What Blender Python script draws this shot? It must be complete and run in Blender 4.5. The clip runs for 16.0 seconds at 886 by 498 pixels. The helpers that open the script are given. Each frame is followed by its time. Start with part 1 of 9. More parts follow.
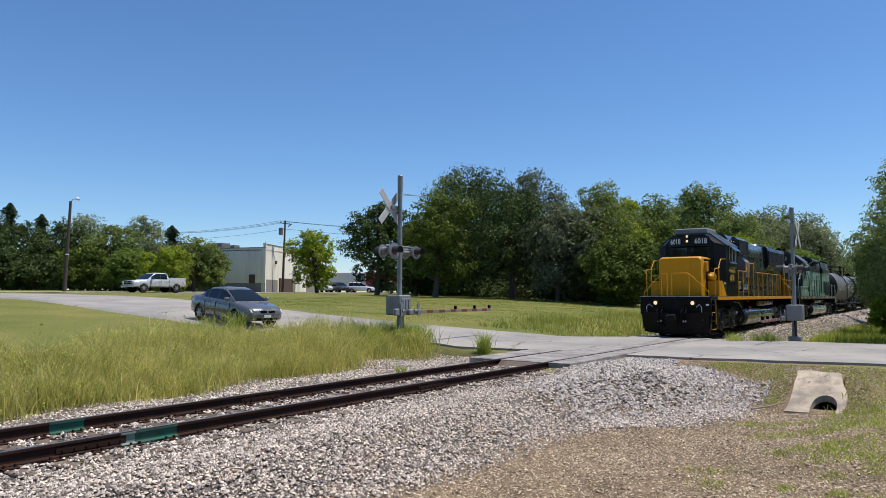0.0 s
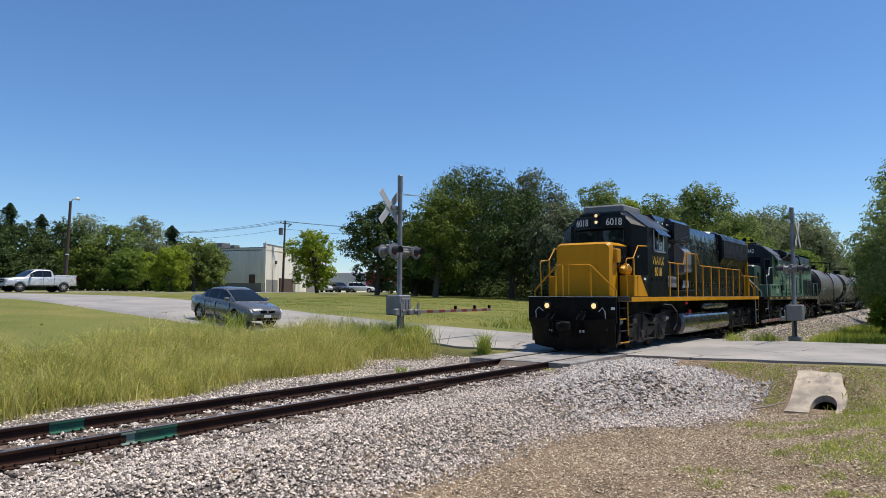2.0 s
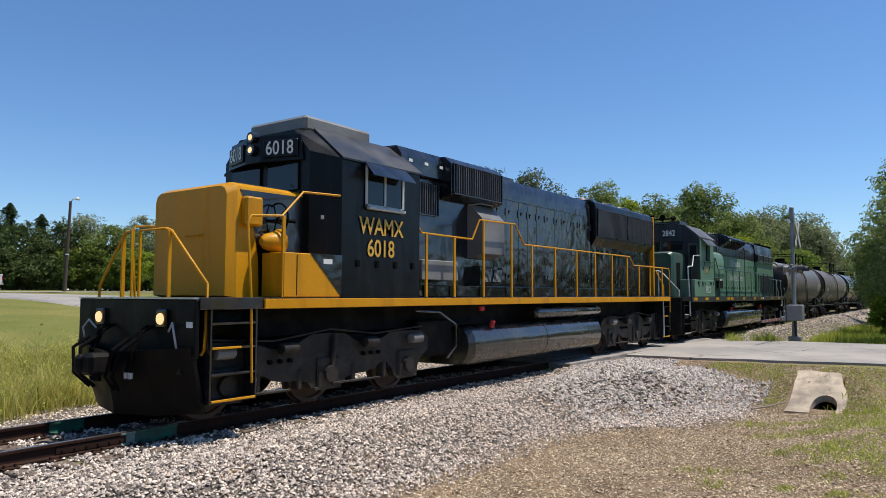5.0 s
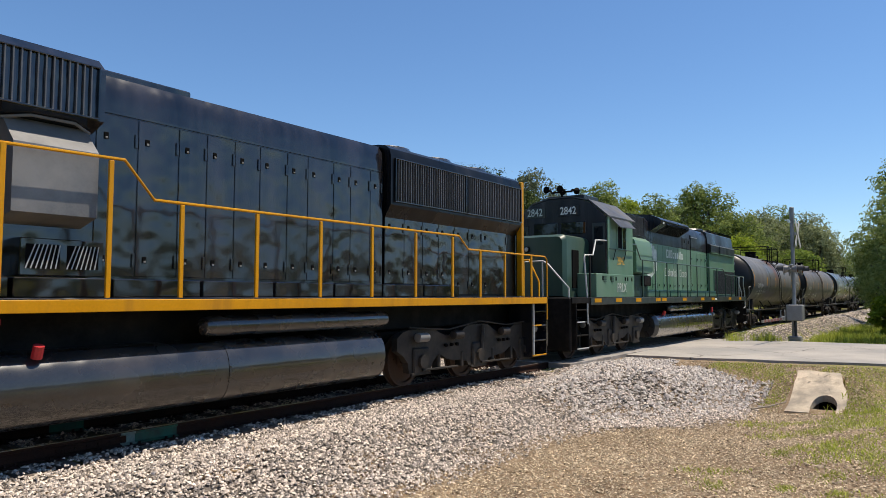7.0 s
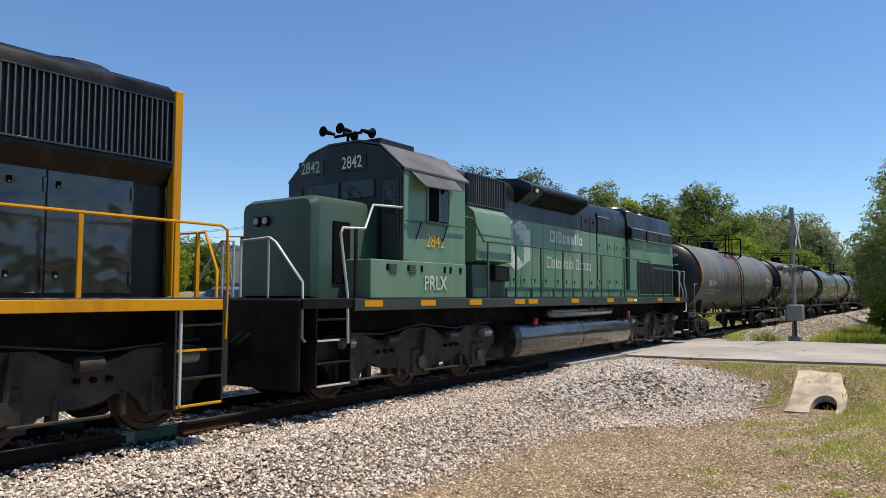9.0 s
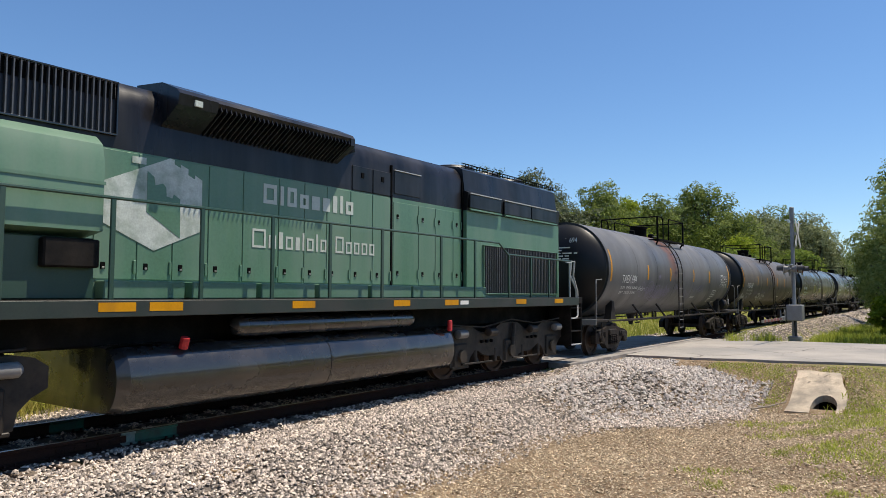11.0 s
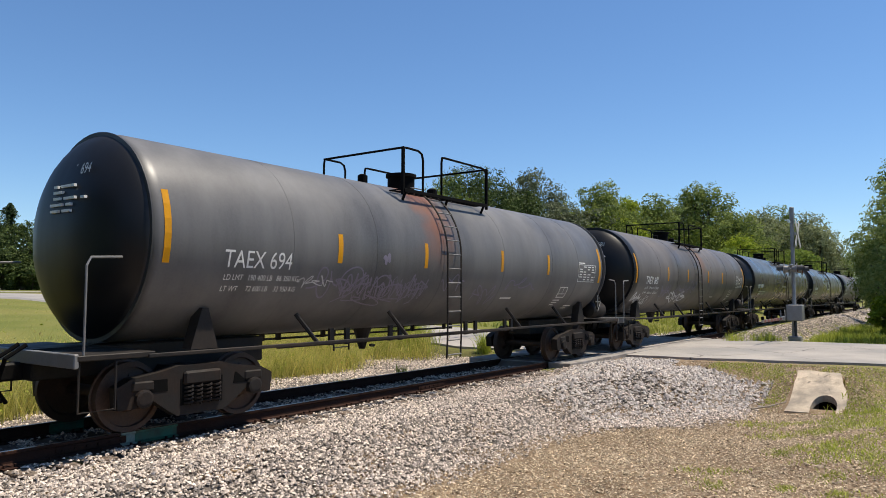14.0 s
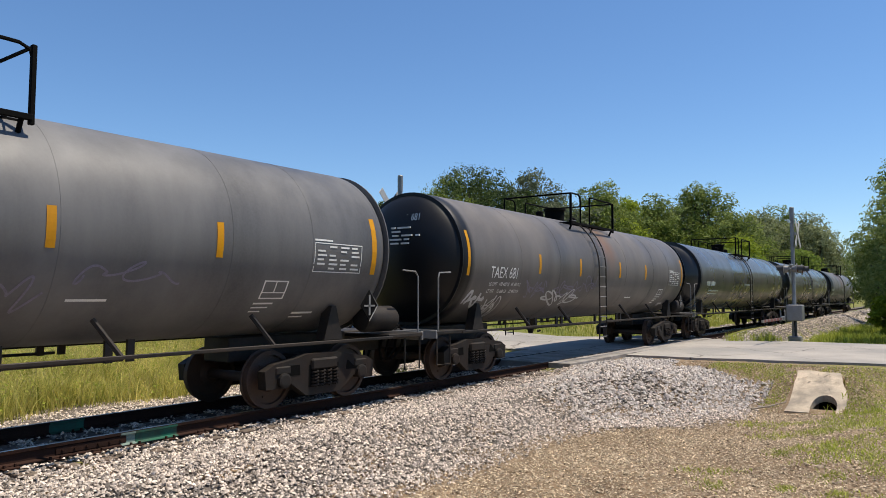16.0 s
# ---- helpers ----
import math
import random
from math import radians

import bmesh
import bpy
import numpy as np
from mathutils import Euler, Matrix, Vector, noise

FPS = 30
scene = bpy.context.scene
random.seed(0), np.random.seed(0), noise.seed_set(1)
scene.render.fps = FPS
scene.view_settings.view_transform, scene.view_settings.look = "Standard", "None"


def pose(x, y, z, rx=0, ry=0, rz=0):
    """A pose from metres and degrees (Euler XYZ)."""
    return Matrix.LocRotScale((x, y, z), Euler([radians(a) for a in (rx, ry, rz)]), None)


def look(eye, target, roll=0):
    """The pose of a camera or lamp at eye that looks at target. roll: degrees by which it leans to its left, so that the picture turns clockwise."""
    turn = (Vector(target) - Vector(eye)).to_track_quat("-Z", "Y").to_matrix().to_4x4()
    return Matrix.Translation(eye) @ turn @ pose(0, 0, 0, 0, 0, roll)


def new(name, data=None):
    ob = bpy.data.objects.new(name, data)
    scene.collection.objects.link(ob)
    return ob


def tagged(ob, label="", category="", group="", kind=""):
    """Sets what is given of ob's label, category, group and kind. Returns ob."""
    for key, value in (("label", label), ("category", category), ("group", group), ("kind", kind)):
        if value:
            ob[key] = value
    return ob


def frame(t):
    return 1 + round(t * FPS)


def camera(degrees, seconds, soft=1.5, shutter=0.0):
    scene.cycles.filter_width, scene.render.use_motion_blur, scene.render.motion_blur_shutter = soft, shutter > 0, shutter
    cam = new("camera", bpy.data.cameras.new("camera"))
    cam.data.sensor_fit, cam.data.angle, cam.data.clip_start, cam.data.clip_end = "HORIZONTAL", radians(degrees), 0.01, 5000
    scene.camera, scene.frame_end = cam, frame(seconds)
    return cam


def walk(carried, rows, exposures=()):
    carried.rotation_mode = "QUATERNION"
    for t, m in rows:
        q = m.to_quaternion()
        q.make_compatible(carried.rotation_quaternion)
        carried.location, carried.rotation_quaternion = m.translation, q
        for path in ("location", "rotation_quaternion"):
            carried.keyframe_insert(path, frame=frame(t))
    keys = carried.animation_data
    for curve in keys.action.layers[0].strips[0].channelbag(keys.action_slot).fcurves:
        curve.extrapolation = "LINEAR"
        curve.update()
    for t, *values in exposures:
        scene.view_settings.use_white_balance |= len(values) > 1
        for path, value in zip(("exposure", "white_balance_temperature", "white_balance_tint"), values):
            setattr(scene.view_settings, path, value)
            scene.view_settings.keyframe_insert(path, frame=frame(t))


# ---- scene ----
cam = camera(64.53, 16.0, soft=0.55)
EYE = Vector((0.0, -9.63, 1.8145))
YAW, PITCH = radians(35.641), radians(3.705)
AIM = EYE + Vector((math.cos(YAW) * math.cos(PITCH), math.sin(YAW) * math.cos(PITCH), math.sin(PITCH)))
walk(cam, [(0, look(EYE, AIM, 0.13)), (16, look(EYE, AIM, 0.13))], [(0, 0.0, 6350, 10), (4.2, 0.0, 6350, 10), (6.4, 0.21, 6950, 10), (16, 0.17, 6850, 10)])

# ---- daylight ----
SUN_WAY = Vector((0.27, -0.28, 1.0)).normalized()
world = bpy.data.worlds.new("sky")
scene.world = world
world.use_nodes = True
sky = world.node_tree.nodes.new("ShaderNodeTexSky")
sky.sky_type = "NISHITA"
sky.sun_disc = False
sky.sun_elevation = math.asin(SUN_WAY.z)
sky.sun_rotation = math.atan2(SUN_WAY.x, SUN_WAY.y)
sky.air_density, sky.dust_density, sky.ozone_density = 1.0, 0.0, 9.0
deep = world.node_tree.nodes.new("ShaderNodeHueSaturation")
deep.inputs["Saturation"].default_value, deep.inputs["Value"].default_value = 1.05, 0.99
world.node_tree.links.new(sky.outputs[0], deep.inputs["Color"])
world.node_tree.links.new(deep.outputs[0], world.node_tree.nodes["Background"].inputs[0])
world.node_tree.nodes["Background"].inputs[1].default_value = 0.132
sun_data = bpy.data.lights.new("sun", "SUN")
sun_data.energy, sun_data.angle, sun_data.color = 5.0, radians(0.53), (1.0, 0.93, 0.82)
sun = new("sun", sun_data)
sun.matrix_world = look(SUN_WAY * 60, (0, 0, 0))

# ---- mesh tools ----
class Shape:
    """Collects vertices and faces of one mesh."""

    def __init__(self):
        self.v, self.f = [], []

    def add(self, verts, faces):
        n = len(self.v)
        self.v += [tuple(p) for p in verts]
        self.f += [tuple(n + i for i in q) for q in faces]
        return self

    def box(self, x0, x1, y0, y1, z0, z1, b=0.0):
        """A box, its edges chamfered by b."""
        b = min(b, (x1 - x0) * 0.45, (y1 - y0) * 0.45, (z1 - z0) * 0.45)
        if b <= 0:
            p = [(x, y, z) for x in (x0, x1) for y in (y0, y1) for z in (z0, z1)]
            return self.add(p, [(0, 1, 3, 2), (4, 6, 7, 5), (0, 4, 5, 1), (2, 3, 7, 6), (0, 2, 6, 4), (1, 5, 7, 3)])
        xs, ys, zs = (x0, x1), (y0, y1), (z0, z1)
        idx, p = {}, []
        for i in (0, 1):
            for j in (0, 1):
                for k in (0, 1):
                    x, y, z = xs[i], ys[j], zs[k]
                    sx, sy, sz = (b if i == 0 else -b), (b if j == 0 else -b), (b if k == 0 else -b)
                    for a, q in ((0, (x, y + sy, z + sz)), (1, (x + sx, y, z + sz)), (2, (x + sx, y + sy, z))):
                        idx[i, j, k, a] = len(p)
                        p.append(q)
        g = idx
        f = []
        for i in (0, 1):
            f.append((g[i, 0, 0, 0], g[i, 0, 1, 0], g[i, 1, 1, 0], g[i, 1, 0, 0]))
            f.append((g[0, i, 0, 1], g[1, i, 0, 1], g[1, i, 1, 1], g[0, i, 1, 1]))
            f.append((g[0, 0, i, 2], g[0, 1, i, 2], g[1, 1, i, 2], g[1, 0, i, 2]))
        for i in (0, 1):
            for j in (0, 1):
                f.append((g[i, j, 0, 0], g[i, j, 1, 0], g[i, j, 1, 1], g[i, j, 0, 1]))
                f.append((g[i, 0, j, 0], g[i, 1, j, 0], g[i, 1, j, 2], g[i, 0, j, 2]))
                f.append((g[0, i, j, 1], g[1, i, j, 1], g[1, i, j, 2], g[0, i, j, 2]))
                for k in (0, 1):
                    f.append((g[i, j, k, 0], g[i, j, k, 1], g[i, j, k, 2]))
        return self.add(p, f)

    def prism(self, outline, lo, hi, axis="x", cap=True):
        """A closed outline of (a, b) points drawn out along an axis: x: (y, z); y: (x, z); z: (x, y)."""
        def at(a, b, c):
            return (c, a, b) if axis == "x" else (a, c, b) if axis == "y" else (a, b, c)
        n = len(outline)
        p = [at(a, b, lo) for a, b in outline] + [at(a, b, hi) for a, b in outline]
        f = [(i, (i + 1) % n, n + (i + 1) % n, n + i) for i in range(n)]
        if cap:
            f += [tuple(range(n))[::-1], tuple(range(n, 2 * n))]
        return self.add(p, f)

    def tube(self, points, r, seg=6, closed=False):
        """A round bar along points; r: one radius, or one for each point."""
        pts = [Vector(q) for q in points]
        n = len(pts)
        rs = list(r) if isinstance(r, (list, tuple)) else [r] * n
        p, f = [], []
        ref = None
        for i, q in enumerate(pts):
            d = (pts[min(i + 1, n - 1)] - pts[max(i - 1, 0)]).normalized()
            if ref is None:
                ref = Vector((0, 0, 1)) if abs(d.z) < 0.9 else Vector((1, 0, 0))
            u = (ref - d * ref.dot(d)).normalized()
            ref = u
            w = d.cross(u)
            for k in range(seg):
                a = 2 * math.pi * k / seg
                p.append(q + (u * math.cos(a) + w * math.sin(a)) * rs[i])
        for i in range(n - 1):
            for k in range(seg):
                a, b = i * seg + k, i * seg + (k + 1) % seg
                f.append((a, b, b + seg, a + seg))
        f += [tuple(range(seg))[::-1], tuple(range((n - 1) * seg, n * seg))]
        return self.add(p, f)

    def turned(self, profile, seg=24, axis="x", at=(0, 0, 0), squash=1.0):
        """A turned body: profile of (distance along the axis, radius)."""
        p, f = [], []
        for h, r in profile:
            for k in range(seg):
                a = 2 * math.pi * k / seg
                c, s = r * math.cos(a), r * math.sin(a) * squash
                q = (h, c, s) if axis == "x" else (c, h, s) if axis == "y" else (c, s, h)
                p.append((q[0] + at[0], q[1] + at[1], q[2] + at[2]))
        for i in range(len(profile) - 1):
            for k in range(seg):
                a, b = i * seg + k, i * seg + (k + 1) % seg
                f.append((a, b, b + seg, a + seg))
        f += [tuple(range(seg))[::-1], tuple(range((len(profile) - 1) * seg, len(profile) * seg))]
        return self.add(p, f)

    def moved(self, m, start=0):
        self.v[start:] = [tuple(m @ Vector(q)) for q in self.v[start:]]
        return self

    def mesh(self, name, material, smooth=None):
        me = bpy.data.meshes.new(name)
        me.from_pydata(self.v, [], self.f)
        bm = bmesh.new()
        bm.from_mesh(me)
        bmesh.ops.recalc_face_normals(bm, faces=bm.faces)
        bm.to_mesh(me)
        bm.free()
        if material:
            me.materials.append(material)
        if smooth:
            me.shade_smooth()
            me.set_sharp_from_angle(angle=radians(smooth))
        return me


def part(name, shape, material, parent, label="", smooth=None):
    """Links a shape as ONE mesh object under a thing or a part."""
    ob = new(name, shape.mesh(name, material, smooth))
    ob.parent = parent
    if label:
        ob["label"] = label
    return ob


def thing(name, label, category, group="", kind="", m=None):
    """An empty at a thing's base that carries its parts."""
    ob = new(name)
    ob.empty_display_size = 0.3
    if m is not None:
        ob.matrix_world = m
    return tagged(ob, label, category, group, kind)


def array_mesh(name, verts, faces, material, smooth=False):
    """A mesh from numpy arrays; faces all with the same number of corners."""
    me = bpy.data.meshes.new(name)
    nv, nf, k = len(verts), len(faces), faces.shape[1]
    me.vertices.add(nv)
    me.vertices.foreach_set("co", np.ascontiguousarray(verts, dtype=np.float32).ravel())
    me.loops.add(nf * k)
    me.loops.foreach_set("vertex_index", np.ascontiguousarray(faces, dtype=np.int32).ravel())
    me.polygons.add(nf)
    me.polygons.foreach_set("loop_start", np.arange(0, nf * k, k, dtype=np.int32))
    me.polygons.foreach_set("loop_total", np.full(nf, k, dtype=np.int32))
    me.polygons.foreach_set("use_smooth", np.full(nf, smooth))
    me.update(calc_edges=True)
    if material:
        me.materials.append(material)
    return me

# ---- materials ----
def surface(name, color, rough=0.6, metal=0.0, vary=0.25, scale=3.0, fine=40.0, bump=0.0, dirt=None, dirt_amount=0.0,
            dirt_scale=0.8, island=0.0, instance=0.0, spec=0.5, coat=0.0, streak=False, rough_vary=0.12, dirt_edge=0.12, wave=0.0):
    """A painted, mineral or metal surface with large and fine variation, dirt patches and relief."""
    mt = bpy.data.materials.new(name)
    mt.use_nodes = True
    nt = mt.node_tree
    nd, lk = nt.nodes, nt.links
    bsdf = nd["Principled BSDF"]
    bsdf.inputs["Metallic"].default_value = metal
    bsdf.inputs["Specular IOR Level"].default_value = spec
    bsdf.inputs["Coat Weight"].default_value = coat
    bsdf.inputs["Coat Roughness"].default_value = 0.08
    tc = nd.new("ShaderNodeTexCoord")
    mp = nd.new("ShaderNodeMapping")
    if streak:
        mp.inputs["Scale"].default_value = (1.0, 1.0, 0.12)
    lk.new(tc.outputs["Object"], mp.inputs[0])
    big = nd.new("ShaderNodeTexNoise")
    big.inputs["Scale"].default_value, big.inputs["Detail"].default_value = scale, 5
    lk.new(mp.outputs[0], big.inputs["Vector"])
    small = nd.new("ShaderNodeTexNoise")
    small.inputs["Scale"].default_value, small.inputs["Detail"].default_value = fine, 3
    lk.new(tc.outputs["Object"], small.inputs["Vector"])
    add = nd.new("ShaderNodeMath")
    add.operation = "ADD"
    lk.new(big.outputs[0], add.inputs[0])
    lk.new(small.outputs[0], add.inputs[1])
    value = add.outputs[0]
    if island or instance:
        src = nd.new("ShaderNodeNewGeometry") if island else nd.new("ShaderNodeObjectInfo")
        k = nd.new("ShaderNodeMath")
        k.operation = "MULTIPLY_ADD"
        lk.new(src.outputs["Random Per Island" if island else "Random"], k.inputs[0])
        k.inputs[1].default_value = 2 * (island or instance)
        k.inputs[2].default_value = -(island or instance)
        s = nd.new("ShaderNodeMath")
        s.operation = "ADD"
        lk.new(value, s.inputs[0])
        lk.new(k.outputs[0], s.inputs[1])
        value = s.outputs[0]
    ramp = nd.new("ShaderNodeMapRange")
    ramp.inputs["From Min"].default_value, ramp.inputs["From Max"].default_value = 0.65, 1.35
    ramp.clamp = False
    ramp.inputs["To Min"].default_value, ramp.inputs["To Max"].default_value = 1 - vary, 1 + vary
    lk.new(value, ramp.inputs[0])
    mul = nd.new("ShaderNodeVectorMath")
    mul.operation = "SCALE"
    mul.inputs[0].default_value = color
    lk.new(ramp.outputs[0], mul.inputs["Scale"])
    col = mul.outputs[0]
    if dirt:
        patch = nd.new("ShaderNodeTexNoise")
        patch.inputs["Scale"].default_value, patch.inputs["Detail"].default_value = dirt_scale, 8
        patch.inputs["Roughness"].default_value = 0.62
        lk.new(mp.outputs[0], patch.inputs["Vector"])
        edge = nd.new("ShaderNodeMapRange")
        edge.inputs["From Min"].default_value = 0.62 - dirt_amount * 0.35 - dirt_edge
        edge.inputs["From Max"].default_value = 0.62 - dirt_amount * 0.35 + dirt_edge
        lk.new(patch.outputs[0], edge.inputs[0])
        mix = nd.new("ShaderNodeMix")
        mix.data_type = "RGBA"
        lk.new(edge.outputs[0], mix.inputs["Factor"])
        lk.new(col, mix.inputs["A"])
        mix.inputs["B"].default_value = (*dirt, 1)
        col = mix.outputs["Result"]
    lk.new(col, bsdf.inputs["Base Color"])
    rr = nd.new("ShaderNodeMapRange")
    rr.inputs["From Min"].default_value, rr.inputs["From Max"].default_value = 0.3, 0.7
    rr.inputs["To Min"].default_value, rr.inputs["To Max"].default_value = max(0.02, rough - rough_vary), min(1.0, rough + rough_vary)
    lk.new(big.outputs[0], rr.inputs[0])
    lk.new(rr.outputs[0], bsdf.inputs["Roughness"])
    if bump:
        bp = nd.new("ShaderNodeBump")
        bp.inputs["Strength"].default_value, bp.inputs["Distance"].default_value = 0.6, bump
        lk.new(small.outputs[0], bp.inputs["Height"])
        lk.new(bp.outputs[0], bsdf.inputs["Normal"])
    if wave:
        # sheet metal that is never quite flat
        dent = nd.new("ShaderNodeTexNoise")
        dent.inputs["Scale"].default_value, dent.inputs["Detail"].default_value = 2.6, 1
        lk.new(tc.outputs["Object"], dent.inputs["Vector"])
        bp = nd.new("ShaderNodeBump")
        bp.inputs["Strength"].default_value, bp.inputs["Distance"].default_value = 1.0, wave
        lk.new(dent.outputs[0], bp.inputs["Height"])
        lk.new(bp.outputs[0], bsdf.inputs["Normal"])
    return mt


def foliage(name, dark, light, through_light=0.48, spread=0.9, patch=0.35):
    """Leaves and blades: two greens mixed from leaf to leaf, some light passing through."""
    mt = bpy.data.materials.new(name)
    mt.use_nodes = True
    nt = mt.node_tree
    nd, lk = nt.nodes, nt.links
    nd.remove(nd["Principled BSDF"])
    geo = nd.new("ShaderNodeNewGeometry")
    tc = nd.new("ShaderNodeTexCoord")
    big = nd.new("ShaderNodeTexNoise")
    big.inputs["Scale"].default_value, big.inputs["Detail"].default_value = patch, 3
    lk.new(tc.outputs["Object"], big.inputs["Vector"])
    k = nd.new("ShaderNodeMath")
    k.operation = "MULTIPLY_ADD"
    lk.new(geo.outputs["Random Per Island"], k.inputs[0])
    k.inputs[1].default_value = spread
    lk.new(big.outputs[0], k.inputs[2])
    mr = nd.new("ShaderNodeMapRange")
    mr.inputs["From Min"].default_value, mr.inputs["From Max"].default_value = 0.35, 0.65 + spread
    lk.new(k.outputs[0], mr.inputs[0])
    mix = nd.new("ShaderNodeMix")
    mix.data_type = "RGBA"
    lk.new(mr.outputs[0], mix.inputs["Factor"])
    mix.inputs["A"].default_value, mix.inputs["B"].default_value = (*dark, 1), (*light, 1)
    dif = nd.new("ShaderNodeBsdfPrincipled")
    dif.inputs["Roughness"].default_value = 0.55
    dif.inputs["Specular IOR Level"].default_value = 0.10
    tr = nd.new("ShaderNodeBsdfTranslucent")
    sh = nd.new("ShaderNodeMixShader")
    sh.inputs[0].default_value = through_light
    lk.new(mix.outputs["Result"], dif.inputs["Base Color"])
    lk.new(mix.outputs["Result"], tr.inputs["Color"])
    lk.new(dif.outputs[0], sh.inputs[1])
    lk.new(tr.outputs[0], sh.inputs[2])
    lk.new(sh.outputs[0], nd["Material Output"].inputs["Surface"])
    return mt


def glow(name, color, strength):
    mt = bpy.data.materials.new(name)
    mt.use_nodes = True
    b = mt.node_tree.nodes["Principled BSDF"]
    b.inputs["Base Color"].default_value = (*color, 1)
    b.inputs["Emission Color"].default_value = (*color, 1)
    b.inputs["Emission Strength"].default_value = strength
    return mt


def glass(name, color, rough=0.03, spec=0.8):
    """A dark, reflecting pane."""
    mt = bpy.data.materials.new(name)
    mt.use_nodes = True
    b = mt.node_tree.nodes["Principled BSDF"]
    b.inputs["Base Color"].default_value = (*color, 1)
    b.inputs["Roughness"].default_value = rough
    b.inputs["Specular IOR Level"].default_value = spec
    return mt


def cracked(mt, scale, width, dark):
    """Adds wandering dark cracks to a surface."""
    nd, lk = mt.node_tree.nodes, mt.node_tree.links
    b = nd["Principled BSDF"]
    old = b.inputs["Base Color"].links[0].from_socket
    tc = nd.new("ShaderNodeTexCoord")
    nz = nd.new("ShaderNodeTexNoise")
    nz.inputs["Scale"].default_value, nz.inputs["Detail"].default_value = 1.3, 6
    lk.new(tc.outputs["Object"], nz.inputs["Vector"])
    warp = nd.new("ShaderNodeVectorMath")
    warp.operation = "MULTIPLY_ADD"
    lk.new(nz.outputs["Color"], warp.inputs[0])
    warp.inputs[1].default_value = (0.9, 0.9, 0.0)
    lk.new(tc.outputs["Object"], warp.inputs[2])
    vo = nd.new("ShaderNodeTexVoronoi")
    vo.feature = "DISTANCE_TO_EDGE"
    vo.inputs["Scale"].default_value = scale
    lk.new(warp.outputs[0], vo.inputs["Vector"])
    mr = nd.new("ShaderNodeMapRange")
    mr.inputs["From Min"].default_value, mr.inputs["From Max"].default_value = width, width * 0.3
    lk.new(vo.outputs["Distance"], mr.inputs[0])
    part_of = nd.new("ShaderNodeTexNoise")
    part_of.inputs["Scale"].default_value = 0.4
    lk.new(tc.outputs["Object"], part_of.inputs["Vector"])
    where = nd.new("ShaderNodeMapRange")
    where.inputs["From Min"].default_value, where.inputs["From Max"].default_value = 0.42, 0.56
    lk.new(part_of.outputs[0], where.inputs[0])
    mul = nd.new("ShaderNodeMath")
    mul.operation = "MULTIPLY"
    lk.new(mr.outputs[0], mul.inputs[0])
    lk.new(where.outputs[0], mul.inputs[1])
    mix = nd.new("ShaderNodeMix")
    mix.data_type = "RGBA"
    lk.new(mul.outputs[0], mix.inputs["Factor"])
    lk.new(old, mix.inputs["A"])
    mix.inputs["B"].default_value = (*dark, 1)
    lk.new(mix.outputs["Result"], b.inputs["Base Color"])
    return mt


ASPHALT = surface("worn_asphalt", (0.36, 0.325, 0.285), 0.85, vary=0.14, scale=0.5, fine=60, bump=0.006, dirt=(0.25, 0.235, 0.215), dirt_amount=0.35, dirt_scale=0.35)
cracked(ASPHALT, 0.26, 0.010, (0.11, 0.095, 0.08))
CONCRETE = surface("weathered_concrete", (0.53, 0.43, 0.315), 0.85, vary=0.2, scale=2, fine=45, bump=0.006, dirt=(0.25, 0.21, 0.16), dirt_amount=0.35, dirt_scale=1.6)
PANEL = surface("crossing_concrete", (0.36, 0.33, 0.30), 0.85, vary=0.2, scale=2, fine=45, bump=0.005, dirt=(0.20, 0.18, 0.16), dirt_amount=0.4, dirt_scale=1.6)
RUST_RAIL = surface("rusted_rail_steel", (0.034, 0.0165, 0.0115), 0.85, vary=0.4, scale=3, fine=60, bump=0.002, spec=0.15)
RAIL_TOP = surface("polished_rail_head", (0.30, 0.27, 0.25), 0.35, metal=0.9, vary=0.15, scale=2)
TIMBER = surface("weathered_tie_timber", (0.115, 0.075, 0.055), 0.9, vary=0.35, scale=2, fine=25, bump=0.01, instance=0.3, dirt=(0.20, 0.16, 0.12), dirt_amount=0.3)
STONE = surface("crushed_ballast_stone", (0.50, 0.422, 0.352), 0.9, vary=0.36, scale=14, fine=60, island=0.7)
# bed below the stones, colour lowered to paint the shaded gaps
BED = surface("shaded_ballast_fines", (0.115, 0.093, 0.075), 0.95, vary=0.35, scale=5, fine=26, bump=0.03)
BARK = surface("tree_bark", (0.10, 0.078, 0.06), 0.9, vary=0.4, scale=4, fine=20, bump=0.02)

# ---- the lie of the land ----
def smooth(a, b, v):
    t = np.clip((v - a) / (b - a), 0, 1)
    return t * t * (3 - 2 * t)


NEAR_Y = np.array([-80, -20, -8.2, -4.6, -2.7, 0, 2.0, 5.0, 8.4, 11.1, 13.4, 18.8, 26.5, 31.8, 38, 43, 47.5, 50])
NEAR_X = np.array([26, 23.4, 22.6, 21.7, 21.3, 21.0, 20.8, 20.0, 17.4, 16.1, 15.8, 16.0, 17.3, 18.2, 17.6, 14.6, 9.0, 2.0])
FAR_Y = np.array([-80, -20, -7, -2.2, 1.8, 4.6, 6.5, 8.5, 11.5, 14.3, 20, 26.8, 33, 39, 44.5, 50, 55.5, 58])
FAR_X = np.array([35.5, 32.6, 31.6, 31.2, 29.6, 27.6, 26.0, 24.7, 23.8, 23.4, 24.0, 25.3, 26.7, 26.8, 24.0, 17.5, 9.0, 2.0])


def swell(y):
    """Height of the country north of the track."""
    d = np.maximum(y - 4.0, 0)
    return 1.45 * (1 - np.exp(-d / 13.0)) + 0.010 * np.minimum(d, 90)


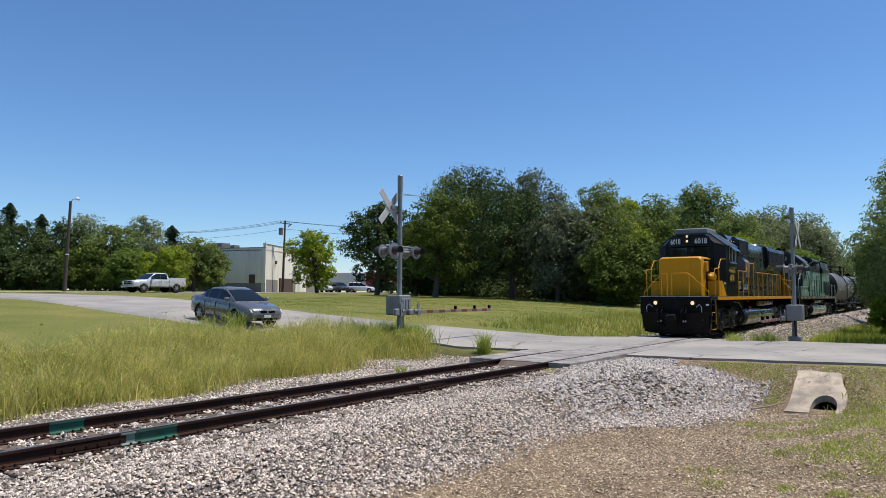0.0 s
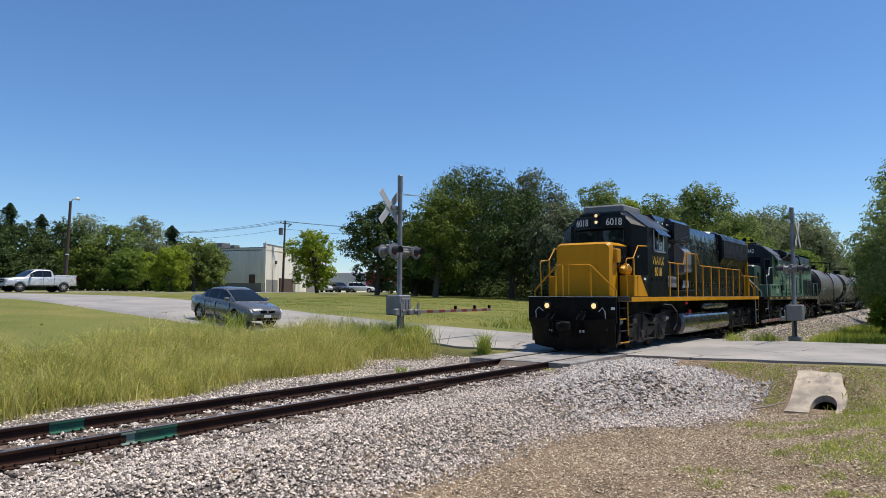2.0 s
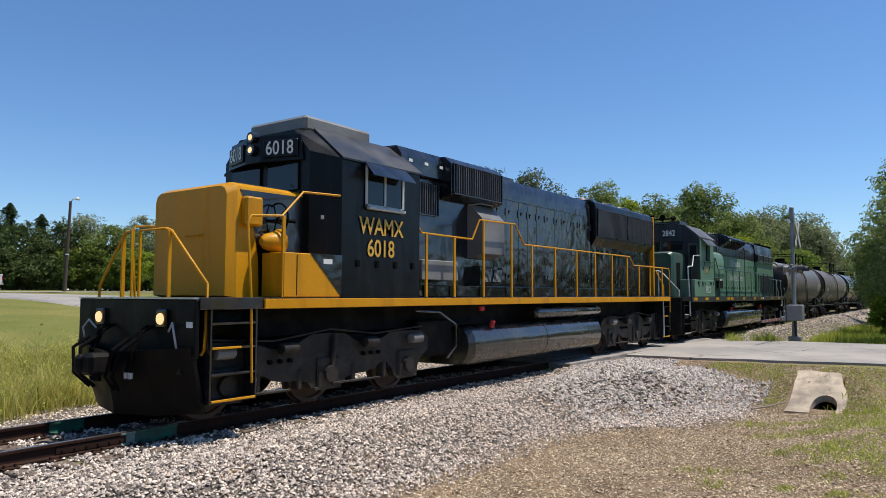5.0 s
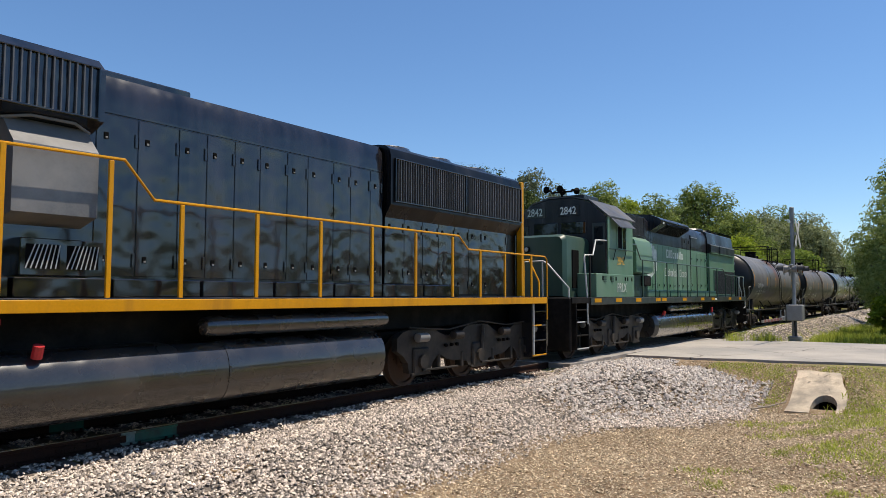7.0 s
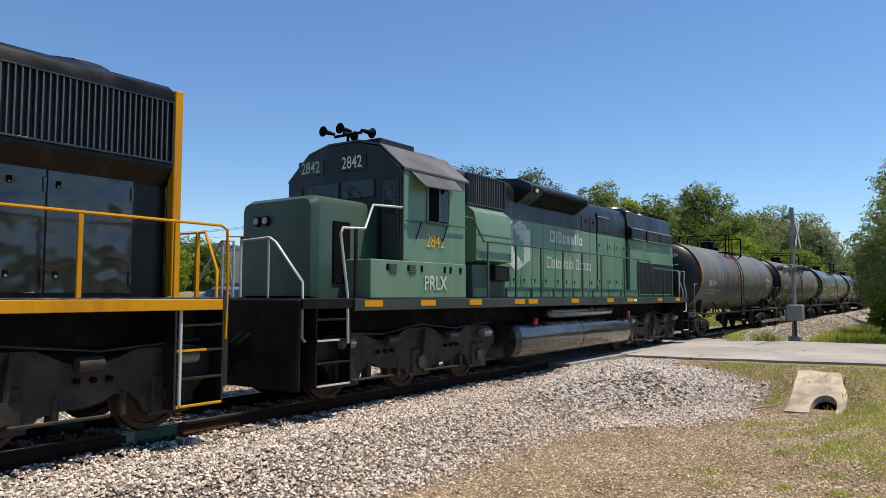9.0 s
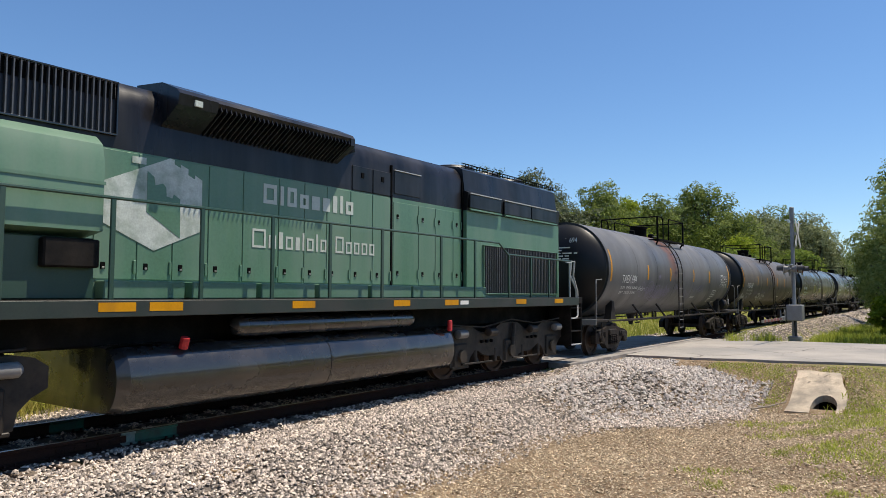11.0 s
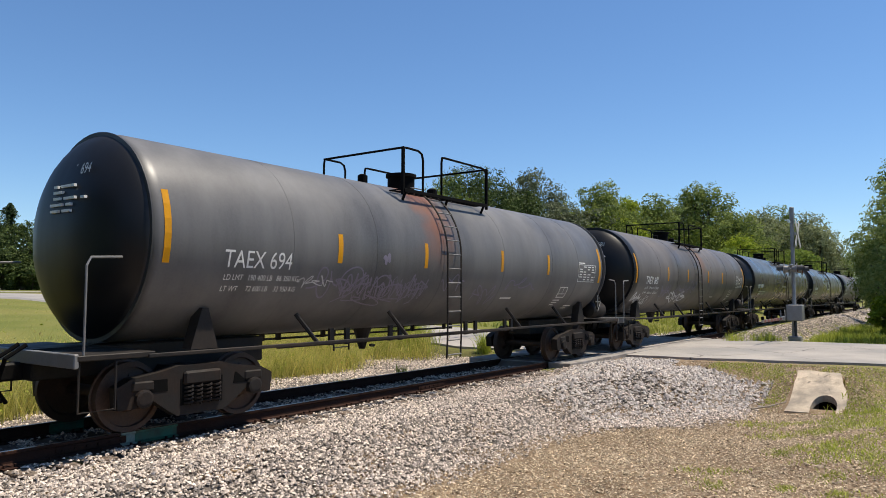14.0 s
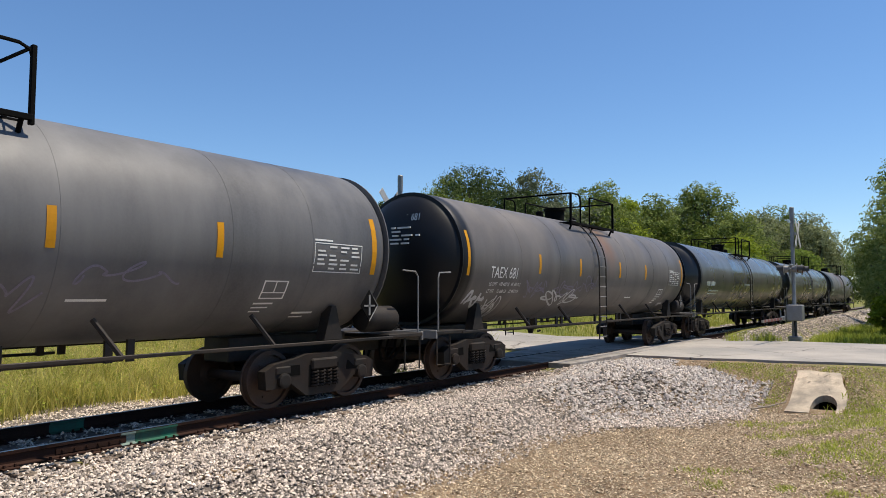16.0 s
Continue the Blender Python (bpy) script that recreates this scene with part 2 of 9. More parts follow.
def on_road(x, y):
    """1 on the road, 0 well beside it."""
    a = np.interp(y, NEAR_Y, NEAR_X)
    b = np.interp(y, FAR_Y, FAR_X)
    return smooth(a - np.where(y < -1.5, 3.6, 1.6), a - 0.2, x) * (1 - smooth(b + 0.2, b + 1.6, x)) * (y < 50)


def stone_edge(x):
    """Top edge of the ballast shoulder on the camera's side; it widens towards the crossing."""
    return -1.95 - 2.1 * smooth(13.5, 19.0, x) * (1 - smooth(31, 36, x))


def grey_edge(x):
    """Foot of the grey stone, where the tan gravel begins."""
    return stone_edge(x) - 1.5 - 1.5 * smooth(12.0, 15.0, x) * (1 - smooth(15.5, 18.5, x))


def land(x, y):
    x, y = np.asarray(x, float), np.asarray(y, float)
    north = swell(y) - 0.30 * (1 - smooth(3.6, 6.5, y))
    e = stone_edge(x)
    fall = smooth(0.0, 1.0, (e - y) / 1.9)
    south = -0.27 - 0.60 * fall
    south = south + 0.45 * smooth(6.5, 10.5, -y) + 0.65 * smooth(9.0, 4.0, np.hypot(x, y + 9.6)) * smooth(5.5, 8, -y)
    south = south + 0.25 * smooth(33, 40, x)
    south = south + 0.12 * smooth(15.6, 17.4, x) * smooth(-4.0, -2.4, y) * (1 - smooth(31, 33, x))
    south = south + 0.5 * smooth(14, 40, -y)
    z = np.where(y > 0, north, south)
    r = on_road(x, y)
    level = np.where(y > 0, swell(y), -0.04 + 0.3 * smooth(12, 60, -y))
    z = z * (1 - r) + (level - 0.07) * r
    # a heap of tipped stone at the corner of the crossing
    heap = np.exp(-(((x - 16.9) / 2.5) ** 2 + ((y + 3.1) / 1.35) ** 2) ** 1.6)
    z = z + 0.20 * heap * (1 - 0.8 * r)
    # earth banked up under the culvert's slab, scoured out before the pipe
    s = np.clip((20.2 - x) / 2.0, 0, 1.15)
    bank = smooth(17.5, 18.0, x) * (1 - smooth(20.2, 20.8, x)) * np.exp(-((y + 7.05) / 1.15) ** 6)
    z = z * (1 - bank) + (-0.155 - 0.74 * s) * bank
    under = np.exp(-((y + 7.22) / 0.30) ** 8) * smooth(18.35, 18.5, x) * (1 - smooth(19.9, 20.1, x))
    z = z * (1 - under) + np.minimum(z, -1.3) * under
    z = z + 0.035 * (np.sin(x * 1.7 + y * 0.6) * np.sin(y * 1.3 - x * 0.4)) * (np.abs(y) > 2.4) * (1 - r)
    return z


def road_height(x, y):
    return np.where(y > 0, swell(y), -0.04 + 0.3 * smooth(12, 60, -y)) + 0.0 * x


def spaced(lo, hi, step, far, n):
    """Even steps from lo to hi, then wider ones out to far on both sides."""
    mid = np.arange(lo, hi + step / 2, step)
    out = np.geomspace(step * 1.3, far, n)
    return np.concatenate([(lo - out)[::-1], mid, hi + out])


def ground_material():
    mt = bpy.data.materials.new("grass_and_dirt_ground")
    mt.use_nodes = True
    nt = mt.node_tree
    nd, lk = nt.nodes, nt.links
    b = nd["Principled BSDF"]
    b.inputs["Roughness"].default_value = 0.95
    b.inputs["Specular IOR Level"].default_value = 0.1
    tc = nd.new("ShaderNodeTexCoord")
    sep = nd.new("ShaderNodeSeparateXYZ")
    lk.new(tc.outputs["Object"], sep.inputs[0])

    def noise_at(scale, detail=6, rough=0.6):
        n = nd.new("ShaderNodeTexNoise")
        n.inputs["Scale"].default_value, n.inputs["Detail"].default_value = scale, detail
        n.inputs["Roughness"].default_value = rough
        lk.new(tc.outputs["Object"], n.inputs["Vector"])
        return n.outputs[0]

    def mixed(fac, a, c):
        m = nd.new("ShaderNodeMix")
        m.data_type = "RGBA"
        lk.new(fac, m.inputs["Factor"])
        for socket, v in (("A", a), ("B", c)):
            if isinstance(v, tuple):
                m.inputs[socket].default_value = (*v, 1)
            else:
                lk.new(v, m.inputs[socket])
        return m.outputs["Result"]

    def ranged(v, a, c):
        m = nd.new("ShaderNodeMapRange")
        m.inputs["From Min"].default_value, m.inputs["From Max"].default_value = a, c
        lk.new(v, m.inputs[0])
        return m.outputs[0]

    def summed(a, c, k=1.0):
        m = nd.new("ShaderNodeMath")
        m.operation = "MULTIPLY_ADD"
        lk.new(c, m.inputs[0])
        m.inputs[1].default_value = k
        lk.new(a, m.inputs[2])
        return m.outputs[0]

    grass = mixed(ranged(noise_at(0.25, 5), 0.35, 0.65), (0.128, 0.145, 0.036), (0.225, 0.20, 0.064))
    grass = mixed(ranged(noise_at(9, 4), 0.45, 0.95), grass, (0.12, 0.145, 0.035))
    dirt = mixed(ranged(noise_at(1.1, 8), 0.35, 0.68), (0.26, 0.18, 0.11), (0.15, 0.10, 0.062))
    dirt = mixed(ranged(noise_at(22, 4, 0.7), 0.5, 0.72), dirt, (0.42, 0.36, 0.27))
    dirt = mixed(ranged(noise_at(30, 3, 0.7), 0.62, 0.7), dirt, (0.09, 0.06, 0.04))
    # thatch under the tall weeds, darkened for the shade between their stems
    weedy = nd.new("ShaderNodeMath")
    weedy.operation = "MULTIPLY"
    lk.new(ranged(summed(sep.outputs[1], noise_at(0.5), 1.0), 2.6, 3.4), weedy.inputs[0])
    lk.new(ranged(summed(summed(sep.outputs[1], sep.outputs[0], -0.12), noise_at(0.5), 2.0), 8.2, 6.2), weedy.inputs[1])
    shaded_thatch = mixed(ranged(noise_at(7, 5), 0.35, 0.65), (0.045, 0.05, 0.018), (0.11, 0.095, 0.045))
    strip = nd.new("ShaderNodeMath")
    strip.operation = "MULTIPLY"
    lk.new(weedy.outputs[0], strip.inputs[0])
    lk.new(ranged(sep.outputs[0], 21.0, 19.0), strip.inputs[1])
    grass = mixed(strip.outputs[0], grass, shaded_thatch)
    # bare earth south of the track, near the crossing and the culvert
    south = ranged(summed(sep.outputs[1], noise_at(0.5), 1.2), -0.2, -0.9)
    west = ranged(summed(sep.outputs[0], noise_at(0.6), 3.0), 25.0, 23.0)
    patch = ranged(summed(summed(sep.outputs[1], sep.outputs[0], -0.22), noise_at(2.6, 8, 0.75), 9.0), -10.4, -7.6)
    m1 = nd.new("ShaderNodeMath")
    m1.operation = "MULTIPLY"
    lk.new(south, m1.inputs[0])
    lk.new(west, m1.inputs[1])
    m2 = nd.new("ShaderNodeMath")
    m2.operation = "MULTIPLY"
    lk.new(m1.outputs[0], m2.inputs[0])
    lk.new(patch, m2.inputs[1])
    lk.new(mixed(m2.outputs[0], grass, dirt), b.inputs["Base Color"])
    bp = nd.new("ShaderNodeBump")
    bp.inputs["Strength"].default_value, bp.inputs["Distance"].default_value = 0.6, 0.025
    lk.new(noise_at(14, 6, 0.7), bp.inputs["Height"])
    lk.new(bp.outputs[0], b.inputs["Normal"])
    return mt


def build_ground():
    xs = spaced(-14, 50, 0.4, 2600, 34)
    ys = spaced(-14, 24, 0.4, 2600, 36)
    xs = np.unique(np.concatenate([xs, np.arange(17.0, 21.3, 0.15)]))
    ys = np.unique(np.concatenate([ys, np.arange(-8.4, -5.7, 0.15)]))
    gx, gy = np.meshgrid(xs, ys)
    gz = land(gx, gy)
    n = len(xs)
    i, j = np.meshgrid(np.arange(n - 1), np.arange(len(ys) - 1))
    a = (j * n + i).ravel()
    faces = np.stack([a, a + 1, a + n + 1, a + n], 1)
    v = np.stack([gx.ravel(), gy.ravel(), gz.ravel()], 1)
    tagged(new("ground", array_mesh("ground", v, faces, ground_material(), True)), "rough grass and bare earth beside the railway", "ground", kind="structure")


def build_road():
    s = Shape()
    ys = np.concatenate([np.arange(-80, -10, 4), np.arange(-10, 26, 0.75), np.arange(26, 50.1, 2)])
    nx = 9
    rows = []
    for y in ys:
        a, b = np.interp(y, NEAR_Y, NEAR_X), np.interp(y, FAR_Y, FAR_X)
        wob = 0.07 * math.sin(y * 2.3) + 0.05 * math.sin(y * 5.1 + 1)
        rows.append([(a + wob + (b - a - wob) * k / (nx - 1), y + max(0, y - 38) * 0.5 * k / (nx - 1),
                      float(road_height(0, np.array(y + max(0, y - 38) * 0.5 * k / (nx - 1)))) + 0.03 * math.sin(math.pi * k / (nx - 1))) for k in range(nx)])
    v = [q for r in rows for q in r]
    f = [(r * nx + k, r * nx + k + 1, (r + 1) * nx + k + 1, (r + 1) * nx + k) for r in range(len(rows) - 1) for k in range(nx - 1)]
    s.add(v, f)
    for k0 in (0, nx - 1):
        out = [(-0.9 if k0 == 0 else 0.9) * float(smooth(6.0, 9.0, np.array(y))) for y in ys]
        low = [(rows[r][k0][0] + out[r], rows[r][k0][1], rows[r][k0][2] - 0.25) for r in range(len(rows))]
        top = [rows[r][k0] for r in range(len(rows))]
        m = len(rows)
        s.add(top + low, [(r, r + 1, m + r + 1, m + r) for r in range(m - 1)])
    tagged(new("road", s.mesh("road", ASPHALT, 40)), "pale worn asphalt road crossing the railway", "road", kind="structure")
    # side street on which the pickup drives
    t = Shape()
    xs = np.arange(-20, 100, 4.0)
    rows = [[(x, yy, float(swell(np.array(yy))) + 0.03) for yy in (51.2 + 0.12 * (x - 20), 57.8 + 0.12 * (x - 20))] for x in xs]
    t.add([q for r in rows for q in r], [(2 * i, 2 * i + 1, 2 * i + 3, 2 * i + 2) for i in range(len(rows) - 1)])
    tagged(new("road_side_street", t.mesh("road_side_street", ASPHALT)), "pale asphalt side street beyond the lawn", "road", kind="structure")


build_ground()
build_road()

# ---- the railway track ----
RAIL = [(-0.070, -0.172), (0.070, -0.172), (0.070, -0.160), (0.012, -0.145), (0.009, -0.045), (0.036, -0.034),
        (0.036, -0.006), (0.030, 0.0), (-0.030, 0.0), (-0.036, -0.006), (-0.036, -0.034), (-0.009, -0.045), (-0.012, -0.145), (-0.070, -0.160)]
TRACK_WEST, TRACK_EAST = -40.0, 330.0


def build_track():
    track = thing("railway_track", "rusty rails on weathered timber ties in pale ballast", "railway track", kind="structure")
    for side, y in (("near", -0.7535), ("far", 0.7535)):
        rail = part("rail", Shape().prism([(y + a, b) for a, b in RAIL], TRACK_WEST, TRACK_EAST), RUST_RAIL, track, "dark rusty steel rail")
        part("running_surface", Shape().box(TRACK_WEST, TRACK_EAST, y - 0.027, y + 0.027, 0.0004, 0.0022), RAIL_TOP, rail, "worn bright strip on the rail head")
    green = surface("green_marking_paint", (0.006, 0.105, 0.062), 0.6, vary=0.2, scale=8, dirt=(0.03, 0.06, 0.04), dirt_amount=0.3, dirt_scale=4)
    white = surface("faded_white_paint", (0.16, 0.22, 0.19), 0.7, vary=0.2, scale=8)
    for x0, x1, y, m in ((5.33, 5.95, -0.7535, green), (5.12, 5.325, -0.7535, white), (4.93, 5.42, 0.7535, green)):
        part("paint_mark", Shape().prism([(y - 0.0735, -0.160), (y - 0.0145, -0.143), (y - 0.0115, -0.045), (y - 0.0385, -0.034), (y - 0.0385, -0.008), (y - 0.034, -0.008),
             (y - 0.034, -0.032), (y - 0.0075, -0.043), (y - 0.0105, -0.145), (y - 0.0735, -0.166)], x0, x1), m, track, "painted mark on the rail web")
    # fishplates with bolts at the rail joints
    for x, y in ((4.75, -0.7535), (11.95, -0.7535), (8.7, 0.7535), (16.1, 0.7535), (-1.2, 0.7535), (-3.5, -0.7535)):
        for o in (-0.026, 0.012):
            bar = part("joint_bar", Shape().box(x - 0.45, x + 0.45, y + o, y + o + 0.014, -0.138, -0.050, 0.004), RUST_RAIL, track)
            for k in range(6):
                bx = x - 0.37 + 0.148 * k
                part("bolt", Shape().turned([(y + o - 0.02, 0.016), (y + o + 0.03, 0.016)], 6, "y", (bx, 0, -0.094)), RUST_RAIL, bar)
    tie_mesh = [Shape().box(-0.114, 0.114, -1.3, 1.3, -0.09, 0.0, 0.012).mesh("tie", TIMBER) for _ in range(1)]
    rng = random.Random(5)
    x = -9.0
    while x < 42:
        if not 17.2 < x < 30.6:
            ob = new("tie", tie_mesh[0])
            ob.parent = track
            ob.matrix_basis = pose(x + rng.uniform(-0.04, 0.04), rng.uniform(-0.09, 0.09), -0.186 + rng.uniform(-0.012, 0.004), 0, 0, rng.uniform(-1.2, 1.2))
            for y in (-0.7535, 0.7535):
                pl = new("tie_plate", plate_mesh())
                pl.parent = track
                pl.matrix_basis = pose(x, y, -0.176)
        x += 0.51
    rest = Shape()
    x = 42.2
    while x < 200:
        rest.box(x - 0.114, x + 0.114, -1.3, 1.3, -0.28, -0.186)
        x += 0.51
    tagged(part("far_ties", rest, TIMBER, track), kind="stuff")
    return track


PLATES = []


def plate_mesh():
    if not PLATES:
        s = Shape().box(-0.095, 0.095, -0.17, 0.17, -0.008, 0.006, 0.003)
        for a in (-0.06, 0.06):
            for b in (-0.105, 0.105):
                s.box(a - 0.012, a + 0.012, b - 0.016, b + 0.016, 0.0, 0.042, 0.003)
        PLATES.append(s.mesh("tie_plate", RUST_RAIL))
    return PLATES[0]


def build_crossing():
    cr = thing("level_crossing", "concrete crossing panels between and beside the rails", "level crossing", kind="structure")
    edge = surface("rubber_flangeway", (0.03, 0.028, 0.026), 0.8)
    for k in range(5):
        x0 = 17.15 + 2.75 * k
        part("gauge_panel", Shape().box(x0, x0 + 2.735, -0.66, 0.66, -0.20, -0.004, 0.012), PANEL, cr)
        part("field_panel", Shape().box(x0, x0 + 2.735, -1.47, -0.83, -0.15, -0.002, 0.012), PANEL, cr)
        part("field_panel", Shape().box(x0, x0 + 2.735, 0.83, 1.72, -0.20, -0.002, 0.012), PANEL, cr)
    for y in (-0.7535, 0.7535):
        for o in (-0.0865, 0.0385):
            part("flangeway_filler", Shape().box(17.2, 30.9, y + o, y + o + 0.048, -0.17, -0.045), edge, cr)
    part("timber_ramp", Shape().prism([(16.85, -0.20), (17.14, -0.20), (17.14, -0.03)], -0.64, 0.64, "y"), TIMBER, cr)


# ---- ballast ----
def stones(centres, sizes, seed):
    """Angular stones as deformed octahedra with a cut top, all in two arrays."""
    rng = np.random.default_rng(seed)
    base = np.array([[1, 0, 0], [0.3, 0.95, 0], [-0.8, 0.6, 0], [-0.8, -0.6, 0], [0.3, -0.95, 0], [0.25, 0.1, 0.8], [-0.3, -0.15, 0.75], [0, 0, -0.8]], float)
    n = len(centres)
    tri = np.array([[0, 1, 5], [1, 2, 5], [2, 6, 5], [2, 3, 6], [3, 4, 6], [4, 5, 6], [4, 0, 5], [1, 0, 7], [2, 1, 7], [3, 2, 7], [4, 3, 7], [0, 4, 7]])[:12 if n < 9 else 7]
    n = len(centres)
    v = base[None] * (1 + rng.uniform(-0.32, 0.32, (n, 8, 3)))
    v = v * rng.uniform(0.6, 1.25, (n, 1, 3))
    a = rng.uniform(0, 2 * np.pi, n)
    t = rng.uniform(-0.7, 0.7, n)
    c, s = np.cos(t)[:, None], np.sin(t)[:, None]
    y, z = v[:, :, 1] * c - v[:, :, 2] * s, v[:, :, 1] * s + v[:, :, 2] * c
    v[:, :, 1], v[:, :, 2] = y, z
    c, s = np.cos(a)[:, None], np.sin(a)[:, None]
    x, y = v[:, :, 0] * c - v[:, :, 1] * s, v[:, :, 0] * s + v[:, :, 1] * c
    v[:, :, 0], v[:, :, 1] = x, y
    v = v * sizes[:, None, None] + centres[:, None, :]
    f = tri[None] + (np.arange(n) * 8)[:, None, None]
    return v.reshape(-1, 3), f.reshape(-1, 3)


def ballast_top(x, y):
    """Surface on which the ballast stones lie."""
    z = land(x, y)
    crib = -0.195 + 0.012 * np.sin(x * 2.3 + y * 3.1)
    side = -0.185 - 0.16 * np.maximum(np.abs(y) - 1.1, 0) - 0.8 * np.maximum(np.abs(y) - 1.9, 0)
    return np.where(np.abs(y) < 1.2, crib, np.where(y > 0, np.maximum(z, side), np.maximum(z + 0.02, side)))


def scatter(n, x0, x1, y0, y1, seed, keep):
    rng = np.random.default_rng(seed)
    x, y = rng.uniform(x0, x1, n), rng.uniform(y0, y1, n)
    k = keep(x, y, rng)
    return x[k], y[k]


COARSE = surface("coarse_grey_stone", (0.47, 0.42, 0.375), 0.9, vary=0.22, scale=14, fine=60, island=0.45)


def build_ballast():
    bed = thing("ballast_bed", "pale grey crushed stone ballast with a sloping shoulder", "ballast", kind="structure")
    xs, ys = np.arange(-20, 200, 0.5), np.concatenate([np.arange(-4.4, -1.4, 0.2), [-1.4, 1.4], np.arange(1.6, 5.2, 0.3)])
    gx, gy = np.meshgrid(xs, ys)
    gz = ballast_top(gx, gy) + np.where(gy > 1.45, 0.012, -0.012)
    r = on_road(gx, gy)
    gz = np.where(r > 0.3, gz - 0.3, gz)
    lower = (gy < stone_edge(gx) - 1.6) | (gy > far_stone_edge(gx) + 0.5)
    gz = np.where(lower, land(gx, gy) - 0.05, gz)
    n = len(xs)
    i, j = np.meshgrid(np.arange(n - 1), np.arange(len(ys) - 1))
    a = (j * n + i).ravel()
    gz = gz + 0.03 * np.sin(gx * 3.1) * np.sin(gy * 4.3 + gx)
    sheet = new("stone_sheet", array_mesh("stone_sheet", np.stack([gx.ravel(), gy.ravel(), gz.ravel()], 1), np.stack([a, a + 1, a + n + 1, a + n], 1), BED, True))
    sheet.parent = bed

    def keep(x, y, rng):
        south = y > grey_edge(x) - 0.5 * rng.uniform(0, 1, len(x)) ** 2
        north = y < far_stone_edge(x) + 0.13 * rng.normal(0, 1, len(x))
        thin = rng.uniform(0, 1, len(x)) < np.where((np.abs(y) < 1.3), 0.75, 1.0)
        return south & north & thin & (on_road(x, y) < 0.25) & ~((np.abs(np.abs(y) - 0.7535) < 0.09))

    px, py, ps = [], [], []
    rng = np.random.default_rng(3)
    for count, x0, x1, y0, y1, lo, hi, seed in ((44000, 1.5, 13, -4.2, -0.9, 0.015, 0.030, 11), (10000, 3, 14, -0.7, 0.7, 0.016, 0.030, 12), (52000, 3, 22, 0.8, 5.2, 0.017, 0.032, 13),
                                                (25000, 13, 21, -6.6, -0.9, 0.018, 0.033, 14), (2500, 13, 17.2, -0.7, 0.7, 0.02, 0.034, 15), (11000, 30, 60, -4.0, 3.2, 0.028, 0.055, 16), (6000, 60, 110, -4.0, -0.9, 0.05, 0.09, 19)):
        x, y = scatter(count, x0, x1, y0, y1, seed, keep)
        px.append(x), py.append(y), ps.append(rng.uniform(lo, hi, len(x)))
    x, y, s = np.concatenate(px), np.concatenate(py), np.concatenate(ps)
    z = ballast_top(x, y) + s * rng.uniform(-0.1, 1.0, len(s))
    on_tie = (np.abs(((x + 9.0 + 0.255) % 0.51) - 0.255) < 0.13) & (np.abs(y) < 1.3)
    ok = ~(on_tie & (rng.uniform(0, 1, len(s)) < 0.88))
    x, y, s, z = x[ok], y[ok], s[ok], z[ok]
    z = np.where(on_tie[ok], -0.18 + s * 0.4, z)
    v, f = stones(np.stack([x, y, z], 1), s, 21)
    ob = new("stones", array_mesh("stones", v, f, STONE))
    ob.parent = bed
    tagged(ob, kind="stuff")
    # coarse stones heaped at the corner of the crossing
    hx, hy = scatter(6600, 13.6, 21.4, -5.9, -1.8, 31, lambda a, b, g: (on_road(a, b) < np.where(b > -3.3, 0.93, 0.45)) & (b < -1.5) & (b > stone_edge(a) - 1.75 + 0.45 * g.normal(0, 1, len(a))) & (a > 13.4 + 1.2 * g.uniform(0, 1, len(a)) + 0.2 * (b + 2)))
    hs = np.random.default_rng(32).uniform(0.036, 0.068, len(hx))
    v, f = stones(np.stack([hx, hy, land(hx, hy) + hs * np.random.default_rng(34).uniform(0.0, 0.6, len(hx)) + 0.01], 1), hs, 33)
    ob = new("coarse_stones", array_mesh("coarse_stones", v, f, COARSE))
    ob.parent = bed
    tagged(ob, kind="stuff")
    # the nearest stones, one by one
    kinds = []
    for k in range(8):
        v, f = stones(np.zeros((1, 3)), np.ones(1), 50 + k)
        kinds.append(array_mesh("stone", v, f, STONE_ONE))
    x, y = scatter(900, 3.2, 9.5, -3.7, -2.0, 61, keep)
    rng2 = random.Random(9)
    for a, b in list(zip(x, y))[:300]:
        ob = new("stone", kinds[rng2.randrange(8)])
        ob.parent = bed
        k = rng2.uniform(0.026, 0.040)
        ob.matrix_basis = Matrix.Translation((a, b, float(ballast_top(a, b)) + k * 0.6)) @ pose(0, 0, 0, rng2.uniform(-25, 25), rng2.uniform(-25, 25), rng2.uniform(0, 360)) @ Matrix.Scale(k, 4)


def far_stone_edge(x):
    """Outer edge of the ballast on the far side."""
    return 2.72 + 0.105 * np.maximum(x, 0) * (np.asarray(x) < 24) + 0.3 * np.sin(np.asarray(x) * 1.25 + 0.4) * 0.8


STONE_ONE = surface("crushed_stone_piece", (0.50, 0.422, 0.352), 0.9, vary=0.36, scale=14, fine=60, instance=0.7)
build_track()
build_crossing()
build_ballast()

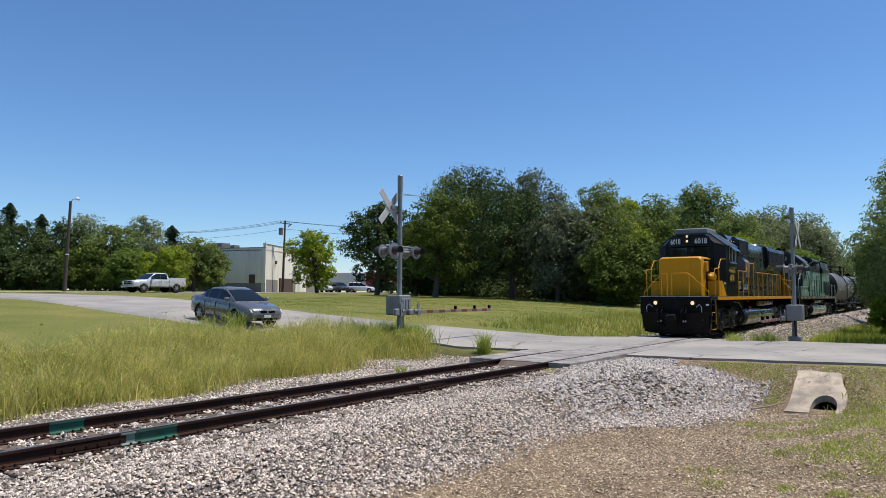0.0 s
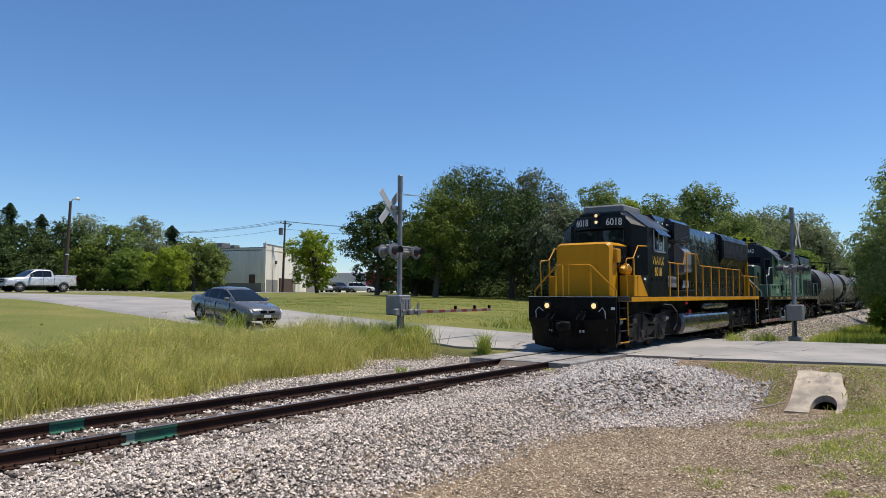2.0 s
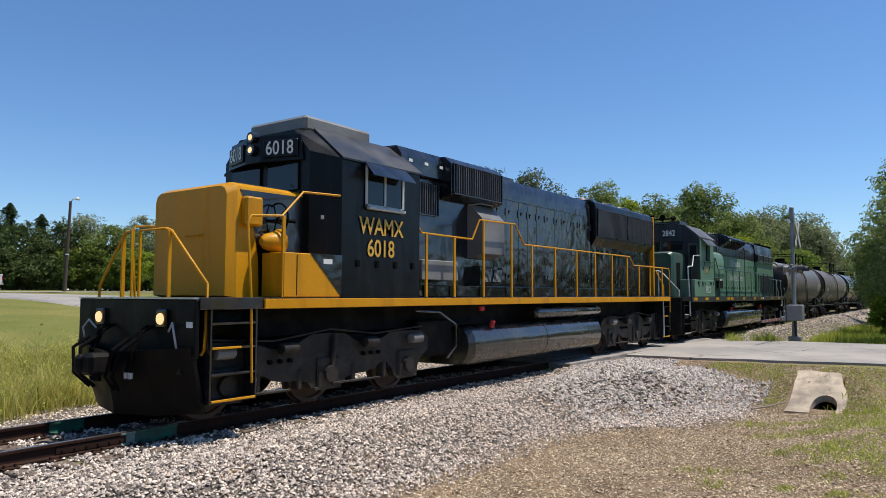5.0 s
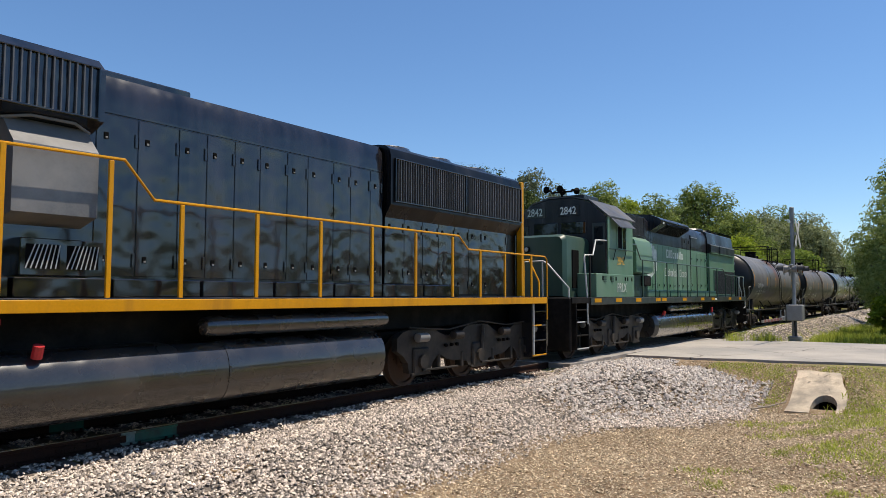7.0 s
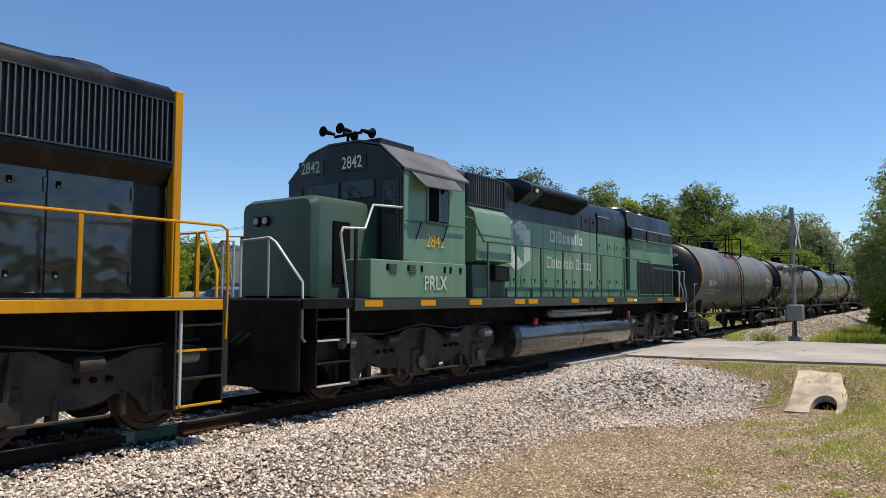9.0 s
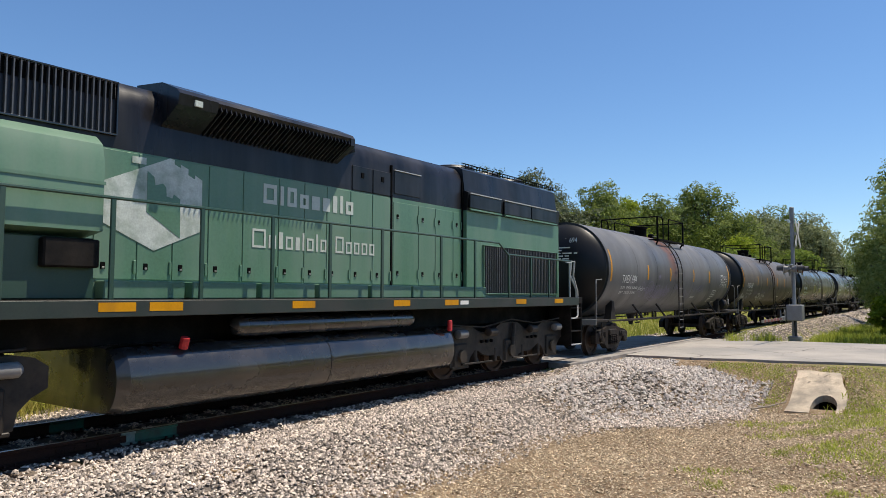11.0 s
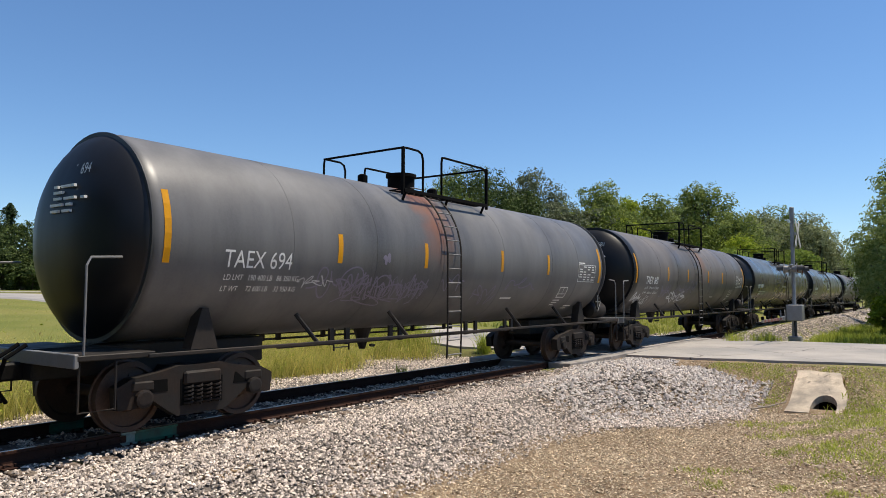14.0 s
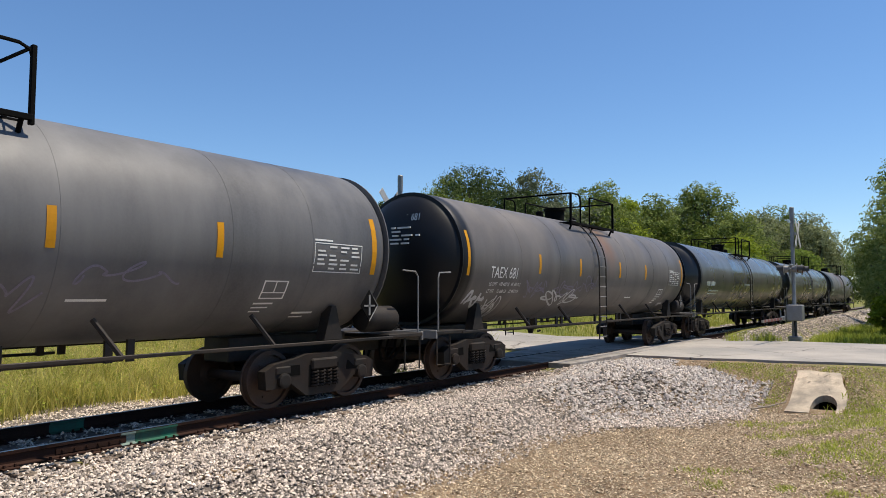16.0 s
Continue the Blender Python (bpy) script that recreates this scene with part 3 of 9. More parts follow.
# ---- trees ----
LEAVES = {
    "oak": foliage("oak_leaves", (0.060, 0.095, 0.022), (0.35, 0.41, 0.115), 0.42),
    # oak leaves darkened: the deep shade under the crowns is in the colour
    "shade": foliage("oak_leaves_in_shade", (0.020, 0.036, 0.010), (0.13, 0.175, 0.052), 0.18),
    "grey": foliage("grey_oak_leaves", (0.045, 0.060, 0.030), (0.26, 0.285, 0.165), 0.24),
    "mid": foliage("mid_green_leaves", (0.030, 0.053, 0.010), (0.21, 0.26, 0.045), 0.26),
    "olive": foliage("grey_green_leaves", (0.095, 0.12, 0.055), (0.40, 0.43, 0.23), 0.42),
    "lime": foliage("yellow_green_leaves", (0.15, 0.21, 0.015), (0.42, 0.49, 0.06)),
    "cedar": foliage("cedar_needles", (0.03, 0.052, 0.022), (0.10, 0.135, 0.06), 0.25),
    "willow": foliage("light_willow_leaves", (0.13, 0.185, 0.05), (0.38, 0.43, 0.16)),
    "bush": foliage("bush_leaves", (0.10, 0.16, 0.025), (0.30, 0.37, 0.08)),
}


def leaf_cloud(centres, normals, size, rng):
    """Bent leaf sprays: two quads hinged along their midrib."""
    n = len(centres)
    d = rng.normal(0, 1, (n, 3))
    nrm = normals + 0.55 * rng.normal(0, 1, (n, 3))
    nrm /= np.linalg.norm(nrm, axis=1, keepdims=True) + 1e-9
    u = d - nrm * np.sum(d * nrm, 1, keepdims=True)
    u /= np.linalg.norm(u, axis=1, keepdims=True) + 1e-9
    w = np.cross(nrm, u)
    s = (size * rng.uniform(0.55, 1.3, n))[:, None]
    k = (s * rng.uniform(0.35, 0.6, n)[:, None])
    a, b = centres - u * s, centres + u * s
    l = centres + w * k + nrm * k * 0.45
    r = centres - w * k + nrm * k * 0.45
    v = np.stack([a, l, b, r], 1).reshape(-1, 3)
    i = np.arange(n)[:, None] * 4
    f = np.concatenate([i + np.array([[0, 1, 2]]), i + np.array([[0, 2, 3]])], 0)
    return v, f


def build_tree(x, y, height, radius, kind, seed, leaf=0.2, leaves=7000, label="", low=0.22, group="", z=None):
    rng = np.random.default_rng(seed)
    z0 = float(land(x, y)) - 0.05 if z is None else z
    tree = thing("tree" if kind != "bush" else "bush", label, "tree" if kind != "bush" else "bush", group, m=pose(x, y, z0))
    wood = Shape()
    bend = rng.normal(0, 0.03, 2) * height
    r0 = 0.02 * height + 0.05
    if kind == "cedar":
        wood.tube([(0, 0, 0), (0, 0, height * 0.5), (0, 0, height * 0.97)], [r0, r0 * 0.6, 0.03], 7)
        part("trunk", wood, BARK, tree)
        n = leaves
        t = rng.uniform(0, 1, n) ** 0.75
        tier = 0.55 + 0.45 * np.sin(t * 21 + 2.4 * rng.uniform(0, 1, n))
        rad = radius * (1 - t) ** 0.8 * tier * np.sqrt(rng.uniform(0.04, 1, n)) + 0.06
        a = rng.uniform(0, 2 * np.pi, n)
        lob = 1 + 0.35 * np.sin(a * 3 + t * 13) + 0.3 * np.sin(a * 7 - t * 19)
        c = np.stack([rad * lob * np.cos(a), rad * lob * np.sin(a), height * (low + (1 - low) * t) - 0.12 * rad], 1)
        nr = np.stack([np.cos(a) * 0.5, np.sin(a) * 0.5, np.ones(n)], 1)
    else:
        trunk_top = height * (low + 0.25)
        wood.tube([(0, 0, 0), (bend[0] * 0.4, bend[1] * 0.4, trunk_top * 0.5), (bend[0], bend[1], trunk_top), (bend[0] * 1.3, bend[1] * 1.3, height * 0.8)], [r0 * 1.25, r0, r0 * 0.75, 0.03], 7)
        lobes = []
        count = int(rng.integers(12, 17))
        for k in range(count):
            a = k * 2.4 + rng.uniform(-0.4, 0.4)
            h = low + (1 - low) * ((k + 0.5) / count) ** 0.8
            body = math.sin(math.pi * min(1, max(0.0, (h - low * 0.5) / (1.02 - low * 0.5)))) ** 0.55
            d = radius * (0.62 * body) * rng.uniform(0.55, 1.1) * (0.25 if k == count - 1 else 1)
            c = np.array([d * math.cos(a) + bend[0], d * math.sin(a) + bend[1], height * h * 0.93])
            size = radius * rng.uniform(0.30, 0.5) * (0.75 + 0.3 * body)
            size = min(size, (height - c[2]) * 1.05 + 0.15)
            lobes.append((c, size))
            q = 0.55 * c[2]
            wood.tube([(bend[0] * 0.6, bend[1] * 0.6, max(0.15 * height, q)), tuple(c * np.array([0.5, 0.5, 0.8])), tuple(c)], [r0 * 0.5, r0 * 0.32, 0.02], 5)
        part("trunk", wood, BARK, tree)
        # each lobe carries twig clumps on its surface, each clump its leaves
        twigs, weight = [], []
        for c0, s0 in lobes:
            m = int(20 + 10 * s0)
            d = rng.normal(0, 1, (m, 3))
            d /= np.linalg.norm(d, axis=1, keepdims=True)
            reach = s0 * rng.uniform(0.55, 1.12, m)
            for k in range(m):
                size = s0 * rng.uniform(0.16, 0.36)
                twigs.append((*(c0 + d[k] * reach[k] * np.array([1, 1, 0.85])), size, *d[k]))
                weight.append(size ** 1.8)
        twigs, weight = np.array(twigs), np.array(weight)
        pick = rng.choice(len(twigs), leaves, p=weight / weight.sum())
        tw = twigs[pick]
        d = rng.normal(0, 1, (leaves, 3))
        away = d / np.linalg.norm(d, axis=1, keepdims=True)
        c = tw[:, :3] + d * tw[:, 3:4] * np.array([0.62, 0.62, 0.42])
        c[:, 2] = np.maximum(c[:, 2], 0.12)
        nr = 0.55 * tw[:, 4:7] + 0.55 * away + np.array([0, 0, 0.55])
    v, f = leaf_cloud(c, nr, leaf, rng)
    crown = new("crown", array_mesh("crown", v, f, LEAVES[kind]))
    crown.parent = tree
    return tree


def build_groves():
    rng = random.Random(2)
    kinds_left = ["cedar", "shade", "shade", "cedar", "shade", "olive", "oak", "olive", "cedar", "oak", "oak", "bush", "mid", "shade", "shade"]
    left = [(42.6, 93.0, 11.7, 2.4), (38.9, 89.9, 9.6, 3.6), (40.7, 84.0, 8.8, 3.4), (46.6, 92.7, 10.5, 2.2), (45.4, 84.3, 9.4, 3.5), (49.0, 85.9, 10.6, 3.5), (47.1, 75.1, 8.4, 3.6), (53.1, 78.5, 10.0, 3.2),
            (57.3, 78.0, 9.1, 2.6), (54.4, 68.5, 7.1, 3.3), (56.9, 68.5, 6.4, 2.2), (46.1, 69.9, 5.1, 2.7), (44.5, 75.5, 5.9, 3.5), (39.6, 79.0, 4.3, 3.4), (36.6, 79.7, 4.9, 2.8)]
    names = {"cedar": "dark pointed cedar in the tree belt", "oak": "dense green broadleaf tree beyond the lawn", "olive": "grey-green broadleaf tree beyond the lawn", "lime": "bright yellow-green tree on the lawn", "bush": "low dense bush at the edge of the trees", "shade": "broadleaf tree in the tree belt, leaves darkened for shade", "mid": "mid green broadleaf tree in the tree belt"}
    for i, ((x, y, h, r), kd) in enumerate(zip(left, kinds_left)):
        build_tree(x, y, h, r * (1.9 if kd == "cedar" else 1.15), kd, 100 + i, 0.19, 6400, names[kd], 0.14 if kd != "cedar" else 0.15, "tree belt")
    build_tree(45.7, 60.2, 5.0, 2.8, "lime", 140, 0.2, 5000, names["lime"], 0.1)
    build_tree(64.9, 57.1, 8.4, 3.5, "lime", 141, 0.22, 6500, "bright green round tree in front of the warehouse", 0.16)
    oaks = [(55.7, 38.8, 9.7, 3.2), (61.3, 38.1, 8.7, 3.0), (54.4, 30.3, 10.0, 3.6), (66.8, 33.1, 14.9, 4.8), (69.9, 39.1, 15.3, 3.8), (72.4, 28.8, 15.4, 4.0), (60.4, 25.3, 11.2, 4.2),
            (59.5, 19.9, 9.2, 3.9), (74.7, 22.3, 13.5, 3.4), (61.9, 16.7, 8.6, 3.4), (82.5, 21.8, 12.9, 3.0), (59.4, 13.6, 6.1, 3.0)]
    # "shade" trees carry the leaves darkened for the wood's shadow
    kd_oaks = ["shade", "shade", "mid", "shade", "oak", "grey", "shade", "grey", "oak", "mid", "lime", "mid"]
    for i, ((x, y, h, r), kd) in enumerate(zip(oaks, kd_oaks)):
        build_tree(x, y, h, r * 1.2, kd, 200 + i, 0.165, 14500, "tall dense %s tree at the wood's edge" % {"shade": "dark green", "oak": "green", "grey": "grey-green", "mid": "mid green", "lime": "yellow-green"}[kd], 0.12 if kd in ("shade", "grey") else 0.16 if x < 56 else 0.08, "wood's edge")
    east = [(82.2, 18.9, 12.6, 3.2), (92.7, 17.6, 15.5, 3.0), (92.2, 15.0, 15.2, 3.5), (71.6, 13.5, 8.6, 3.4), (79.8, 12.4, 8.7, 3.6), (90.3, 11.2, 11.3, 4.0), (104.7, 11.5, 13.4, 4.0), (113.1, 10.0, 14.7, 3.8),
            (111.1, 6.0, 13.7, 3.9), (75.8, 7.9, 6.2, 3.0), (107.2, 4.6, 11.6, 3.4), (120.0, -4.6, 10.5, 3.4), (95.4, 5.4, 7.5, 3.2)]
    kd_east = ["oak", "oak", "oak", "mid", "mid", "oak", "olive", "oak", "olive", "bush", "olive", "oak", "bush"]
    for i, ((x, y, h, r), kd) in enumerate(zip(east, kd_east)):
        build_tree(x, y, h, r * 1.25, kd, 300 + i, 0.19, 8000, "%s tree beside the railway" % {"oak": "dark green", "olive": "grey-green", "mid": "mid green", "bush": "low bushy green"}[kd], 0.10, "trees along the line")
    skyline = [(82.9, 30.3, 12.4, 3.6, "oak"), (87.4, 27.5, 13.2, 3.4, "olive"), (88.8, 24.2, 12.6, 3.4, "lime"), (89.8, 21.5, 12.3, 3.6, "oak"), (95.4, 20.3, 12.6, 3.6, "olive"), (105.8, 20.6, 15.4, 3.6, "oak"), (102.2, 14.6, 12.2, 3.8, "lime"), (107.7, 12.8, 12.3, 3.8, "oak"),
               (113.2, 10.8, 12.3, 3.6, "olive"), (118.6, 8.7, 12.0, 3.8, "oak"), (119.0, 6.1, 10.2, 3.4, "olive"), (119.3, 3.5, 8.0, 3.2, "oak"), (83.2, 36.3, 14.0, 3.8, "olive"), (76.2, 38.2, 13.6, 3.8, "oak"), (66.0, 21.0, 8.6, 3.2, "lime"), (69.0, 17.5, 8.0, 3.0, "lime"), (86.0, 9.6, 8.0, 3.2, "lime")]
    for i, (x, y, h, r, kd) in enumerate(skyline):
        build_tree(x, y, h * 1.04, r * 1.25, kd, 350 + i, 0.20, 6600, "%s tree filling the wood behind the railway" % {"oak": "green", "olive": "grey-green", "lime": "light yellow-green"}[kd], 0.12, "trees along the line")
    right = [(42.4, -8.3, 9.2, 3.0, "willow"), (49.6, -7.0, 7.6, 2.6, "willow"), (36.2, -8.9, 3.4, 1.4, "lime"), (40.4, -7.9, 2.6, 1.2, "lime"), (58.0, -6.4, 7.0, 2.6, "willow"), (72.0, -6.6, 8.0, 2.8, "oak"), (88.0, -6.5, 9.0, 3.2, "oak")]
    for i, (x, y, h, r, kd) in enumerate(right):
        build_tree(x, y, h, r * 1.1, kd, 400 + i, 0.10, 17000, "%s growing close to the track" % {"oak": "leafy green tree", "willow": "light green willow-like tree", "lime": "bright green shrub"}[kd], 0.26 if kd == "willow" else 0.10, "trackside trees")



def build_understorey():
    """Thickets that close the wood below the crowns, and unseen belts added for reflections."""
    rng = np.random.default_rng(77)
    for name, line, depth, top, n, kd, size in (
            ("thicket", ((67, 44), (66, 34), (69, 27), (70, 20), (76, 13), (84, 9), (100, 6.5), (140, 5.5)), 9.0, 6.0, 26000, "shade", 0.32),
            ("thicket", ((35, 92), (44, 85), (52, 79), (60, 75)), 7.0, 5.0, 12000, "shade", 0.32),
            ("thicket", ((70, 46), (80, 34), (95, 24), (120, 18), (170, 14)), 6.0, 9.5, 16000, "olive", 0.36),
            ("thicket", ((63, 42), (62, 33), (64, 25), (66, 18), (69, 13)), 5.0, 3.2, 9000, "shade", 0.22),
            # next three stand out of view, added to darken reflections in the train
            ("thicket", ((-52, -40), (-20, -46), (10, -50), (39, -50)), 6.0, 5.5, 12000, "oak", 0.75),
            ("thicket", ((39, -50), (43, -32), (48, -20), (57, -11)), 6.0, 5.5, 12000, "oak", 0.6),
            ("thicket", ((-48, -38), (-54, 15), (-48, 60)), 7.0, 14.0, 14000, "oak", 0.75),
            ("thicket", ((60, 112), (30, 110), (0, 105), (-40, 95)), 8.0, 7.5, 12000, "oak", 0.45)):
        pts = np.array(line, float)
        seg = rng.uniform(0, len(pts) - 1.001, n)
        i = seg.astype(int)
        t = (seg - i)[:, None]
        c = pts[i] * (1 - t) + pts[i + 1] * t
        d = pts[i + 1] - pts[i]
        d /= np.linalg.norm(d, axis=1, keepdims=True)
        off = rng.uniform(0, 1, n) ** 1.4 * depth
        x, y = c[:, 0] + d[:, 1] * -0 + off * np.abs(d[:, 1]) + rng.normal(0, 0.5, n), c[:, 1] + off * np.abs(d[:, 0]) + rng.normal(0, 0.5, n)
        h = top * (0.62 + 0.38 * np.sin(x * 0.9 + y * 0.5) * np.sin(y * 0.7 - x * 0.3)) * rng.uniform(0.02, 1.0, n) ** 0.8
        z = land(x, y) + h
        nr = np.stack([-np.ones(n) * 0.6, -np.ones(n) * 0.6, np.ones(n) * 0.8], 1)
        v, f = leaf_cloud(np.stack([x, y, z], 1), nr, size, rng)
        tagged(new(name, array_mesh(name, v, f, LEAVES[kd])), "dense leafy thicket under the trees and in unseen reflection belts", "undergrowth", kind="stuff")


build_groves()
build_understorey()

# ---- the train ----
def lettering(text, size, m, material, parent, label="", width=1.0, wrap=None, name="lettering", bold=0.0):
    """Flat letters from the built-in font; wrap: radius of the tank on which they lie."""
    cu = bpy.data.curves.new(name, "FONT")
    cu.body, cu.size, cu.align_x, cu.align_y = text, size, "CENTER", "CENTER"
    cu.offset = bold
    tmp = bpy.data.objects.new(name, cu)
    me = bpy.data.meshes.new_from_object(tmp)
    bpy.data.objects.remove(tmp)
    n = len(me.vertices)
    co = np.empty(n * 3)
    me.vertices.foreach_get("co", co)
    co = co.reshape(n, 3)
    co[:, 0] *= width
    if wrap:
        a = co[:, 1] / wrap
        co = np.stack([co[:, 0], wrap * np.sin(a), wrap * (np.cos(a) - 1)], 1)
    me.vertices.foreach_set("co", co.ravel())
    me.materials.clear()
    me.materials.append(material)
    me.update()
    ob = new(name, me)
    ob.parent = parent
    ob.matrix_basis = m
    if label:
        ob["label"] = label
    return ob


SIDE = pose(0, 0, 0, 90, 0, 0)          # letters that face the camera's side (-y)
FRONT = pose(0, 0, 0, 90, 0, -90)       # letters that face forward (-x)


class Car:
    """A rail vehicle whose parts are given in the train's own metres."""

    def __init__(self, name, label, category, xc):
        self.xc = xc
        self.ob = thing(name, label, category, m=pose(xc, 0, 0))
        self.wheels = []

    def part(self, name, shape, material, parent=None, label="", smooth=None):
        shape.v = [(x - self.xc, y, z) for x, y, z in shape.v]
        return part(name, shape, material, parent or self.ob, label, smooth)

    def text(self, text, size, x, y, z, turn, material, parent=None, label="", width=1.0, wrap=None, bold=0.0):
        return lettering(text, size, Matrix.Translation((x - self.xc, y, z)) @ turn, material, parent or self.ob, label, width, wrap, bold=bold)

    def wheelset(self, x, r, material, parent=None):
        s = Shape()
        for sg in (-1, 1):
            y = 0.7535 * sg
            pr = [(y + 0.10 * sg, 0.11), (y + 0.10 * sg, 0.17), (y + 0.03 * sg, 0.2), (y + 0.02 * sg, r * 0.84), (y + 0.06 * sg, r * 0.86), (y + 0.06 * sg, r), (y - 0.045 * sg, r + 0.004), (y - 0.05 * sg, r + 0.027), (y - 0.075 * sg, r + 0.027), (y - 0.08 * sg, r * 0.86), (y - 0.02 * sg, r * 0.8), (y - 0.03 * sg, 0.2), (y - 0.1 * sg, 0.12)]
            s.turned(pr, 32, "y")
        s.turned([(-1.05, 0.075), (-0.9, 0.085), (0.9, 0.085), (1.05, 0.075)], 12, "y")
        for k in range(3):
            a = 2 * math.pi * k / 3
            for sg in (-1, 1):
                s.turned([(0.76 * sg, 0.02), (0.80 * sg, 0.02)], 6, "y", (0.28 * math.cos(a), 0, 0.28 * math.sin(a)))
        ob = new("wheelset", s.mesh("wheelset", material, 35))
        ob.parent = parent or self.ob
        ob.matrix_basis = pose(x - self.xc, 0, r)
        ob["label"] = "rust-brown steel wheelset"
        self.wheels.append((ob, x - self.xc, r))


BLACK = surface("glossy_black_paint", (0.0036, 0.0035, 0.0036), 0.17, vary=0.3, scale=1.3, fine=30, streak=True, dirt=(0.042, 0.038, 0.045), dirt_amount=0.0, dirt_scale=2.0, dirt_edge=0.22, spec=0.9, rough_vary=0.06, wave=0.03)
# darker, duller copy of BLACK: shade on cab and radiator put into the colour
SHADEBLACK = surface("shade_dark_black_paint", (0.0036, 0.0035, 0.0036), 0.30, vary=0.3, scale=1.3, fine=30, streak=True, dirt=(0.024, 0.023, 0.025), dirt_amount=0.0, dirt_scale=2.0, spec=0.25, wave=0.012)
# slightly lighter and rougher black, for the second locomotive
DULLBLACK = surface("dull_black_paint", (0.005, 0.005, 0.0055), 0.34, vary=0.3, scale=1.3, fine=30, streak=True, dirt=(0.040, 0.038, 0.044), dirt_amount=0.08, dirt_scale=2.0, dirt_edge=0.2, spec=0.35, wave=0.012)
YELLOW = surface("safety_yellow_paint", (0.60, 0.268, 0.002), 0.45, spec=0.28, vary=0.10, scale=2, fine=30, dirt=(0.40, 0.175, 0.01), dirt_amount=0.02, dirt_scale=2.2, streak=True)
HOODGREEN = surface("faded_green_paint", (0.094, 0.200, 0.124), 0.42, vary=0.14, scale=1.2, fine=30, dirt=(0.145, 0.23, 0.165), dirt_amount=0.2, dirt_scale=1.2, streak=True, coat=0.1)
DARKGREEN = surface("dark_green_paint", (0.022, 0.06, 0.04), 0.42, vary=0.15, scale=1.2, dirt=(0.05, 0.08, 0.06), dirt_amount=0.15, streak=True, coat=0.1)
# dusty black roof paints, both lightened to carry the sunlight on the slopes
ROOFGREY = surface("sunlit_dusty_roof_black", (0.05, 0.05, 0.053), 0.5, vary=0.25, scale=2, dirt=(0.11, 0.105, 0.10), dirt_amount=0.25)
LEADROOF = surface("sun_lightened_roof_black", (0.015, 0.016, 0.018), 0.42, vary=0.25, scale=2, dirt=(0.05, 0.05, 0.052), dirt_amount=0.05)
UNDER = surface("grimy_underframe_steel", (0.0075, 0.007, 0.0065), 0.6, vary=0.4, scale=3, fine=25, bump=0.003, dirt=(0.024, 0.020, 0.017), dirt_amount=0.15, dirt_scale=2.5, spec=0.12)
# scuffed black, darkened because this end faces away from the sun
PILOT = surface("scuffed_pilot_black_in_shade", (0.0035, 0.0034, 0.0034), 0.5, vary=0.4, scale=3, fine=25, dirt=(0.014, 0.012, 0.011), dirt_amount=-0.1, dirt_scale=2.2, spec=0.15)
TRUCKS = surface("oily_truck_casting", (0.022, 0.020, 0.018), 0.5, vary=0.4, scale=3, fine=25, bump=0.003, dirt=(0.055, 0.044, 0.035), dirt_amount=0.22, dirt_scale=2.5, spec=0.25)
WHEEL = surface("rust_brown_wheel_steel", (0.065, 0.038, 0.026), 0.65, metal=0.15, vary=0.3, scale=5, fine=40)
FUELTANK = surface("dull_dark_tank_paint", (0.022, 0.0215, 0.021), 0.26, vary=0.35, scale=2, dirt=(0.05, 0.042, 0.034), dirt_amount=0.08, dirt_scale=1.2, coat=0.9, wave=0.02)
GREYBOX = surface("light_grey_cabinet_paint", (0.20, 0.20, 0.195), 0.55, vary=0.12, dirt=(0.12, 0.11, 0.10), dirt_amount=0.2)
# paler grey than the black hood around the duct
DUCT = surface("pale_duct_paint", (0.10, 0.10, 0.105), 0.42, vary=0.25, dirt=(0.2, 0.195, 0.19), dirt_amount=0.3, coat=0.1)
WHITE = surface("white_lettering", (0.72, 0.72, 0.69), 0.6, vary=0.08)
FADEDWHITE = surface("worn_pale_lettering", (0.52, 0.57, 0.53), 0.6, vary=0.2, scale=9, dirt=(0.20, 0.27, 0.21), dirt_amount=0.1, dirt_scale=2)
LETTERPALE = surface("pale_painted_lettering", (0.50, 0.54, 0.49), 0.6, vary=0.12, scale=3)
GOLD = surface("yellow_lettering", (0.62, 0.36, 0.05), 0.55, vary=0.12)
SILLGREEN = surface("grimy_dark_green_sill_paint", (0.020, 0.032, 0.026), 0.5, vary=0.25, scale=2, dirt=(0.04, 0.04, 0.035), dirt_amount=0.25)
RAILSILVER = surface("pale_grey_handrail", (0.46, 0.47, 0.46), 0.45, vary=0.15)
# near-black: black fittings, and shade painted in for openings and hollows
NEARBLACK = surface("black_parts_and_recess_shade", (0.0035, 0.0035, 0.0035), 0.9, spec=0.1)
SLAT = surface("grille_slat_metal", (0.105, 0.104, 0.108), 0.4, metal=0.3, vary=0.2)
RED = surface("red_marker_paint", (0.45, 0.02, 0.025), 0.5)
PANE = glass("dark_cab_glass", (0.010, 0.013, 0.015), 0.03, 0.45)
LAMP = glow("warm_headlight", (1.0, 0.66, 0.30), 0.95)
DIMLAMP = surface("unlit_lamp_lens", (0.45, 0.43, 0.38), 0.15, vary=0.1)
# bright tone that paints a sunlit edge
LITEDGE = surface("lit_edge_strip", (0.55, 0.55, 0.54), 0.35, metal=0.7)


def mirrored(outline):
    """A half outline (y <= 0, from the bottom up) closed with its mirror image."""
    return outline + [(-y, z) for y, z in reversed(outline)]


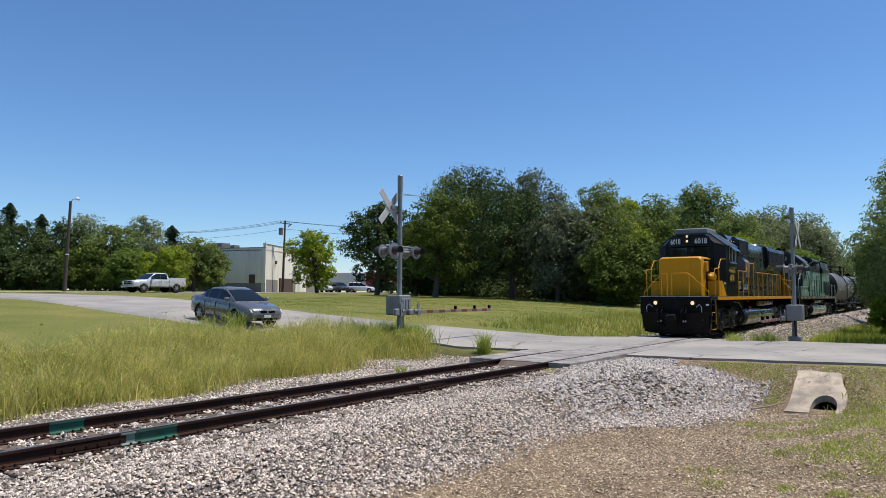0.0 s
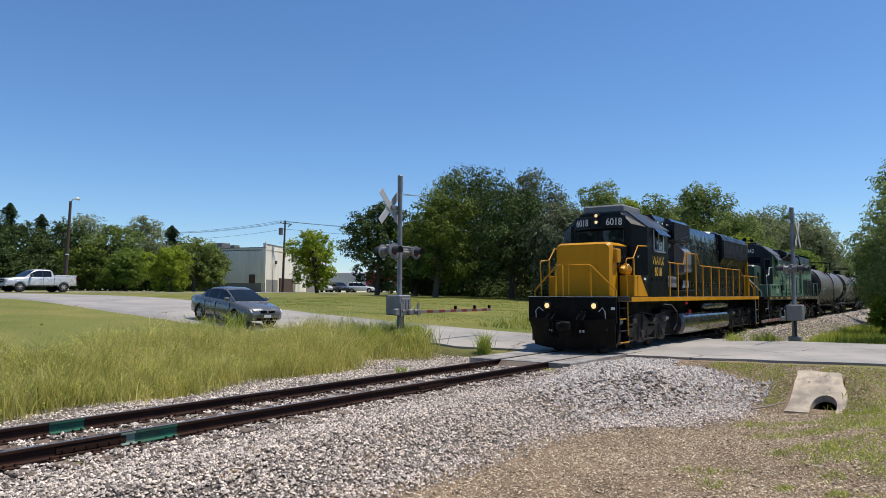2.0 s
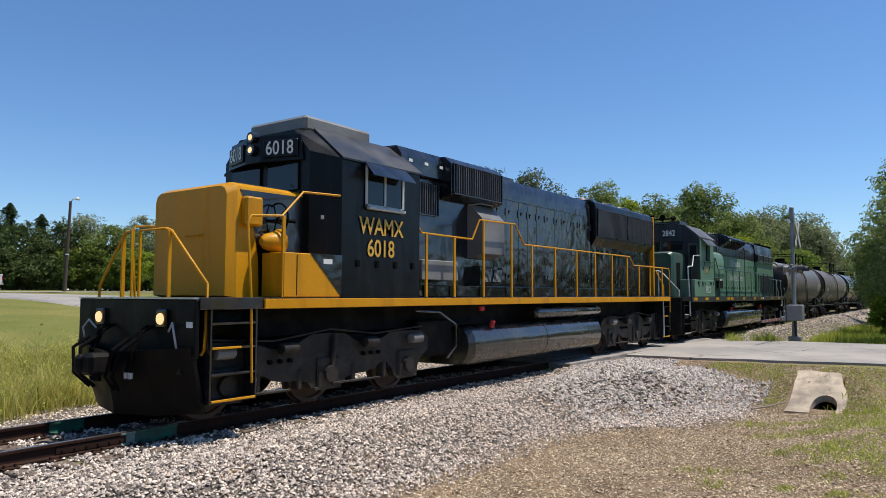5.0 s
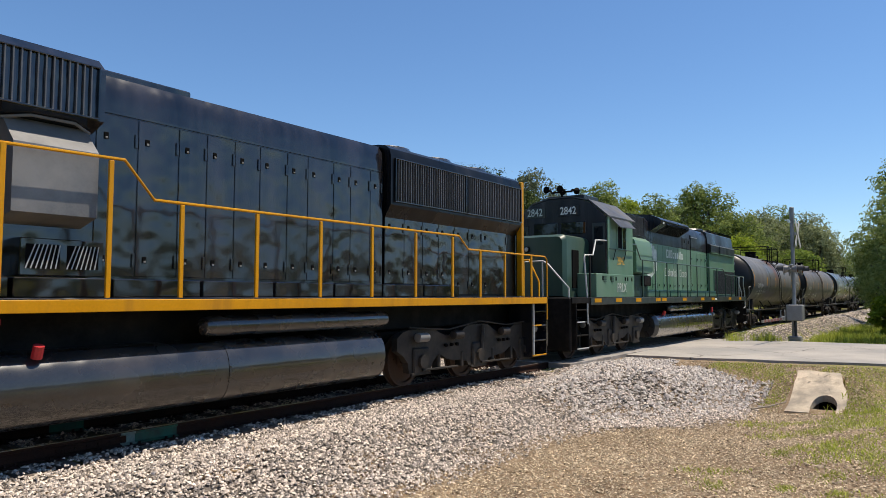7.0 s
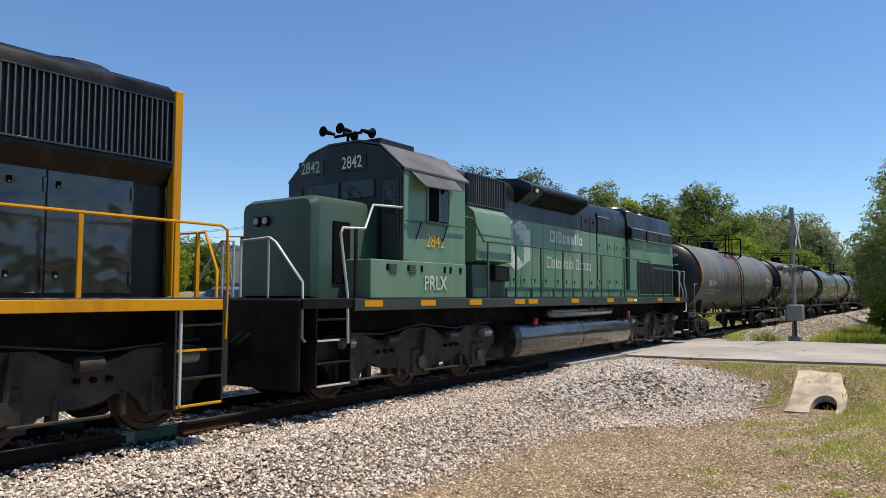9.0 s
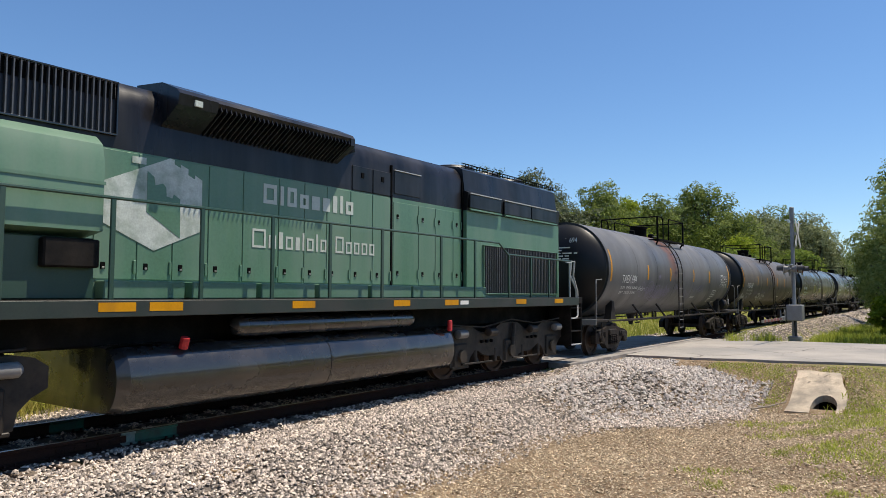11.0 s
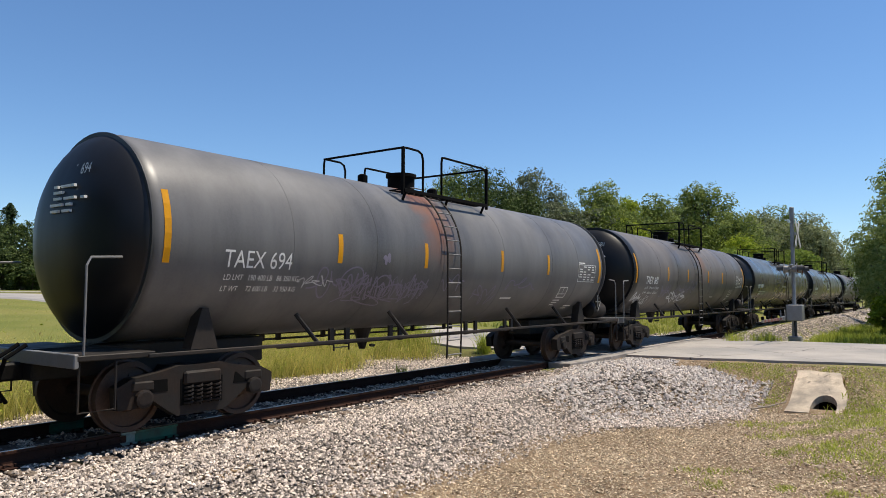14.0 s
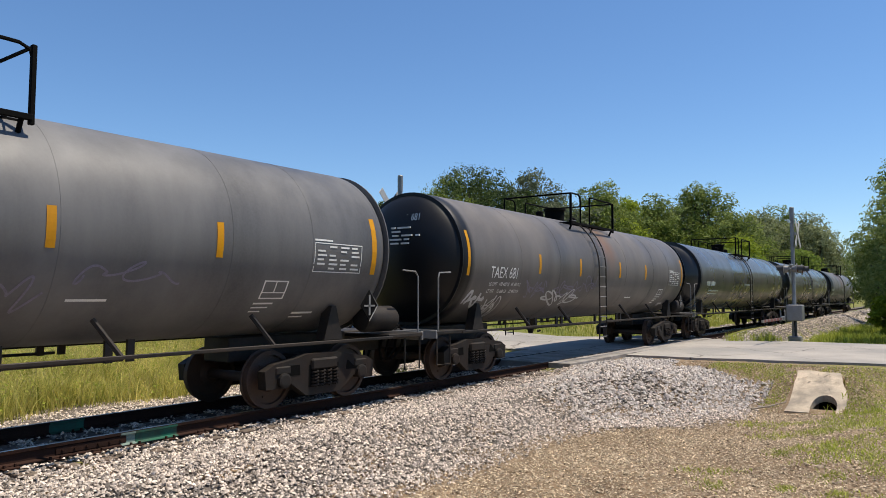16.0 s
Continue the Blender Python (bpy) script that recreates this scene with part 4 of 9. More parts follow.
def truck(car, xc, axles, r, frame_mat, low=0.0):
    """A three-axle locomotive truck about xc."""
    base = None
    for sg in (-1, 1):
        y0, y1 = (-1.22, -1.08) if sg < 0 else (1.08, 1.22)
        half = [(0.0, 1.17), (0.38, 1.16), (0.52, 1.10), (0.72, 1.0), (0.95, 0.97), (1.2, 0.98), (1.40, 1.03), (1.62, 1.12), (2.40, 1.13), (2.62, 1.09), (2.78, 0.98), (2.78, 0.74),
                (2.60, 0.64), (2.46, 0.50), (2.42, 0.30), (1.74, 0.30), (1.66, 0.46), (1.52, 0.58), (1.34, 0.58), (1.18, 0.50), (0.95, 0.45), (0.62, 0.44), (0.44, 0.40), (0.36, 0.30), (0.0, 0.30)]
        out = half + [(-a, b) for a, b in reversed(half[1:-1])]
        fr = car.part("side_frame", Shape().prism([(xc + a, b) for a, b in out], y0, y1, "y"), frame_mat, None, "dark oily cast truck side frame")
        base = base or fr
        yo = y0 - 0.06 if sg < 0 else y1 + 0.06
        ya, yb = (y0 - 0.06, y0 + 0.02) if sg < 0 else (y1 - 0.02, y1 + 0.06)
        for ax in axles:
            car.part("journal_box", Shape().box(ax - 0.25, ax + 0.25, ya + 0.015 if sg < 0 else ya, yb if sg < 0 else yb - 0.015, 0.27, 0.78, 0.09), frame_mat, fr)
            car.part("bearing_cap", Shape().turned([(yo - 0.05 if sg < 0 else yo - 0.02, 0.10), (yo - 0.05 if sg < 0 else yo + 0.05, 0.13), (yo + 0.02 if sg < 0 else yo + 0.02, 0.14)], 14, "y", (ax, 0, r)), frame_mat, fr)
            car.part("pedestal_tie", Shape().box(ax - 0.31, ax + 0.31, ya + 0.02, yb, 0.25, 0.30, 0.01), TRUCKS, fr)
        for o in (-2.15, -0.95, 0.95, 2.25):
            car.part("brake_cylinder", Shape().turned([(xc + o - 0.16, 0.075), (xc + o - 0.15, 0.09), (xc + o + 0.15, 0.09), (xc + o + 0.19, 0.05)], 14, "x", (0, yo + (-0.05 if sg < 0 else 0.05), 0.98)), GREYBOX if o in (-2.15, 2.25) else frame_mat, fr, "", 40)
        # near-black discs paint the shade of round holes
        for o in (-1.25, -1.05, -0.85, 0.85, 1.05, 1.25):
            car.part("lightening_hole", Shape().turned([(ya - 0.001 if sg < 0 else yb - 0.06, 0.035), (y0 - 0.006 if sg < 0 else y1 + 0.006, 0.035)], 10, "y", (xc + o, 0, 0.78)), NEARBLACK, fr)
        for o in (-1.62, 0.5):
            car.part("brake_rod", Shape().tube([(xc + o - 0.45, yo, 0.34), (xc + o + 0.75, yo, 0.33)], 0.022, 6), frame_mat, fr)
        for o in (-1.45, -0.62, 0.62, 1.45):
            car.part("brake_shoe", Shape().box(xc + o - 0.05, xc + o + 0.05, y0 - 0.02, y1 + 0.02, 0.30, 0.62, 0.02), frame_mat, fr)
        car.part("brake_pipe", Shape().tube([(xc - 2.5, yo, 1.18), (xc - 1.2, yo, 1.10), (xc, yo, 1.24), (xc + 1.1, yo, 1.12), (xc + 2.5, yo, 1.2)], 0.016, 6), frame_mat, fr)
        car.part("damper", Shape().tube([(xc + 0.05, yo, 0.6), (xc + 0.12, yo, 1.15)], 0.045, 8), frame_mat, fr)
    car.part("bolster", Shape().box(xc - 2.6, xc + 2.6, -0.62, 0.62, 0.62, 1.12, 0.05), UNDER)
    for ax in axles:
        car.wheelset(ax, r, WHEEL)


def handrail(car, points, material, r=0.02):
    return car.part("handrail", Shape().tube(points, r, 7), material, None, "", 50)


def post(car, x, y, z0, z1, material, parent=None, w=0.031):
    return car.part("stanchion", Shape().box(x - w, x + w, y - 0.018, y + 0.018, z0, z1, 0.006), material, parent)


def slatted(car, name, x0, x1, y, z0, z1, pitch, sg, label, lean=0.0, depth=0.03, mat=None):
    """A grille: near-black backing painting the shade behind, rim and upright slats; the slats are pieces of their own.
    """
    ya, yb = (y, y + 0.02) if sg < 0 else (y - 0.02, y)
    g = car.part(name, Shape().box(x0, x1, ya + (0.02 if sg < 0 else -0.02), yb + (0.02 if sg < 0 else -0.02), z0, z1), NEARBLACK, None, label)
    yo = y - depth if sg < 0 else y + depth
    lo, hi = min(y, yo), max(y, yo)
    for a, b, c, d in ((x0 - 0.02, x1 + 0.02, z0 - 0.025, z0), (x0 - 0.02, x1 + 0.02, z1, z1 + 0.02), (x0 - 0.02, x0, z0, z1), (x1, x1 + 0.02, z0, z1)):
        car.part("grille_rim", Shape().box(a, b, lo - 0.006, hi + 0.02, c, d, 0.005), mat or BLACK, g)
    n = int((x1 - x0) / pitch)
    if sg < 0:
        me = Shape().box(-0.008, 0.008, lo, hi + 0.02, z0, z1).mesh("slat", SLAT)
        for k in range(1, n):
            ob = new("slat", me)
            ob.parent = g
            ob.matrix_basis = pose(x0 - car.xc + k * (x1 - x0) / n, 0, 0)
    else:
        s = Shape()
        for k in range(1, n):
            s.box(x0 + k * (x1 - x0) / n - 0.011, x0 + k * (x1 - x0) / n + 0.011, lo, hi, z0, z1)
        car.part("slats", s, SLAT, g)
    return g


def hood_door(car, x0, x1, y, z0, z1, sg, mat, latches=(0.22, -0.28), name="hood_door"):
    ya, yb = (y - 0.014, y + 0.01) if sg < 0 else (y - 0.01, y + 0.014)
    d = car.part(name, Shape().box(x0 + 0.008, x1 - 0.008, ya, yb, z0, z1, 0.006), mat)
    if sg < 0 and z1 - z0 > 0.8:
        for up in latches:
            zz = up + (z0 if up > 0 else z1)
            lat = car.part("latch", Shape().box(x0 + 0.10, x0 + 0.165, ya - 0.010, ya + 0.004, zz - 0.045, zz + 0.045, 0.006), NEARBLACK, d)
            car.part("latch_handle", Shape().box(x0 + 0.115, x0 + 0.15, ya - 0.02, ya - 0.008, zz - 0.04, zz - 0.012, 0.004), GREYBOX, lat)
            car.part("hinge", Shape().box(x1 - 0.05, x1 - 0.01, ya - 0.022, ya + 0.004, zz - 0.10, zz + 0.08, 0.006), mat, d)
    return d


def steps(car, x0, x1, sg, edge, tops, body):
    """A stairwell let into the end of the frame."""
    y0, y1 = (-1.5, -0.85) if sg < 0 else (0.85, 1.5)
    for z in tops:
        t = car.part("step", Shape().box(x0, x1, y0, y1, z - 0.035, z, 0.006), body)
        if z in (tops[0], tops[2]):
            car.part("step_edge", Shape().box(x0, x1 - (0 if z == tops[0] else 0.25), y0 - 0.012 if sg < 0 else y1 - 0.02, y0 + 0.02 if sg < 0 else y1 + 0.012, z - 0.025, z + 0.004, 0.003), edge, t)
    for x in (x0 - 0.03, x1):
        car.part("stairwell_panel", Shape().box(x, x + 0.03, y0, y1, tops[0] - 0.04, 1.6, 0.004), body)
    car.part("riser_panel", Shape().box(x0, x1, (y1 - 0.02) if sg < 0 else y0, y1 if sg < 0 else (y0 + 0.02), tops[0], 1.6), body)


def coupler(car, x, sg, mat):
    s = Shape().box(min(x, x + 0.55 * -sg), max(x, x + 0.55 * -sg), -0.10, 0.10, 0.72, 0.95, 0.03)
    s.box(x - 0.16, x + 0.16, -0.20, 0.10, 0.70, 1.0, 0.05)
    s.box(x + (0.06 if sg > 0 else -0.22), x + (0.22 if sg > 0 else -0.06), 0.02, 0.17, 0.72, 0.98, 0.05)
    c = car.part("coupler", s, mat)
    for y in (-0.42, -0.62, 0.42, 0.62):
        hose = Shape().tube([(x - 0.25 * sg, y, 1.2), (x - 0.02 * sg, y, 1.05), (x + 0.02 * sg, y * 0.8, 0.7), (x - 0.15 * sg, y * 0.6, 0.5)], 0.026, 7)
        car.part("brake_hose", hose, NEARBLACK, c)


def fan(car, x, r, z, mat):
    f = car.part("roof_fan", Shape().turned([(z - 0.12, r), (z, r), (z + 0.05, r * 0.92), (z + 0.06, r * 0.86)], 28, "z", (x, 0, 0)), mat, None, "round roof fan with a wire guard", 30)
    s = Shape()
    for k in range(8):
        a = math.pi * k / 8
        s.tube([(x - r * 0.9 * math.cos(a), -r * 0.9 * math.sin(a), z + 0.05), (x, 0, z + 0.13), (x + r * 0.9 * math.cos(a), r * 0.9 * math.sin(a), z + 0.05)], 0.01, 4)
    for q in (0.3, 0.6, 0.9):
        ring = [(x + r * q * math.cos(a), r * q * math.sin(a), z + 0.13 - 0.08 * q) for a in np.linspace(0, 2 * math.pi, 21)]
        s.tube(ring, 0.01, 4)
    car.part("fan_guard", s, SLAT, f)


def fuel_tank(car, x0, x1, mat):
    prof = mirrored([(-1.10 - 0.40 * math.cos(a) ** 0.75, 0.73 + 0.43 * math.sin(a)) for a in np.linspace(radians(-89), radians(89), 17)])
    n = len(prof)
    v = []
    for x, k in ((x0, 0.93), (x0 + 0.12, 1.0), (x1 - 0.12, 1.0), (x1, 0.93)):
        v += [(x, y * k, 0.72 + (z - 0.72) * k) for y, z in prof]
    f = [(r * n + i, r * n + (i + 1) % n, (r + 1) * n + (i + 1) % n, (r + 1) * n + i) for r in range(3) for i in range(n)]
    f += [tuple(range(n))[::-1], tuple(range(3 * n, 4 * n))]
    t = car.part("fuel_tank", Shape().add(v, f), mat, None, "long dull black fuel tank", 35)
    car.part("weld_band", Shape().prism([(y * 1.006, 0.72 + (z - 0.72) * 1.01) for y, z in prof], (x0 + x1) / 2 - 0.02, (x0 + x1) / 2 + 0.02), mat, t)
    for sg in (-1, 1):
        car.part("filler_cap", Shape().tube([(x0 + 0.9, 1.40 * sg, 1.10), (x0 + 0.9, 1.45 * sg, 1.24)], 0.06, 10), RED, t, "red fuel filler cap")
    return t


def loco_six_thousand():
    c = Car("diesel_locomotive", "black and yellow six-axle diesel locomotive with lit headlights", "locomotive", 1.17)
    # frame, end plates, plough
    c.part("underframe", Shape().box(-8.5, 10.9, -0.75, 0.75, 1.12, 1.62, 0.03), UNDER)
    c.part("deck", Shape().box(-8.62, 11.0, -1.53, 1.53, 1.60, 1.765, 0.01), BLACK)
    for sg in (-1, 1):
        y0, y1 = (-1.565, -1.532) if sg < 0 else (1.532, 1.565)
        c.part("side_sill", Shape().box(-7.55, 10.9, y0, y1, 1.60, 1.745, 0.006), YELLOW, None, "yellow side sill")
    c.part("end_plate", Shape().box(-8.68, -8.60, -1.5, 1.5, 0.95, 1.74, 0.015), PILOT)
    for y in (-1.18, 1.18):
        c.part("cut_lever", Shape().tube([(-8.72, y, 1.02), (-8.78, y, 1.30), (-8.74, y * 0.92, 1.42), (-8.70, y * 0.80, 1.30)], 0.016, 6), RAILSILVER)
    for y in (-0.55, -0.45, 0.45, 0.55):
        c.part("air_hose", Shape().tube([(-8.70, y, 1.36), (-8.86, y, 1.28), (-8.98, y, 1.02), (-9.02, y * 1.05, 0.72)], 0.024, 7), NEARBLACK)
        c.part("hose_coupling", Shape().turned([(0.66, 0.03), (0.74, 0.035)], 8, "z", (-9.02, y * 1.05, 0)), RAILSILVER)
    c.part("white_plate", Shape().box(-8.70, -8.68, -1.46, -1.34, 1.36, 1.44), WHITE)
    c.part("plough_slot", Shape().box(-8.96, -8.88, 0.34, 0.62, 0.55, 0.80, 0.02), NEARBLACK)
    c.part("end_plate", Shape().box(10.98, 11.06, -1.5, 1.5, 0.55, 1.74, 0.015), BLACK)
    # pale strip added for sunlight catching the deck's front edge
    c.part("end_edge", Shape().box(-8.70, -8.62, -1.5, 1.5, 1.742, 1.765), LITEDGE)
    plow = [(-8.72, 1.46, 1.10), (-8.95, 0.75, 1.05), (-9.08, 0.0, 1.0), (-8.95, -0.75, 1.05), (-8.72, -1.46, 1.10)]
    low = [(-8.45, 1.38, 0.20), (-8.72, 0.75, 0.14), (-8.90, 0.0, 0.12), (-8.72, -0.75, 0.14), (-8.45, -1.38, 0.20)]
    back = [(x + 0.06, y, z) for x, y, z in plow] + [(x + 0.06, y, z) for x, y, z in low]
    f = [(i, i + 1, 6 + i, 5 + i) for i in range(4)] + [(10 + i, 15 + i, 16 + i, 11 + i) for i in range(4)] + [(i, 10 + i, 11 + i, i + 1) for i in range(4)] + [(5 + i, 6 + i, 16 + i, 15 + i) for i in range(4)] + [(0, 5, 15, 10), (4, 14, 19, 9)]
    c.part("snow_plough", Shape().add(plow + low + back, f), PILOT, None, "black scuffed snow plough")
    coupler(c, -9.22, -1, UNDER)
    coupler(c, 11.45, 1, UNDER)
    for sg in (-1, 1):
        h = c.part("ditch_light", Shape().box(-8.74, -8.66, 0.8 * sg - 0.12, 0.8 * sg + 0.12, 1.34, 1.60, 0.02), BLACK)
        c.part("lens", Shape().turned([(-8.765, 0.02), (-8.762, 0.075), (-8.735, 0.085)], 16, "x", (0, 0.8 * sg, 1.47)), LAMP, h, "lit warm headlight lens")
        # pilot steps and their handrails
        steps(c, -8.40, -7.66, sg, YELLOW, (0.36, 0.72, 1.08, 1.42), BLACK)
        steps(c, 10.25, 10.95, sg, YELLOW, (0.36, 0.72, 1.08, 1.42), BLACK)
        y = 1.5 * sg
        handrail(c, [(-7.72, y, 0.55), (-7.76, y, 1.8), (-7.84, y, 2.86), (-7.78, y, 2.95), (-7.20, y, 3.0), (-6.78, y, 3.41), (-5.80, y, 3.45)], YELLOW, 0.019)
        handrail(c, [(-8.50, y * 0.93, 0.98), (-8.45, y * 0.93, 1.05), (-8.42, y * 0.93, 1.95), (-8.48, 0.62 * sg, 2.72), (-8.50, 0.50 * sg, 2.76), (-8.50, -0.15 * sg if sg < 0 else 0.35, 2.76), (-8.50, -0.15 * sg if sg < 0 else 0.35, 1.77)], YELLOW, 0.022)
        post(c, -8.50, 0.6 * sg, 1.76, 2.72, YELLOW, None, 0.03)
        post(c, -7.17, y, 1.7, 3.0, YELLOW)
        # walkway handrail and stanchions
        handrail(c, [(-4.43, 1.45 * sg, 3.45), (-4.15, y, 3.46), (-3.74, y, 2.99), (-1.97, y, 2.98), (-1.68, y, 3.42), (-0.15, y, 3.45), (0.26, y, 3.0), (7.10, y, 3.02), (7.45, y, 2.76), (10.9, y, 2.76), (11.0, y, 2.70), (11.02, y, 2.0), (11.0, y, 1.2)], YELLOW, 0.020)
        for x, z in ((-3.58, 2.97), (-2.63, 2.96), (-1.52, 3.42), (-0.32, 3.42), (0.66, 2.98), (1.90, 2.98), (3.18, 2.98), (4.42, 2.98), (5.66, 2.98), (6.88, 2.98), (7.92, 2.74), (8.95, 2.74), (10.2, 2.74)):
            post(c, x, y, 1.60, z, YELLOW)
        handrail(c, [(11.0, 0.35 * sg, 1.77), (11.0, 0.35 * sg, 2.70), (11.0, 1.0 * sg, 2.70), (11.0, 1.28 * sg, 2.15), (11.0, 1.28 * sg, 1.05)], YELLOW, 0.024)
        post(c, 10.98, 0.85 * sg, 1.76, 2.7, YELLOW)
        post(c, 10.3, 1.5 * sg, 0.36, 1.6, RAILSILVER, None, 0.02)
    # short nose
    nose = [(-0.98, 1.765), (-0.98, 3.36), (-0.94, 3.46), (-0.82, 3.52)]
    sh = Shape().prism(mirrored(nose), -7.70, -6.28)
    fr = mirrored([(-0.92, 1.79), (-0.92, 3.30), (-0.88, 3.40), (-0.78, 3.45)])
    n = len(fr)
    sh.v[:n] = [(-7.62, y, z) for y, z in sh.v and [(q[1], q[2]) for q in sh.v[:n]]]
    sh.add([(-7.62, y, z) for y, z in mirrored(nose)] + [(-7.78, y, z) for y, z in fr], [(i, (i + 1) % n, n + (i + 1) % n, n + i) for i in range(n)] + [tuple(range(n, 2 * n))])
    ns = c.part("short_nose", sh, YELLOW, None, "broad yellow short nose", 40)
    for sg in (-1, 1):
        a, b = (-0.986, -0.972) if sg < 0 else (0.972, 0.986)
        c.part("nose_side", Shape().prism([(-7.58, 3.40), (-7.42, 3.05), (-7.30, 2.80), (-7.22, 2.35), (-7.20, 1.78), (-6.28, 1.78), (-6.28, 3.42)], a, b, "y"), BLACK, ns, "black painted nose side")
    c.part("nose_top", Shape().box(-7.46, -6.28, -0.80, 0.80, 3.52, 3.535), BLACK, ns)
    c.part("bell", Shape().turned([(-7.30, 0.05), (-7.22, 0.12), (-7.10, 0.15), (-6.98, 0.20), (-6.95, 0.22)], 18, "x", (0, -1.14, 2.62)), YELLOW, ns, "yellow round bell", 40)
    c.part("nose_cabinet", Shape().box(-7.55, -7.22, -1.10, -0.96, 2.85, 3.30, 0.03), YELLOW, ns)
    wheel = Shape().tube([(-6.98 + 0.02 * math.sin(a), -1.12 + 0.26 * math.cos(a), 2.98 + 0.26 * math.sin(a)) for a in np.linspace(0, 2 * math.pi, 25)], 0.016, 6)
    for k in range(5):
        a = 2 * math.pi * k / 5
        wheel.tube([(-6.98, -1.12, 2.98), (-6.98, -1.12 + 0.26 * math.cos(a), 2.98 + 0.26 * math.sin(a))], 0.012, 5)
    wheel.tube([(-6.98, -1.12, 2.98), (-6.6, -1.12, 2.98)], 0.03, 8)
    c.part("brake_wheel", wheel, NEARBLACK, ns, "black round hand brake wheel")
    c.part("grab_iron", Shape().tube([(-7.79, 0.0, 2.72), (-7.86, -0.02, 2.72), (-7.86, -0.36, 2.72), (-7.79, -0.38, 2.72)], 0.014, 6), YELLOW, ns)
    # cab
    body = mirrored([(-1.53, 1.765), (-1.53, 4.08), (-0.80, 4.64)])
    sh = Shape().prism(body, -5.95, -3.84)
    front = mirrored([(-1.10, 1.765), (-1.10, 4.20), (-0.72, 4.60)])
    k = len(body)
    sh.add([(-5.951, y, z) for y, z in body] + [(-6.28, y, z) for y, z in front], [(i, (i + 1) % k, k + (i + 1) % k, k + i) for i in range(k)] + [tuple(range(k, 2 * k))])
    cab = c.part("cab", sh, SHADEBLACK, None, "black driver's cab with sloping roof edges")
    for sg in (-1, 1):
        c.part("roof_panel", Shape().add([(-5.97, 1.57 * sg, 4.095), (-3.78, 1.57 * sg, 4.115), (-3.78, 0.80 * sg, 4.70), (-5.90, 0.80 * sg, 4.69), (-5.97, 1.57 * sg, 4.065), (-3.78, 1.57 * sg, 4.085), (-3.78, 0.80 * sg, 4.65), (-5.90, 0.80 * sg, 4.64)],
               [(0, 1, 2, 3), (4, 7, 6, 5), (0, 4, 5, 1), (2, 6, 7, 3), (0, 3, 7, 4), (1, 5, 6, 2)]), LEADROOF, cab, "sunlit sloping cab roof panel")
        y = -1.545 if sg < 0 else 1.545
        win = c.part("side_window", Shape().box(-5.36, -4.38, min(y, y * 0.985), max(y, y * 0.985), 3.36, 4.04, 0.01), PANE, cab)
        for a, b, p, q in ((-5.40, -5.34, 3.32, 4.08), (-4.90, -4.85, 3.32, 4.08), (-4.40, -4.34, 3.32, 4.08), (-5.40, -4.34, 4.03, 4.08), (-5.40, -4.34, 3.32, 3.37)):
            c.part("window_frame", Shape().box(a, b, min(y * 1.012, y), max(y * 1.012, y), p, q, 0.004), RAILSILVER, win)
        c.part("sun_visor", Shape().add([(-5.42, y, 4.12), (-4.32, y, 4.12), (-4.28, y * 1.16, 3.86), (-5.46, y * 1.16, 3.86), (-5.42, y, 4.10), (-4.32, y, 4.10), (-4.28, y * 1.16, 3.84), (-5.46, y * 1.16, 3.84)], [(0, 1, 2, 3), (4, 7, 6, 5), (0, 4, 5, 1), (2, 6, 7, 3), (0, 3, 7, 4), (1, 5, 6, 2)]), BLACK, cab)
        c.part("armrest", Shape().box(-5.36, -4.38, min(y, y * 1.06), max(y, y * 1.06), 3.28, 3.33, 0.01), RAILSILVER, cab)
        for k in range(4):
            c.part("cab_latch", Shape().box(-5.6 + 0.5 * k, -5.52 + 0.5 * k, min(y, y * 1.008), max(y, y * 1.008), 2.28, 2.40, 0.004), NEARBLACK, cab)
        c.part("sub_cab_box", Shape().box(-7.18, -5.955, min(-1.528 * -sg, -1.02 * -sg), max(-1.528 * -sg, -1.02 * -sg), 1.768, 2.45, 0.012), YELLOW, cab, "yellow box below the cab")
        c.part("box_seam", Shape().box(-6.925, -6.91, min(1.522 * sg, 1.533 * sg), max(1.522 * sg, 1.533 * sg), 1.80, 2.42), NEARBLACK, cab)
        c.part("white_plate", Shape().box(-6.36, -6.16, min(1.53 * sg, 1.536 * sg), max(1.53 * sg, 1.536 * sg), 2.30, 2.38), WHITE, cab)
        ys = 1.53 * sg
        a, b = (ys - 0.006, ys) if sg < 0 else (ys, ys + 0.006)
        c.part("black_flash", Shape().prism([(-5.95, 1.78), (-5.93, 2.455), (-6.64, 2.455), (-6.40, 2.22)], a + 0.001, b + 0.001, "y"), BLACK, cab)
    plan = [(-6.27, -0.98), (-6.31, -0.98), (-6.56, -0.19), (-6.56, 0.19), (-6.31, 0.98), (-6.27, 0.98)]
    face = c.part("cab_face", Shape().add([(x, y, 4.06) for x, y in plan] + [(x, y * 0.92, 4.50) for x, y in plan], [(5, 4, 3, 2, 1, 0), (6, 7, 8, 9, 10, 11)] + [(i, (i + 1) % 6, 6 + (i + 1) % 6, 6 + i) for i in range(6)]), SHADEBLACK, cab)
    for sg in (-1, 1):
        pane = c.part("windshield_pane", Shape().box(-6.325, -6.285, min(0.1 * sg, 0.86 * sg), max(0.1 * sg, 0.86 * sg), 3.56, 4.02, 0.01), PANE, cab)
        c.part("pane_rim", Shape().box(-6.34, -6.285, min(0.1 * sg, 0.86 * sg), max(0.1 * sg, 0.86 * sg), 4.02, 4.05), NEARBLACK, pane)
